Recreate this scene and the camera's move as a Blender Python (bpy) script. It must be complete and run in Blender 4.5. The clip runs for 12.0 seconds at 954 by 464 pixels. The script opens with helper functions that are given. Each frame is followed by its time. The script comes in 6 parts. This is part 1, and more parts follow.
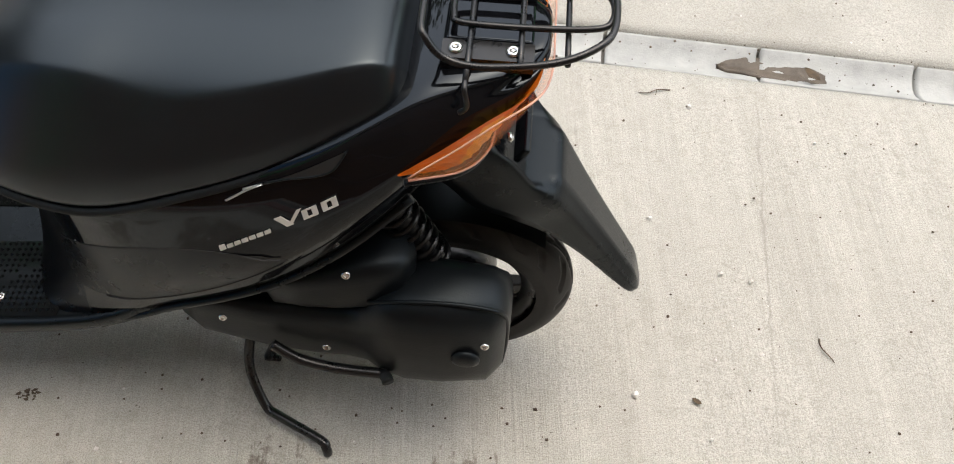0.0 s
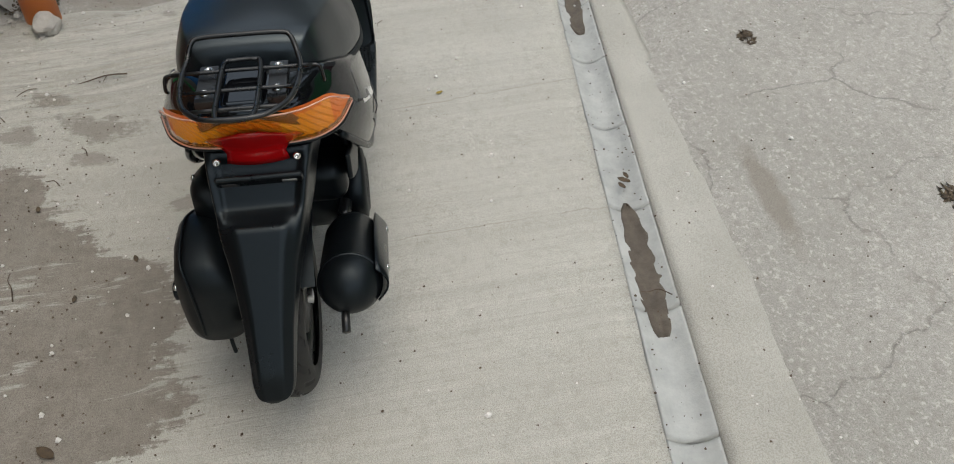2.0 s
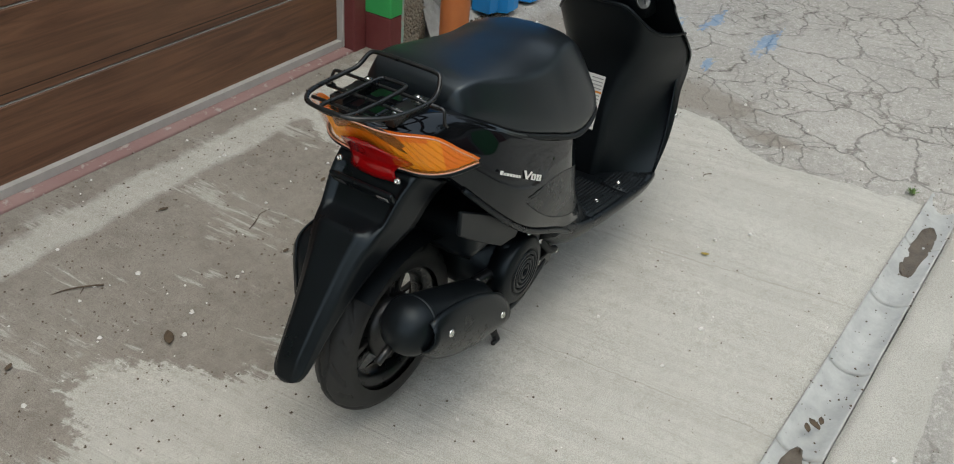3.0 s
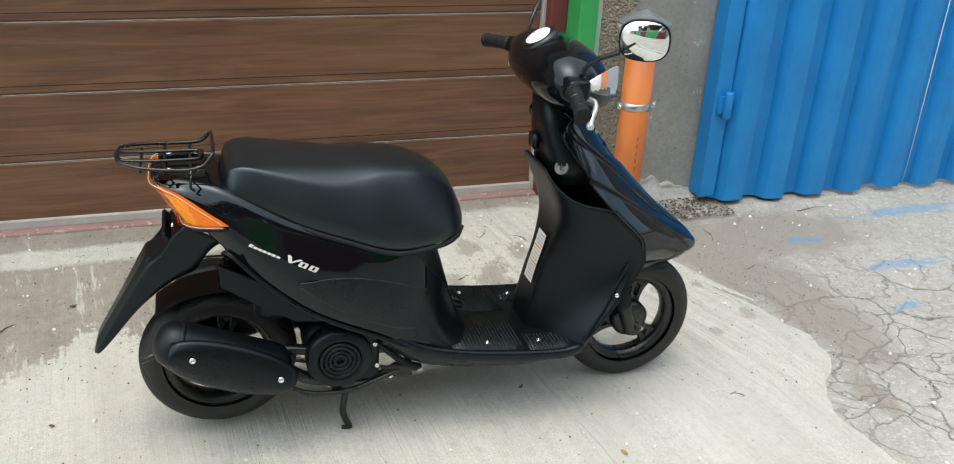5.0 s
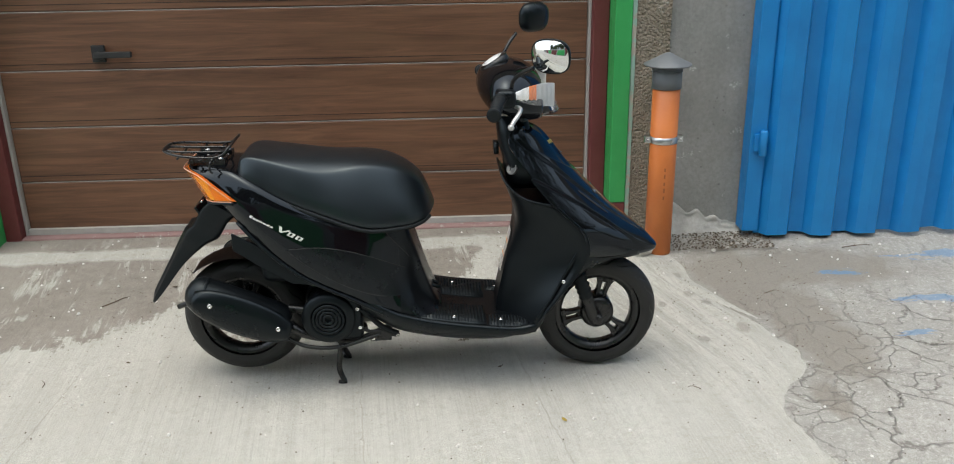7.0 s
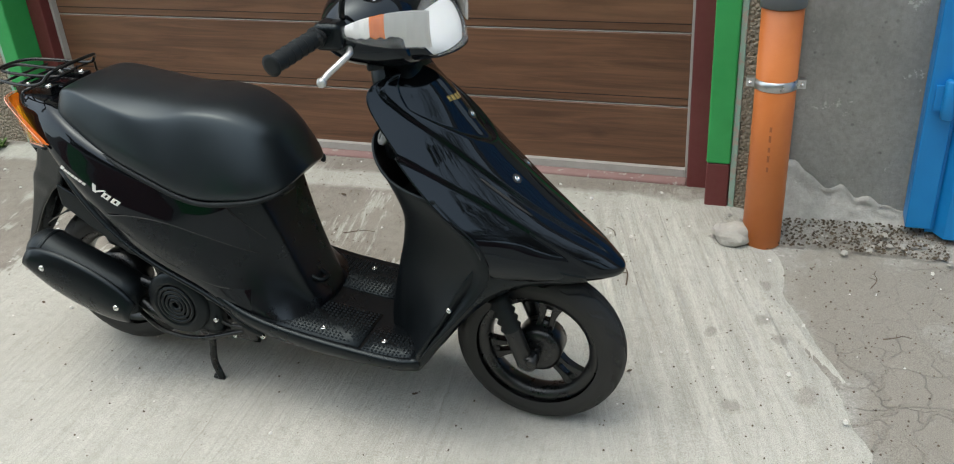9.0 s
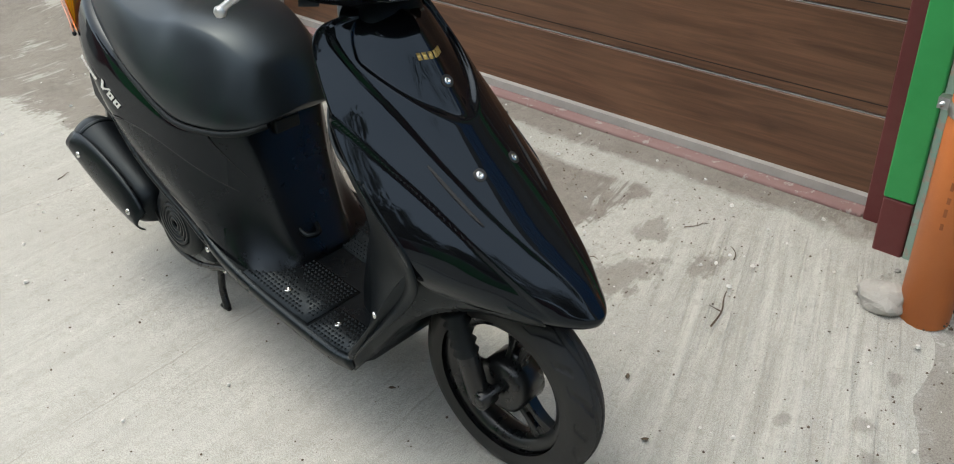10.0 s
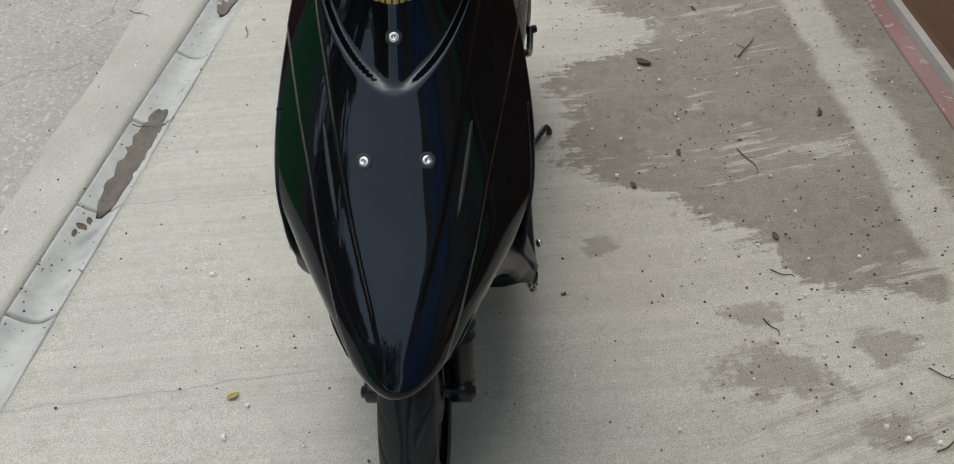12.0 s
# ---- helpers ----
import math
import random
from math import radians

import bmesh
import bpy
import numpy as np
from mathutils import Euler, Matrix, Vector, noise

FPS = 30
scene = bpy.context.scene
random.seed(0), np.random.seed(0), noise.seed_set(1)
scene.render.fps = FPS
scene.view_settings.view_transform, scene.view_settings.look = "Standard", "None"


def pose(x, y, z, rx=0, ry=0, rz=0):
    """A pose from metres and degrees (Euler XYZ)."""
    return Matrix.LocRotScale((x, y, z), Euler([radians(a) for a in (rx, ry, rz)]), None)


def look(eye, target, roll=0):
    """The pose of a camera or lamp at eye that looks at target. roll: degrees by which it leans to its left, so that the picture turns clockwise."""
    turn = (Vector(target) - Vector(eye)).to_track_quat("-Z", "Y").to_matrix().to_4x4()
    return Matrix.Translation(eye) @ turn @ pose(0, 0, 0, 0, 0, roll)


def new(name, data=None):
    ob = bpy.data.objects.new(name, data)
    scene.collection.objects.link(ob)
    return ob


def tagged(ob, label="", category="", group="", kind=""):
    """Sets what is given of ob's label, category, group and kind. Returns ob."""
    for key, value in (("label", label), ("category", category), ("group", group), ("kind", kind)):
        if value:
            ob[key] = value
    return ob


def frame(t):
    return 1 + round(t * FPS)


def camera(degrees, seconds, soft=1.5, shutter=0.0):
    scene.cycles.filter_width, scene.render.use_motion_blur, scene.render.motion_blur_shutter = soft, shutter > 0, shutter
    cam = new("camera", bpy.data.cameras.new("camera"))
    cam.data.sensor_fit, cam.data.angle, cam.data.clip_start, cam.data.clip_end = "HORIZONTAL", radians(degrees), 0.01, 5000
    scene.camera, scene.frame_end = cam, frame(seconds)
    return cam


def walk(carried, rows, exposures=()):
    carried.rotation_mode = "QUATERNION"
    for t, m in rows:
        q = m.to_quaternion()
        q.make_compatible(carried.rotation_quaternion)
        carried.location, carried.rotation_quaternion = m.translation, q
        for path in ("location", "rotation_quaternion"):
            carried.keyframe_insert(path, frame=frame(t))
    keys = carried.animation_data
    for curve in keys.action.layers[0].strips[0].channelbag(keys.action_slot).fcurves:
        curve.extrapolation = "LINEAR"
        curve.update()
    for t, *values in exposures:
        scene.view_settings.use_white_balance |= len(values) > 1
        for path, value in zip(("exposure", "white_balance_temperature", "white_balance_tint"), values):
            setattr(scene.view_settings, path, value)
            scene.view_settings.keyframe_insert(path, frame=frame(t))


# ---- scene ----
# camera and walk
cam = camera(56.0, 12.0, 1.05)
PATH = [
    (0.0, (-0.036, 0.751, 1.437), (0.008, -0.304, -0.130), 2.6),
    (0.5, (-0.405, 0.564, 1.428), (0.071, -0.408, -0.121), -3.2),
    (1.0, (-0.822, 0.322, 1.477), (0.177, -0.384, 0.036), -5.3),
    (1.5, (-1.096, 0.089, 1.498), (0.190, -0.262, 0.158), -2.5),
    (2.0, (-1.212, -0.234, 1.511), (0.165, -0.373, 0.223), -1.6),
    (2.5, (-1.292, -0.581, 1.452), (0.108, -0.219, 0.234), -0.6),
    (3.0, (-1.106, -0.852, 1.426), (0.244, -0.064, 0.364), 5.0),
    (3.5, (-0.769, -1.065, 1.456), (0.444, -0.078, 0.396), 6.1),
    (3.7, (-0.655, -1.181, 1.446), (0.473, -0.105, 0.378), 6.8),
    (5.3, (0.164, -2.221, 1.511), (0.612, -0.552, 0.747), 2.0),
    (5.5, (0.221, -2.365, 1.501), (0.644, -0.680, 0.756), 1.7),
    (6.0, (0.286, -2.621, 1.475), (0.676, -0.919, 0.748), 1.5),
    (6.5, (0.441, -2.703, 1.476), (0.729, -0.964, 0.795), 1.0),
    (7.0, (0.666, -2.645, 1.452), (0.743, -0.874, 0.797), -0.9),
    (7.2, (0.755, -2.562, 1.427), (0.803, -0.787, 0.778), -1.2),
    (8.8, (1.574, -1.710, 1.343), (1.017, -0.102, 0.524), -3.8),
    (9.0, (1.642, -1.590, 1.351), (1.042, -0.027, 0.474), -3.9),
    (9.5, (1.850, -1.290, 1.292), (1.013, 0.094, 0.316), -2.6),
    (10.0, (1.978, -0.927, 1.256), (0.864, 0.238, 0.271), -1.9),
    (10.5, (2.032, -0.555, 1.255), (0.720, 0.278, 0.179), -0.8),
    (11.0, (2.135, -0.257, 1.237), (0.766, 0.146, -0.003), 1.8),
    (11.5, (2.130, -0.038, 1.226), (0.798, 0.155, -0.102), 0.8),
    (12.0, (2.038, 0.133, 1.271), (0.610, 0.077, 0.035), -2.3),
]
walk(cam, [(t, look(eye, target, roll)) for t, eye, target, roll in PATH],
     exposures=((0.0, 1.17, 6800, 8), (0.5, 0.99, 6800, 8), (1.0, 0.87, 6600, 4), (1.5, 0.62, 6600, 4), (2.0, 0.47, 6600, 4), (2.5, 0.46, 6600, 4), (3.5, 0.76, 6400, 1), (5.5, 1.27, 6500, 2), (6.5, 0.99, 6500, 3), (7.0, 0.93, 6500, 3), (9.0, 0.99, 6450, 1), (10.0, 0.99, 6500, 3), (10.5, 1.05, 6500, 3), (11.5, 0.70, 6500, 3), (12.0, 0.59, 6500, 3)))

# overcast daylight
SUN_EL, SUN_AZ = 76.0, 235.0
world = bpy.data.worlds.new("sky")
scene.world = world
world.use_nodes = True
wn = world.node_tree
sky = wn.nodes.new("ShaderNodeTexSky")
sky.sky_type, sky.sun_disc = "NISHITA", False
sky.sun_elevation, sky.sun_rotation = radians(SUN_EL), radians(SUN_AZ)
sky.air_density, sky.dust_density, sky.ozone_density = 1.0, 4.0, 1.0
haze = wn.nodes.new("ShaderNodeHueSaturation")
haze.inputs["Saturation"].default_value = 0.8
wn.links.new(sky.outputs[0], haze.inputs["Color"])
wn.links.new(haze.outputs[0], wn.nodes["Background"].inputs[0])
wn.nodes["Background"].inputs[1].default_value = 0.15
sun = new("sun", bpy.data.lights.new("sun", "SUN"))
sun.data.energy, sun.data.angle, sun.data.color = 1.1, radians(172), (1.0, 0.98, 0.94)
az, el = radians(SUN_AZ), radians(SUN_EL)
sun.matrix_world = look((5 * math.sin(az) * math.cos(el), 5 * math.cos(az) * math.cos(el), 5 * math.sin(el)), (0, 0, 0))

# ---- materials ----
def mat(name, color, rough=0.5, metal=0.0, coat=0.0, spec=0.5):
    m = bpy.data.materials.new(name)
    m.use_nodes = True
    b = m.node_tree.nodes["Principled BSDF"]
    b.inputs["Base Color"].default_value = (*color, 1)
    b.inputs["Roughness"].default_value = rough
    b.inputs["Metallic"].default_value = metal
    b.inputs["Coat Weight"].default_value = coat
    b.inputs["Specular IOR Level"].default_value = spec
    return m


class Nodes:
    """Short hand for building a node tree round a Principled shader."""

    def __init__(self, m):
        self.tree = m.node_tree
        self.b = self.tree.nodes["Principled BSDF"]
        self.geo = self.add("ShaderNodeNewGeometry")
        self.obj = self.add("ShaderNodeTexCoord")

    def add(self, kind, **props):
        n = self.tree.nodes.new(kind)
        for k, v in props.items():
            setattr(n, k, v)
        return n

    def put(self, socket, value):
        if isinstance(value, bpy.types.NodeSocket):
            self.tree.links.new(value, socket)
        elif isinstance(value, tuple) and len(value) == 3 and socket.type == "RGBA":
            socket.default_value = (*value, 1)
        else:
            socket.default_value = value

    def place(self, scale=(1, 1, 1), rot=0.0, world=True):
        n = self.add("ShaderNodeMapping")
        self.put(n.inputs[0], self.geo.outputs["Position"] if world else self.obj.outputs["Object"])
        n.inputs["Scale"].default_value = scale
        n.inputs["Rotation"].default_value = (0, 0, rot)
        return n.outputs[0]

    def slant(self, lean, sx, sy):
        """Coordinates drawn out along lines that lean by lean metres in x for each metre in y."""
        pos = self.xyz(self.geo.outputs["Position"])
        n = self.add("ShaderNodeCombineXYZ")
        self.put(n.inputs[0], self.math("MULTIPLY", self.math("SUBTRACT", pos[0], self.math("MULTIPLY", pos[1], lean)), sx))
        self.put(n.inputs[1], self.math("MULTIPLY", pos[1], sy))
        return n.outputs[0]

    def noise(self, vec, scale, detail=4.0, rough=0.6, dist=0.0):
        n = self.add("ShaderNodeTexNoise")
        self.put(n.inputs["Vector"], vec)
        n.inputs["Scale"].default_value, n.inputs["Detail"].default_value = scale, detail
        n.inputs["Roughness"].default_value, n.inputs["Distortion"].default_value = rough, dist
        return n.outputs["Fac"]

    def voronoi(self, vec, scale, feature="F1", rand=1.0):
        n = self.add("ShaderNodeTexVoronoi", feature=feature)
        self.put(n.inputs["Vector"], vec)
        n.inputs["Scale"].default_value = scale
        n.inputs["Randomness"].default_value = rand
        return n.outputs["Distance"]

    def ramp(self, fac, lo, hi, a=0.0, b=1.0):
        n = self.add("ShaderNodeMapRange")
        self.put(n.inputs[0], fac)
        n.inputs[1].default_value, n.inputs[2].default_value = lo, hi
        n.inputs[3].default_value, n.inputs[4].default_value = a, b
        return n.outputs[0]

    def math(self, op, a, b=0.0):
        n = self.add("ShaderNodeMath", operation=op)
        self.put(n.inputs[0], a)
        self.put(n.inputs[1], b)
        return n.outputs[0]

    def mix(self, fac, a, b):
        n = self.add("ShaderNodeMix", data_type="RGBA")
        self.put(n.inputs[0], fac)
        self.put(n.inputs[6], a)
        self.put(n.inputs[7], b)
        return n.outputs[2]

    def xyz(self, vec):
        n = self.add("ShaderNodeSeparateXYZ")
        self.put(n.inputs[0], vec)
        return n.outputs

    def bump(self, height, dist=0.002, strength=1.0, under=None):
        n = self.add("ShaderNodeBump")
        self.put(n.inputs["Height"], height)
        n.inputs["Distance"].default_value, n.inputs["Strength"].default_value = dist, strength
        if under is not None:
            self.put(n.inputs["Normal"], under)
        return n.outputs[0]

    def color(self, c):
        self.put(self.b.inputs["Base Color"], c)

    def rough(self, r):
        self.put(self.b.inputs["Roughness"], r)

    def normal(self, n):
        self.put(self.b.inputs["Normal"], n)


def blotch(n, spots, edge_noise, soft=0.05):
    """A mask out of a few soft discs (x, y, rx, ry), with a ragged rim."""
    pos = n.xyz(n.geo.outputs["Position"])
    total = None
    for x, y, rx, ry in spots:
        dx = n.math("DIVIDE", n.math("SUBTRACT", pos[0], x), rx)
        dy = n.math("DIVIDE", n.math("SUBTRACT", pos[1], y), ry)
        d = n.math("SQRT", n.math("ADD", n.math("MULTIPLY", dx, dx), n.math("MULTIPLY", dy, dy)))
        total = d if total is None else n.math("MINIMUM", total, d)
    return n.ramp(n.math("ADD", total, edge_noise), 1.0 + soft, 1.0 - soft)


def concrete_slab():
    m = mat("slab_concrete", (0.4, 0.375, 0.33), 0.9, spec=0.25)
    n = Nodes(m)
    p = n.place()
    big = n.noise(p, 2.2, 5, 0.6)
    fine = n.noise(p, 90, 4, 0.7)
    grit = n.noise(p, 420, 2, 0.6)
    broom = n.noise(n.slant(-0.09, 60, 1.1), 1.0, 5, 0.65, 0.4)
    wide = n.noise(n.slant(-0.1, 13, 0.5), 1.0, 4, 0.6, 0.4)
    c = n.mix(n.ramp(big, 0.3, 0.7), (0.44, 0.428, 0.385), (0.54, 0.528, 0.478))
    c = n.mix(n.ramp(wide, 0.35, 0.7, 0.0, 0.55), c, (0.61, 0.6, 0.545))
    c = n.mix(n.ramp(broom, 0.42, 0.75, 0.0, 0.45), c, (0.40, 0.382, 0.335))
    c = n.mix(n.ramp(grit, 0.36, 0.6, 0.55, 0.0), c, (0.2, 0.19, 0.165))
    c = n.mix(n.ramp(fine, 0.56, 0.7, 0.0, 0.5), c, (0.6, 0.585, 0.53))
    pit = n.math("MULTIPLY", n.ramp(n.voronoi(p, 150), 0.16, 0.1), n.ramp(n.noise(p, 45, 3), 0.5, 0.6))
    c = n.mix(n.math("MULTIPLY", pit, 0.6), c, (0.15, 0.135, 0.115))
    # strokes of the board that swept the wet end of the slab
    fan = n.noise(n.slant(-0.36, 34, 1.0), 1.0, 6, 0.7, 0.9)
    zone = blotch(n, [(1.5, 0.5, 0.34, 0.62), (1.22, 0.75, 0.22, 0.3)], n.math("MULTIPLY", n.math("SUBTRACT", n.noise(p, 5, 5, 0.7), 0.5), 1.3), 0.4)
    c = n.mix(n.math("MULTIPLY", zone, n.ramp(fan, 0.5, 0.62, 0.0, 0.42)), c, (0.62, 0.605, 0.55))
    c = n.mix(n.math("MULTIPLY", zone, n.ramp(fan, 0.46, 0.36, 0.0, 0.32)), c, (0.27, 0.25, 0.215))
    # sand and damp earth spread over the part by the garage, with a ragged rim
    px, py = n.xyz(p)[0], n.xyz(p)[1]
    rag = n.math("SUBTRACT", n.noise(p, 7, 7, 0.72), 0.5)
    tear = n.math("SUBTRACT", n.noise(n.slant(-0.12, 36, 4.5), 1.0, 7, 0.75, 0.8), 0.5)
    rim = n.add("ShaderNodeFloatCurve")
    line = rim.mapping.curves[0]
    stops = ((-1.6, 0.10), (-0.7, 0.26), (-0.46, 0.38), (-0.3, 0.56), (-0.18, 0.47), (-0.04, 0.25), (0.12, 0.30), (0.36, 0.31), (0.44, 0.47), (0.56, 0.61), (0.72, 0.70), (0.83, 0.92), (1.0, 1.12))
    line.points[0].location, line.points[1].location = (0.0, stops[0][1]), (1.0, stops[-1][1])
    for x, y in stops[1:-1]:
        line.points.new((x + 1.6) / 2.6, y)
    rim.mapping.update()
    n.put(rim.inputs["Value"], n.ramp(px, -1.6, 1.0))
    over = n.math("SUBTRACT", py, rim.outputs[0])
    over = n.math("ADD", over, n.math("ADD", n.math("MULTIPLY", rag, 0.42), n.math("MULTIPLY", tear, 0.34)))
    over = n.math("ADD", over, n.math("MULTIPLY", n.math("SUBTRACT", n.noise(p, 60, 4, 0.7), 0.5), 0.12))
    dirt = n.ramp(over, -0.012, 0.02)
    # scraped bare places and the swept strip along the door
    scrape = n.math("ADD", tear, n.math("MULTIPLY", n.math("SUBTRACT", n.noise(p, 4.5, 3), 0.5), 0.9))
    dirt = n.math("MULTIPLY", dirt, n.ramp(scrape, 0.1, 0.17, 1.0, 0.25))
    strip = n.math("ABSOLUTE", n.math("SUBTRACT", py, n.ramp(px, -1.0, 1.0, 0.985, 1.03)))
    strip = n.ramp(n.math("ADD", strip, n.math("MULTIPLY", rag, 0.09)), 0.066, 0.042)
    dirt = n.math("MULTIPLY", dirt, n.ramp(strip, 0.0, 1.0, 1.0, 0.1))
    warped = n.math("ADD", n.math("MULTIPLY", rag, 4.0), n.math("ADD", n.math("MULTIPLY", tear, 2.6), n.math("MULTIPLY", n.math("SUBTRACT", n.noise(p, 22, 5, 0.7), 0.5), 2.6)))
    spots = blotch(n, [(0.985, 0.62, 0.06, 0.085), (0.94, 0.82, 0.03, 0.05), (0.62, 0.34, 0.03, 0.03), (1.12, 0.78, 0.03, 0.05), (0.84, 0.62, 0.03, 0.05)], warped, 0.25)
    pads = blotch(n, [(1.625, 0.672, 0.018, 0.022), (1.685, 0.70, 0.02, 0.02), (1.63, 0.508, 0.022, 0.026), (1.50, 0.42, 0.016, 0.02), (1.74, 0.21, 0.024, 0.034), (1.58, 0.13, 0.02, 0.024), (1.705, 0.64, 0.018, 0.022), (1.675, 0.43, 0.02, 0.022)], n.math("MULTIPLY", warped, 0.7), 0.3)
    far = n.math("MULTIPLY", n.ramp(n.math("ADD", py, n.math("MULTIPLY", rag, 0.16)), 1.065, 1.10), n.ramp(n.noise(p, 5, 4, 0.6), 0.35, 0.6, 0.55, 1.0))
    dirt = n.math("MAXIMUM", n.math("MAXIMUM", dirt, n.math("MULTIPLY", spots, 0.72)), n.math("MAXIMUM", far, n.math("MULTIPLY", pads, 0.6)))
    dcol = n.mix(n.ramp(n.noise(p, 26, 6, 0.75), 0.33, 0.67), (0.205, 0.182, 0.155), (0.30, 0.272, 0.236))
    dcol = n.mix(n.ramp(n.noise(p, 4, 4, 0.6), 0.42, 0.62, 0.0, 0.45), dcol, (0.36, 0.332, 0.292))
    dcol = n.mix(n.ramp(grit, 0.36, 0.6, 0.6, 0.0), dcol, (0.11, 0.095, 0.078))
    c = n.mix(n.math("MULTIPLY", dirt, 0.95), c, dcol)
    mid = n.noise(p, 30, 6, 0.8)
    c = n.mix(n.ramp(mid, 0.5, 0.68, 0.0, 0.46), c, (0.29, 0.268, 0.226))
    jit = n.math("MULTIPLY", n.math("SUBTRACT", n.noise(p, 12, 4), 0.5), 0.03)
    joint = None
    for x0, slope in ((0.388, -0.09), (0.923, -0.155), (-0.542, 0.047)):
        dx = n.math("SUBTRACT", n.math("ADD", n.xyz(p)[0], jit), n.math("ADD", n.math("MULTIPLY", n.xyz(p)[1], slope), x0))
        one = n.ramp(n.math("ABSOLUTE", dx), 0.0035, 0.001)
        joint = one if joint is None else n.math("MAXIMUM", joint, one)
    joint = n.math("MULTIPLY", n.math("MULTIPLY", joint, n.ramp(n.xyz(p)[1], 0.35, -0.1)), n.ramp(n.noise(p, 8, 3), 0.3, 0.5))
    c = n.mix(n.math("MULTIPLY", joint, 0.45), c, (0.25, 0.23, 0.2))
    # dark crumbs
    cr = n.ramp(n.voronoi(p, 38), 0.07, 0.045)
    cr = n.math("MULTIPLY", cr, n.ramp(n.noise(p, 13, 3), 0.5, 0.62))
    c = n.mix(n.math("MULTIPLY", cr, 0.75), c, (0.1, 0.085, 0.065))
    n.color(c)
    h = n.math("ADD", n.math("ADD", n.math("MULTIPLY", broom, 0.9), n.math("MULTIPLY", n.math("MULTIPLY", fan, zone), 2.2)), n.math("ADD", n.math("MULTIPLY", grit, 0.35), n.math("MULTIPLY", fine, 0.4)))
    n.normal(n.bump(h, 0.006, 0.8))
    return m


def old_concrete():
    m = mat("old_concrete", (0.3, 0.28, 0.25), 0.92, spec=0.25)
    n = Nodes(m)
    p = n.place()
    big = n.noise(p, 1.3, 5, 0.62)
    fine = n.noise(p, 70, 4, 0.7)
    grit = n.noise(p, 380, 2, 0.6)
    c = n.mix(n.ramp(big, 0.3, 0.7), (0.345, 0.333, 0.305), (0.47, 0.455, 0.42))
    c = n.mix(n.ramp(grit, 0.36, 0.6, 0.6, 0.0), c, (0.17, 0.16, 0.14))
    pit = n.math("MULTIPLY", n.ramp(n.voronoi(p, 110), 0.18, 0.1), n.ramp(n.noise(p, 30, 3), 0.48, 0.6))
    c = n.mix(n.math("MULTIPLY", pit, 0.6), c, (0.12, 0.11, 0.095))
    c = n.mix(n.ramp(fine, 0.6, 0.75, 0.0, 0.35), c, (0.5, 0.48, 0.44))
    warp = n.add("ShaderNodeVectorMath", operation="ADD")
    wob = n.add("ShaderNodeTexNoise")
    n.put(wob.inputs["Vector"], p)
    wob.inputs["Scale"].default_value, wob.inputs["Detail"].default_value = 7, 6
    sc = n.add("ShaderNodeVectorMath", operation="SCALE")
    n.put(sc.inputs[0], wob.outputs["Color"])
    sc.inputs["Scale"].default_value = 0.16
    n.put(warp.inputs[0], p)
    n.put(warp.inputs[1], sc.outputs[0])
    net = n.math("ADD", n.math("MULTIPLY", n.ramp(n.voronoi(warp.outputs[0], 3.1, "DISTANCE_TO_EDGE"), 0.019, 0.005), n.ramp(n.noise(p, 5, 3), 0.3, 0.5, 0.35, 1.0)),
                 n.math("MULTIPLY", n.ramp(n.voronoi(warp.outputs[0], 8.5, "DISTANCE_TO_EDGE"), 0.034, 0.01), n.ramp(n.noise(p, 1.7, 3), 0.46, 0.56)))
    east = n.ramp(n.xyz(p)[0], 1.4, 1.9, 0.0, 1.0)
    gate_side = n.ramp(n.math("ADD", n.xyz(p)[1], n.math("MULTIPLY", n.noise(p, 3, 3), 0.4)), 0.75, 0.45, 0.25, 1.0)
    long_cracks = n.math("MULTIPLY", n.ramp(n.voronoi(warp.outputs[0], 1.55, "DISTANCE_TO_EDGE"), 0.0075, 0.002), n.ramp(n.noise(p, 4, 3), 0.38, 0.56, 0.0, 0.6))
    net = n.math("MAXIMUM", n.math("MULTIPLY", net, n.math("MULTIPLY", east, gate_side)), long_cracks)
    c = n.mix(n.math("MULTIPLY", net, 0.62), c, (0.1, 0.09, 0.078))
    speck = n.ramp(n.voronoi(p, 42), 0.1, 0.06)
    speck = n.math("MULTIPLY", speck, n.ramp(n.noise(p, 17, 3), 0.45, 0.55))
    c = n.mix(n.math("MULTIPLY", speck, 0.55), c, (0.13, 0.115, 0.095))
    mid = n.noise(p, 34, 6, 0.8)
    c = n.mix(n.ramp(mid, 0.46, 0.66, 0.0, 0.55), c, (0.22, 0.205, 0.18))
    c = n.mix(n.ramp(n.noise(p, 75, 3, 0.7), 0.56, 0.66, 0.0, 0.6), c, (0.56, 0.54, 0.5))
    # sandy spill and old blue paint near the gate
    rag = n.math("MULTIPLY", n.math("SUBTRACT", n.noise(p, 6, 6, 0.7), 0.5), 1.6)
    earth = blotch(n, [(1.88, 0.62, 0.2, 0.34), (2.15, 0.72, 0.5, 0.16), (2.0, 0.2, 0.15, 0.4), (1.86, -0.3, 0.05, 0.12), (0.45, -1.16, 0.2, 0.035)], rag, 0.3)
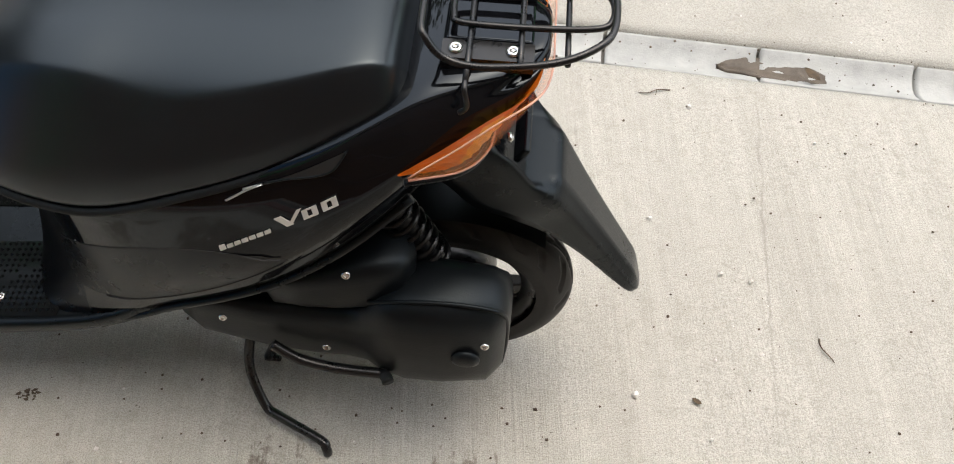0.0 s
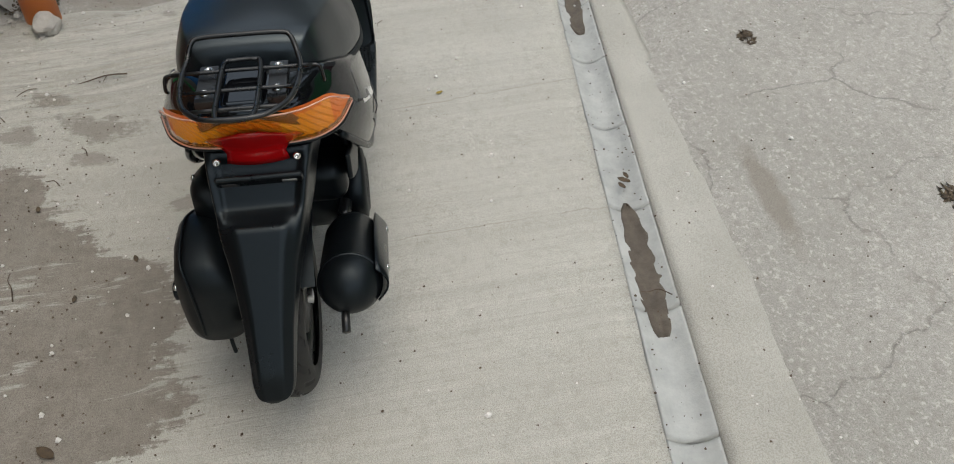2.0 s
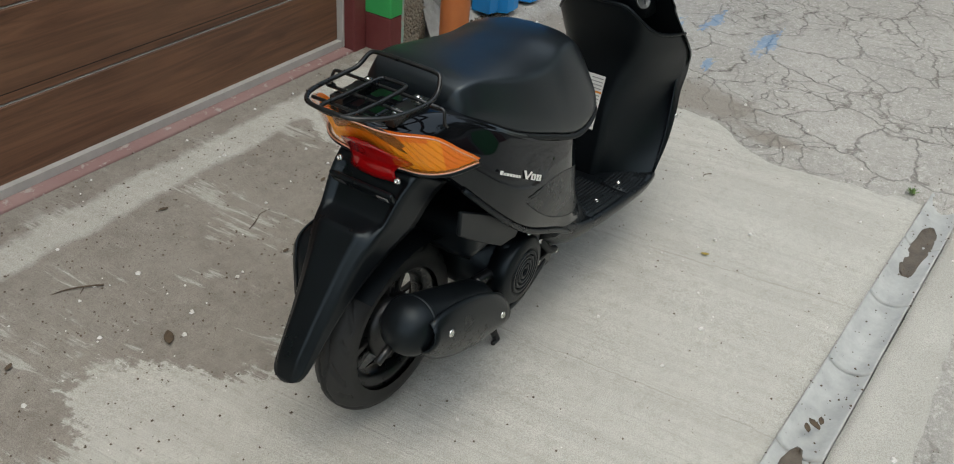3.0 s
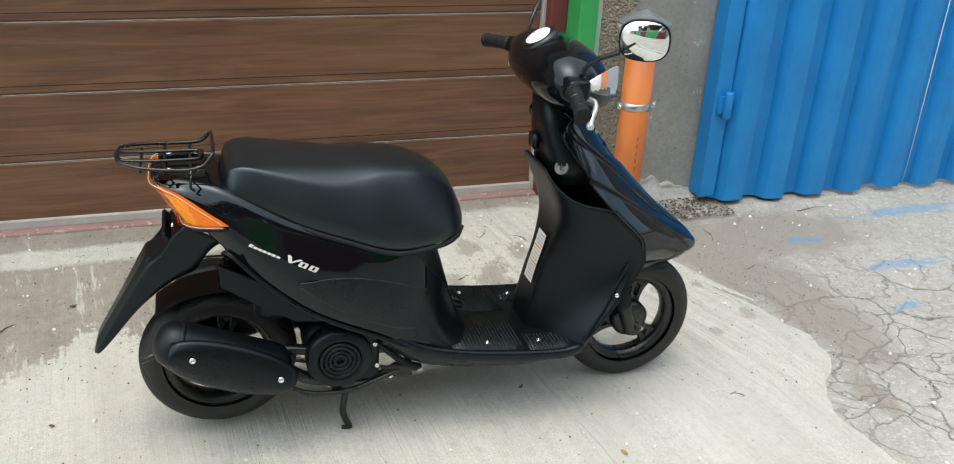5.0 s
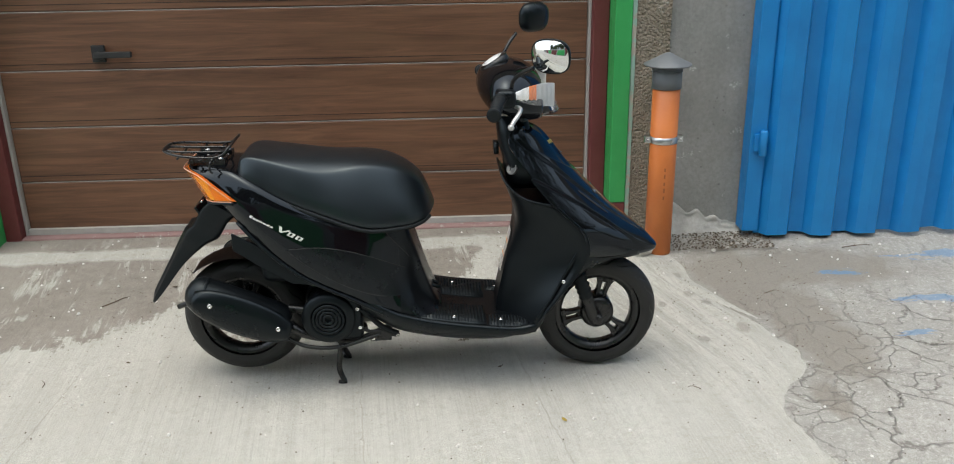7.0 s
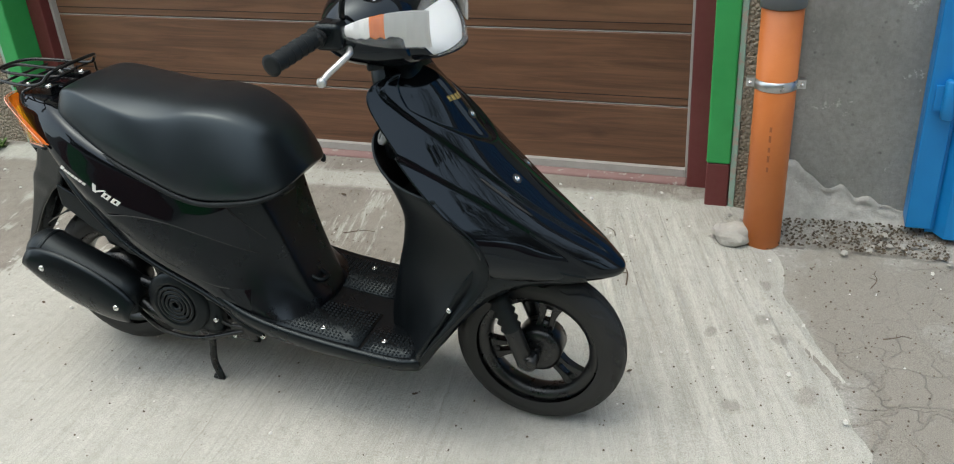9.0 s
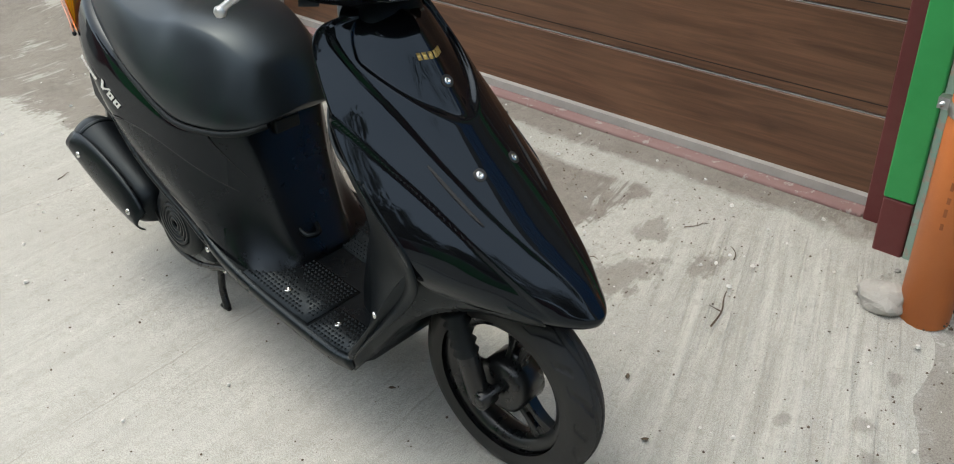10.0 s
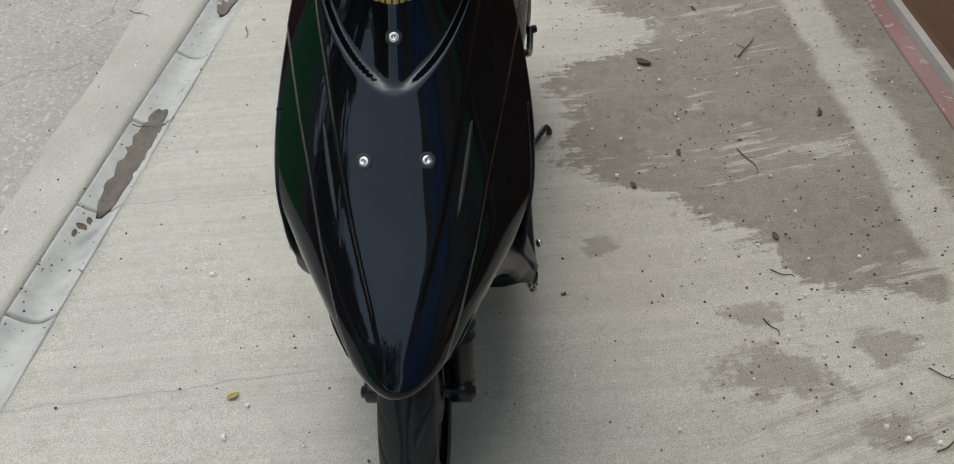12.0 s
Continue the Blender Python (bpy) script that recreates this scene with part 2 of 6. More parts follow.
    c = n.mix(n.math("MULTIPLY", earth, 0.9), c, n.mix(n.ramp(grit, 0.3, 0.7), (0.17, 0.155, 0.13), (0.31, 0.285, 0.25)))
    paint = blotch(n, [(2.55, 0.42, 0.3, 0.05), (2.85, 0.3, 0.2, 0.05), (2.95, 0.8, 0.5, 0.06), (2.3, 0.66, 0.12, 0.04), (2.75, 0.02, 0.3, 0.06), (2.35, 0.14, 0.12, 0.03)],
                   n.math("MULTIPLY", n.math("SUBTRACT", n.noise(n.place((1, 3, 1)), 7, 6, 0.75), 0.35), 3.2), 0.1)
    c = n.mix(n.math("MULTIPLY", paint, 0.5), c, (0.07, 0.24, 0.47))
    n.color(c)
    h = n.math("SUBTRACT", n.math("ADD", n.math("MULTIPLY", grit, 0.4), n.math("MULTIPLY", fine, 0.7)), n.math("MULTIPLY", net, 1.4))
    n.normal(n.bump(h, 0.005, 0.7))
    return m


def mottled(name, c1, c2, rough, scale=20, bump=0.002, fine=250, coat=0.0, spec=0.5, world=True, metal=0.0):
    m = mat(name, c1, rough, metal, coat, spec)
    n = Nodes(m)
    p = n.place(world=world)
    a = n.noise(p, scale, 6, 0.65)
    f = n.noise(p, fine, 3, 0.6)
    n.color(n.mix(n.ramp(a, 0.35, 0.65), c1, c2))
    n.rough(n.ramp(a, 0.3, 0.7, max(0.02, rough - 0.08), min(1, rough + 0.08)))
    if bump:
        n.normal(n.bump(n.math("ADD", a, n.math("MULTIPLY", f, 0.5)), bump, 0.6))
    return m


def wood_door():
    m = mat("wood_laminate", (0.12, 0.055, 0.028), 0.45)
    n = Nodes(m)
    p = n.place((0.5, 1, 9))
    g = n.noise(p, 3.2, 8, 0.65, 1.2)
    g2 = n.noise(n.place((1.4, 1, 60)), 3.0, 6, 0.7, 0.6)
    big = n.noise(n.place((0.8, 1, 2.5)), 1.7, 3, 0.5, 0.5)
    c = n.mix(n.ramp(g, 0.35, 0.68), (0.078, 0.035, 0.0185), (0.185, 0.088, 0.046))
    c = n.mix(n.ramp(g2, 0.45, 0.75, 0.0, 0.3), c, (0.06, 0.027, 0.015))
    c = n.mix(n.ramp(big, 0.45, 0.7, 0.0, 0.45), c, (0.19, 0.1, 0.054))
    knot = n.ramp(n.voronoi(n.place((1, 1, 2.2)), 2.3), 0.1, 0.0, 0.0, 0.7)
    c = n.mix(knot, c, (0.04, 0.018, 0.01))
    n.color(c)
    n.rough(n.ramp(g, 0.3, 0.7, 0.4, 0.55))
    n.normal(n.bump(g2, 0.0006, 0.4))
    return m


def worn_paint(name, col, col2, under, rough=0.45, wear=0.64):
    m = mat(name, col, rough)
    n = Nodes(m)
    p = n.place()
    a = n.noise(p, 4, 5, 0.6)
    w = n.noise(p, 26, 8, 0.72)
    c = n.mix(n.ramp(a, 0.3, 0.7), col, col2)
    n.color(n.mix(n.ramp(w, wear, wear + 0.03), c, under))
    n.rough(n.ramp(w, 0.3, 0.7, rough - 0.05, rough + 0.2))
    n.normal(n.bump(n.math("ADD", n.noise(p, 9, 5), n.math("MULTIPLY", w, 0.4)), 0.003, 0.4))
    return m


def plaster(name, c1, c2, pebbles):
    m = mat(name, c1, 0.93, spec=0.2)
    n = Nodes(m)
    p = n.place()
    a = n.noise(p, 3.0, 7, 0.68)
    f = n.noise(p, 60, 5, 0.7)
    c = n.mix(n.ramp(a, 0.33, 0.66), c1, c2)
    c = n.mix(n.ramp(f, 0.3, 0.7, 0.4, 0.0), c, tuple(v * 0.45 for v in c1))
    stain = n.noise(n.place((1, 1, 0.45)), 2.1, 6, 0.65, 0.5)
    c = n.mix(n.ramp(stain, 0.5, 0.68, 0.0, 0.5), c, tuple(v * 0.62 for v in c1))
    c = n.mix(n.ramp(stain, 0.42, 0.3, 0.0, 0.45), c, (0.47, 0.45, 0.41))
    pits = n.math("MULTIPLY", n.ramp(n.voronoi(p, 34), 0.2, 0.12), n.ramp(n.noise(p, 9, 4), 0.52, 0.62))
    c = n.mix(n.math("MULTIPLY", pits, 0.6), c, tuple(v * 0.4 for v in c1))
    chips = n.ramp(n.noise(p, 11, 7, 0.75), 0.63, 0.66)
    c = n.mix(n.math("MULTIPLY", chips, 0.6), c, (0.55, 0.54, 0.5))
    n.color(c)
    h = f
    if pebbles:
        h = n.math("ADD", f, n.math("MULTIPLY", n.voronoi(p, 95), -1.6))
    n.normal(n.bump(h, 0.012 if pebbles else 0.005, 0.8))
    return m


def gloss_paint():
    m = mat("black_gloss_paint", (0.0035, 0.0038, 0.0048), 0.09, coat=0.0, spec=0.36)
    m.node_tree.nodes["Principled BSDF"].inputs["Specular Tint"].default_value = (0.74, 0.87, 1.0, 1)
    n = Nodes(m)
    d = n.noise(n.place(world=False), 14, 6, 0.7)
    n.rough(n.ramp(d, 0.4, 0.75, 0.035, 0.1))
    n.color(n.mix(n.ramp(d, 0.55, 0.8, 0, 0.5), (0.0035, 0.0038, 0.0048), (0.012, 0.012, 0.013)))
    return m


def side_cowl_paint():
    """Gloss band under the seat; the side panel and the part before the seat are satin."""
    m = mat("side_cowl_paint", (0.0035, 0.0038, 0.0048), 0.09, spec=0.38)
    m.node_tree.nodes["Principled BSDF"].inputs["Specular Tint"].default_value = (0.8, 0.91, 1.0, 1)
    n = Nodes(m)
    p = n.place(world=False)
    x, z = n.xyz(p)[0], n.xyz(p)[2]
    d1 = n.math("SUBTRACT", x, 0.27)
    top = n.math("SUBTRACT", 0.509, n.math("MULTIPLY", n.math("MULTIPLY", d1, d1), 1.22))
    d2 = n.math("SUBTRACT", 0.57, x)
    low = n.math("ADD", 0.332, n.math("MULTIPLY", n.math("MULTIPLY", d2, d2), 1.35))
    panel = n.math("MULTIPLY", n.ramp(n.math("SUBTRACT", top, z), 0.0, 0.0015), n.ramp(n.math("SUBTRACT", z, low), 0.0, 0.0015))
    front = n.ramp(n.math("SUBTRACT", x, n.math("ADD", 0.478, n.math("MULTIPLY", n.math("SUBTRACT", 0.57, z), 0.7))), 0.0, 0.002)
    satin = n.math("MAXIMUM", n.math("MAXIMUM", panel, front), n.ramp(x, 0.535, 0.54))
    dust = n.noise(p, 14, 6, 0.7)
    n.rough(n.math("ADD", n.ramp(satin, 0.0, 1.0, 0.035, 0.27), n.ramp(dust, 0.4, 0.75, 0.0, 0.06)))
    n.color(n.mix(n.ramp(dust, 0.55, 0.8, 0, 0.5), (0.0035, 0.0038, 0.0048), (0.012, 0.012, 0.013)))
    n.normal(n.bump(n.math("MULTIPLY", n.noise(p, 700, 2), satin), 0.0003, 0.5))
    return m


def satin_plastic(name, c, rough, scale=500, depth=0.0004, spec=0.28):
    m = mat(name, c, rough, spec=spec)
    m.node_tree.nodes["Principled BSDF"].inputs["Specular Tint"].default_value = (0.8, 0.93, 1.0, 1)
    n = Nodes(m)
    p = n.place(world=False)
    d = n.noise(p, 9, 6, 0.7)
    n.rough(n.ramp(d, 0.3, 0.75, rough - 0.03, rough + 0.06))
    n.color(n.mix(n.ramp(d, 0.5, 0.8, 0, 0.6), c, tuple(v * 1.5 + 0.001 for v in c)))
    n.normal(n.bump(n.noise(p, scale, 2), depth, 0.5))
    return m


def lens(name, color, rough=0.05, trans=0.0):
    m = mat(name, color, rough, coat=0.4)
    b = m.node_tree.nodes["Principled BSDF"]
    b.inputs["Transmission Weight"].default_value = trans
    b.inputs["IOR"].default_value = 1.45
    return m


def mortar():
    m = mat("mortar", (0.45, 0.435, 0.385), 0.92, spec=0.25)
    n = Nodes(m)
    p = n.place()
    grit, fine = n.noise(p, 330, 3, 0.6), n.noise(p, 60, 5, 0.7)
    c = n.mix(n.ramp(n.noise(p, 3, 5), 0.35, 0.65), (0.42, 0.408, 0.365), (0.52, 0.508, 0.46))
    c = n.mix(n.ramp(grit, 0.36, 0.6, 0.5, 0.0), c, (0.2, 0.19, 0.165))
    edge = n.ramp(n.math("ADD", n.xyz(p)[1], n.math("MULTIPLY", n.noise(p, 4, 6, 0.7), 0.34)), -0.82, -0.96)
    c = n.mix(edge, c, n.mix(n.ramp(fine, 0.35, 0.65), (0.34, 0.328, 0.295), (0.48, 0.465, 0.425)))
    n.color(c)
    n.normal(n.bump(n.math("ADD", fine, n.math("MULTIPLY", grit, 0.5)), 0.006, 0.8))
    return m


M_SLAB, M_OLD = concrete_slab(), old_concrete()
M_CHANNEL = mottled("gutter_concrete", (0.315, 0.323, 0.312), (0.43, 0.437, 0.42), 0.85, 14, 0.003)
M_MORTAR = mortar()
M_MUD = mottled("wet_mud", (0.06, 0.047, 0.034), (0.12, 0.098, 0.074), 0.6, 22, 0.004)
M_DOOR = wood_door()
M_MAROON = worn_paint("maroon_paint", (0.115, 0.022, 0.022), (0.14, 0.032, 0.03), (0.3, 0.25, 0.22), 0.5, 0.7)
M_THRESH = worn_paint("faded_maroon_paint", (0.225, 0.125, 0.118), (0.29, 0.19, 0.175), (0.36, 0.31, 0.28), 0.8, 0.58)
M_GREEN = worn_paint("green_paint", (0.03, 0.29, 0.07), (0.05, 0.36, 0.1), (0.4, 0.42, 0.36), 0.4, 0.68)
M_TEAL = worn_paint("old_teal_paint", (0.22, 0.4, 0.32), (0.35, 0.45, 0.38), (0.4, 0.36, 0.3), 0.8, 0.52)
M_BLUE = worn_paint("blue_paint", (0.008, 0.17, 0.46), (0.012, 0.22, 0.55), (0.08, 0.09, 0.14), 0.38, 0.74)
M_PEBBLE = plaster("roughcast", (0.28, 0.235, 0.18), (0.37, 0.32, 0.25), True)
M_PLASTER = plaster("grey_plaster", (0.27, 0.265, 0.25), (0.36, 0.35, 0.33), False)
M_WHITEW = plaster("lime_patch", (0.38, 0.37, 0.345), (0.5, 0.49, 0.455), False)
M_ORANGE = mottled("orange_pipe", (0.55, 0.15, 0.035), (0.62, 0.19, 0.05), 0.42, 6, 0.0005)
M_GREYPL = mottled("grey_plastic", (0.13, 0.14, 0.15), (0.16, 0.17, 0.18), 0.5, 8, 0.0004)
M_STEEL = mottled("zinc_steel", (0.5, 0.51, 0.52), (0.62, 0.63, 0.64), 0.32, 40, 0.0003, metal=1.0)
M_ALU = mottled("aluminium_rail", (0.34, 0.325, 0.3), (0.42, 0.4, 0.37), 0.5, 10, 0.0003)
M_GROOVE_SHADE = mat("groove_shade_brown", (0.022, 0.011, 0.007), 0.6)
# Black for small parts and joints, and for shade in recess and vents.
M_BLACK_AND_SHADE = mat("black_parts_and_shade", (0.02, 0.02, 0.02), 0.7)
M_STONE = mottled("stone", (0.34, 0.32, 0.29), (0.47, 0.45, 0.41), 0.95, 14, 0.008)
M_TWIG = mottled("dry_twig", (0.06, 0.04, 0.028), (0.13, 0.095, 0.065), 0.9, 60, 0.001)
M_LITTER = mottled("leaf_litter", (0.035, 0.026, 0.018), (0.13, 0.098, 0.064), 0.9, 70, 0.001)
M_LEAF = mottled("dry_leaf", (0.05, 0.035, 0.022), (0.1, 0.07, 0.04), 0.8, 60, 0.001)
M_YLEAF = mottled("yellow_leaf", (0.32, 0.22, 0.03), (0.25, 0.2, 0.04), 0.7, 90, 0.001)
M_WEED = mottled("weed_leaf", (0.06, 0.12, 0.02), (0.11, 0.18, 0.04), 0.7, 60, 0)
M_PEB = mottled("pale_pebbles", (0.6, 0.58, 0.54), (0.75, 0.73, 0.7), 0.9, 50, 0.001)

M_GLOSS = gloss_paint()
M_SIDE = side_cowl_paint()
M_SEAT = satin_plastic("seat_vinyl", (0.0065, 0.0085, 0.0105), 0.31, 700, 0.00012, 0.58)
M_SATIN = satin_plastic("satin_black_plastic", (0.0035, 0.0045, 0.0056), 0.28, 700, 0.0003)
M_MATTE = satin_plastic("grained_black_plastic", (0.0035, 0.0045, 0.0056), 0.36, 900, 0.0004)
M_ENGINE = satin_plastic("black_engine_case", (0.0035, 0.0045, 0.0056), 0.4, 300, 0.0004)
M_MATS = satin_plastic("mat_rubber", (0.006, 0.007, 0.008), 0.4, 400, 0.0005)
M_BELT = satin_plastic("rubber", (0.009, 0.0095, 0.01), 0.6, 400, 0.0005)
M_TYRE = mottled("tyre_rubber", (0.008, 0.0082, 0.0085), (0.016, 0.0158, 0.0155), 0.62, 18, 0.0006, world=False)
M_FRAME = mottled("black_enamel", (0.0035, 0.0045, 0.0056), (0.01, 0.01, 0.01), 0.3, 30, 0.0002, world=False)
M_HUB = mottled("cast_alloy", (0.14, 0.14, 0.135), (0.2, 0.2, 0.19), 0.5, 30, 0.0006, world=False, metal=0.7)
M_CHROME = mat("bright_screw", (0.72, 0.72, 0.7), 0.25, 1.0)
M_SILVER = mat("silver_lever", (0.62, 0.62, 0.61), 0.35, 0.8)
M_BADGE = mat("silver_badge", (0.68, 0.67, 0.63), 0.35, 0.2)
M_GOLD = mat("gold_badge", (0.6, 0.42, 0.13), 0.35, 0.5)
M_AMBER = lens("tail_lens", (0.95, 0.3, 0.02), 0.03, 0.75)
amber = M_AMBER.node_tree.nodes["Principled BSDF"]
amber.inputs["Transmission Weight"].default_value = 0.0
amber.inputs["Alpha"].default_value = 0.18
na = Nodes(M_AMBER)
wv = na.add("ShaderNodeTexWave", wave_type="BANDS", bands_direction="Z")
na.put(wv.inputs["Vector"], na.place(world=False))
wv.inputs["Scale"].default_value = 55
na.normal(na.bump(wv.outputs["Fac"], 0.0008, 0.12))
M_BULB = mat("orange_bulb", (0.85, 0.2, 0.02), 0.3)
M_AMBER_HOT = mat("amber_hot_spots", (1.0, 0.42, 0.02), 0.3)
M_AMBERDK = mat("deep_orange_reflector", (0.85, 0.2, 0.012), 0.3)
M_PINK = mat("pale_lens_edge", (0.62, 0.36, 0.28), 0.15)
M_RED = lens("red_lens", (0.4, 0.004, 0.006), 0.05, 0.1)
M_CLEAR = lens("clear_lens", (0.95, 0.95, 0.95), 0.06, 0.9)
clear = M_CLEAR.node_tree.nodes["Principled BSDF"]
clear.inputs["Coat Weight"].default_value = 0.0
clear.inputs["Transmission Weight"].default_value = 0.0
clear.inputs["Alpha"].default_value = 0.09
M_WINK = mat("winker_reflector", (0.6, 0.6, 0.58), 0.3, 0.45)
M_REFL = mat("lamp_reflector", (0.96, 0.95, 0.94), 0.22)
M_MIRROR = mat("mirror_glass", (0.85, 0.87, 0.87), 0.02, 1.0)
M_DIAL = mat("white_dial", (0.75, 0.75, 0.74), 0.3)
M_LABEL = mat("paper_label", (0.7, 0.69, 0.66), 0.6)
M_PRINT = mat("grey_print", (0.3, 0.3, 0.29), 0.6)
M_PRINTDK = mat("faded_print", (0.34, 0.1, 0.03), 0.6)
M_OPRINT = mat("orange_print", (0.75, 0.28, 0.04), 0.6)

# ---- mesh helpers ----
def mesh_object(name, bm, material, parent=None, label="", smooth=False, recalc=True):
    if recalc:
        bmesh.ops.recalc_face_normals(bm, faces=bm.faces)
    me = bpy.data.meshes.new(name)
    bm.to_mesh(me)
    bm.free()
    mats = material if isinstance(material, (list, tuple)) else [material]
    for m in mats:
        me.materials.append(m)
    if smooth:
        me.shade_smooth()
    ob = new(name, me)
    if parent is not None:
        ob.parent = parent
    if label:
        ob["label"] = label
    return ob


def part(name, bm, material, parent, label="", smooth=True, recalc=True):
    return mesh_object(name, bm, material, parent, label, smooth, recalc)


def sheet(rows, inside):
    """An open sheet whose faces look away from the point inside."""
    bm = grid(rows)
    bmesh.ops.recalc_face_normals(bm, faces=bm.faces)
    c = Vector(inside)
    if sum(f.normal.dot(f.calc_center_median() - c) * f.calc_area() for f in bm.faces) < 0:
        bmesh.ops.reverse_faces(bm, faces=bm.faces)
    return bm


def skin(name, rows, inside, material, parent, label="", thick=0.004):
    """A moulded panel: the rows are its outer face."""
    ob = part(name, sheet(rows, inside), material, parent, label, recalc=False)
    return shell(ob, thick, -1)


def thing(name, label, category, loc=(0, 0, 0), group=""):
    ob = new(name)
    ob.empty_display_size = 0.05
    ob.location = loc
    return tagged(ob, label, category, group)


def soften(ob, width=0.004, segments=2, angle=35):
    mod = ob.modifiers.new("bevel", "BEVEL")
    mod.width, mod.segments, mod.limit_method, mod.angle_limit = width, segments, "ANGLE", radians(angle)
    mod.harden_normals = True
    ob.data.shade_smooth()
    return ob


def shell(ob, thick=0.004, offset=-1.0):
    mod = ob.modifiers.new("shell", "SOLIDIFY")
    mod.thickness, mod.offset = thick, offset
    return ob


def box(lo, hi, bm=None):
    bm = bm or bmesh.new()
    c = [(a + b) / 2 for a, b in zip(lo, hi)]
    s = [b - a for a, b in zip(lo, hi)]
    bmesh.ops.create_cube(bm, size=1, matrix=Matrix.Translation(c) @ Matrix.Diagonal((*s, 1)))
    return bm


def grid(rows, closed=False, bm=None):
    """A sheet through rows of points; closed joins each row's ends."""
    bm = bm or bmesh.new()
    vs = [[bm.verts.new(p) for p in r] for r in rows]
    k = len(rows[0])
    for a, b in zip(vs, vs[1:]):
        for i in range(k if closed else k - 1):
            j = (i + 1) % k
            bm.faces.new((a[i], a[j], b[j], b[i]))
    return bm


def loft(rings, bm=None, caps=True):
    bm = bm or bmesh.new()
    vs = [[bm.verts.new(p) for p in r] for r in rings]
    k = len(rings[0])
    for a, b in zip(vs, vs[1:]):
        for i in range(k):
            j = (i + 1) % k
            bm.faces.new((a[i], a[j], b[j], b[i]))
    if caps:
        bm.faces.new(vs[0])
        bm.faces.new(vs[-1][::-1])
    return bm


def lathe(profile, n=48, m=Matrix.Identity(4), bm=None, closed=False):
    """Turns (radius, height) pairs about the local z axis."""
    bm = bm or bmesh.new()
    rings = []
    for r, z in profile:
        rings.append([bm.verts.new(m @ Vector((r * math.cos(2 * math.pi * i / n), r * math.sin(2 * math.pi * i / n), z))) for i in range(n)])
    pairs = list(zip(rings, rings[1:])) + ([(rings[-1], rings[0])] if closed else [])
    for a, b in pairs:
        for i in range(n):
            j = (i + 1) % n
            bm.faces.new((a[i], a[j], b[j], b[i]))
    if not closed:
        bm.faces.new(rings[0][::-1])
        bm.faces.new(rings[-1])
    return bm


def smooth_line(points, steps=6, closed=False):
    """A Catmull-Rom line through the points."""
    pts = [Vector(p) for p in points]
    out = []
    n = len(pts)
    for i in range(n if closed else n - 1):
        p0 = pts[(i - 1) % n] if closed or i else pts[0]
        p1, p2 = pts[i], pts[(i + 1) % n]
        p3 = pts[(i + 2) % n] if closed or i + 2 < n else pts[-1]
        for s in range(steps):
            t = s / steps
            out.append(0.5 * (2 * p1 + (p2 - p0) * t + (2 * p0 - 5 * p1 + 4 * p2 - p3) * t * t + (3 * p1 - p0 - 3 * p2 + p3) * t ** 3))
    if not closed:
        out.append(pts[-1])
    return out


def tube(points, radius, n=10, bm=None, steps=6, closed=False, taper=None):
    bm = bm or bmesh.new()
    line = smooth_line(points, steps, closed) if steps > 1 else [Vector(p) for p in points]
    rings, up = [], Vector((0.13, 0.27, 0.95))
    for i, p in enumerate(line):
        a, b = (line[i - 1] if i or closed else p), (line[(i + 1) % len(line)] if i + 1 < len(line) or closed else p)
        d = (b - a).normalized()
        side = d.cross(up).normalized()
        if i and side.length < 0.5:
            side = last
        top = side.cross(d).normalized()
        up, last = top, side
        r = radius if taper is None else radius + (taper - radius) * i / (len(line) - 1)
        rings.append([p + r * (math.cos(2 * math.pi * k / n) * side + math.sin(2 * math.pi * k / n) * top) for k in range(n)])
    if closed:
        rings.append(rings[0])
    return loft(rings, bm, caps=not closed)


def curve_at(table, x):
    """Smooth value of a table of (x, value) at x."""
    if x <= table[0][0]:
        return table[0][1]
    if x >= table[-1][0]:
        return table[-1][1]
    for i in range(len(table) - 1):
        x0, v0 = table[i]
        x1, v1 = table[i + 1]
        if x <= x1:
            s0 = (v1 - table[i - 1][1]) / (x1 - table[i - 1][0]) if i else (v1 - v0) / (x1 - x0)
            s1 = (table[i + 2][1] - v0) / (table[i + 2][0] - x0) if i + 2 < len(table) else (v1 - v0) / (x1 - x0)
            h = x1 - x0
            t = (x - x0) / h
            return ((1 + 2 * t) * (1 - t) ** 2 * v0 + t * (1 - t) ** 2 * h * s0 + t * t * (3 - 2 * t) * v1 + t * t * (t - 1) * h * s1)


def span(a, b, n):
    return [a + (b - a) * i / (n - 1) for i in range(n)]


# ---- ground ----
def rise(x, y):
    """The yard climbs a little toward the garages."""
    t = min(1.0, max(0.0, (y - 0.45) / 0.75))
    return 0.062 * t * t * (3 - 2 * t) if y > 0 else 0.0


def face_up(bm):
    bmesh.ops.recalc_face_normals(bm, faces=bm.faces)
    if sum(f.normal.z * f.calc_area() for f in bm.faces) < 0:
        bmesh.ops.reverse_faces(bm, faces=bm.faces)
    return bm


def chan_y(x):
    """The gutter's middle line: it runs a little aslant of the scooter."""
    return -0.766 - 0.062 * x


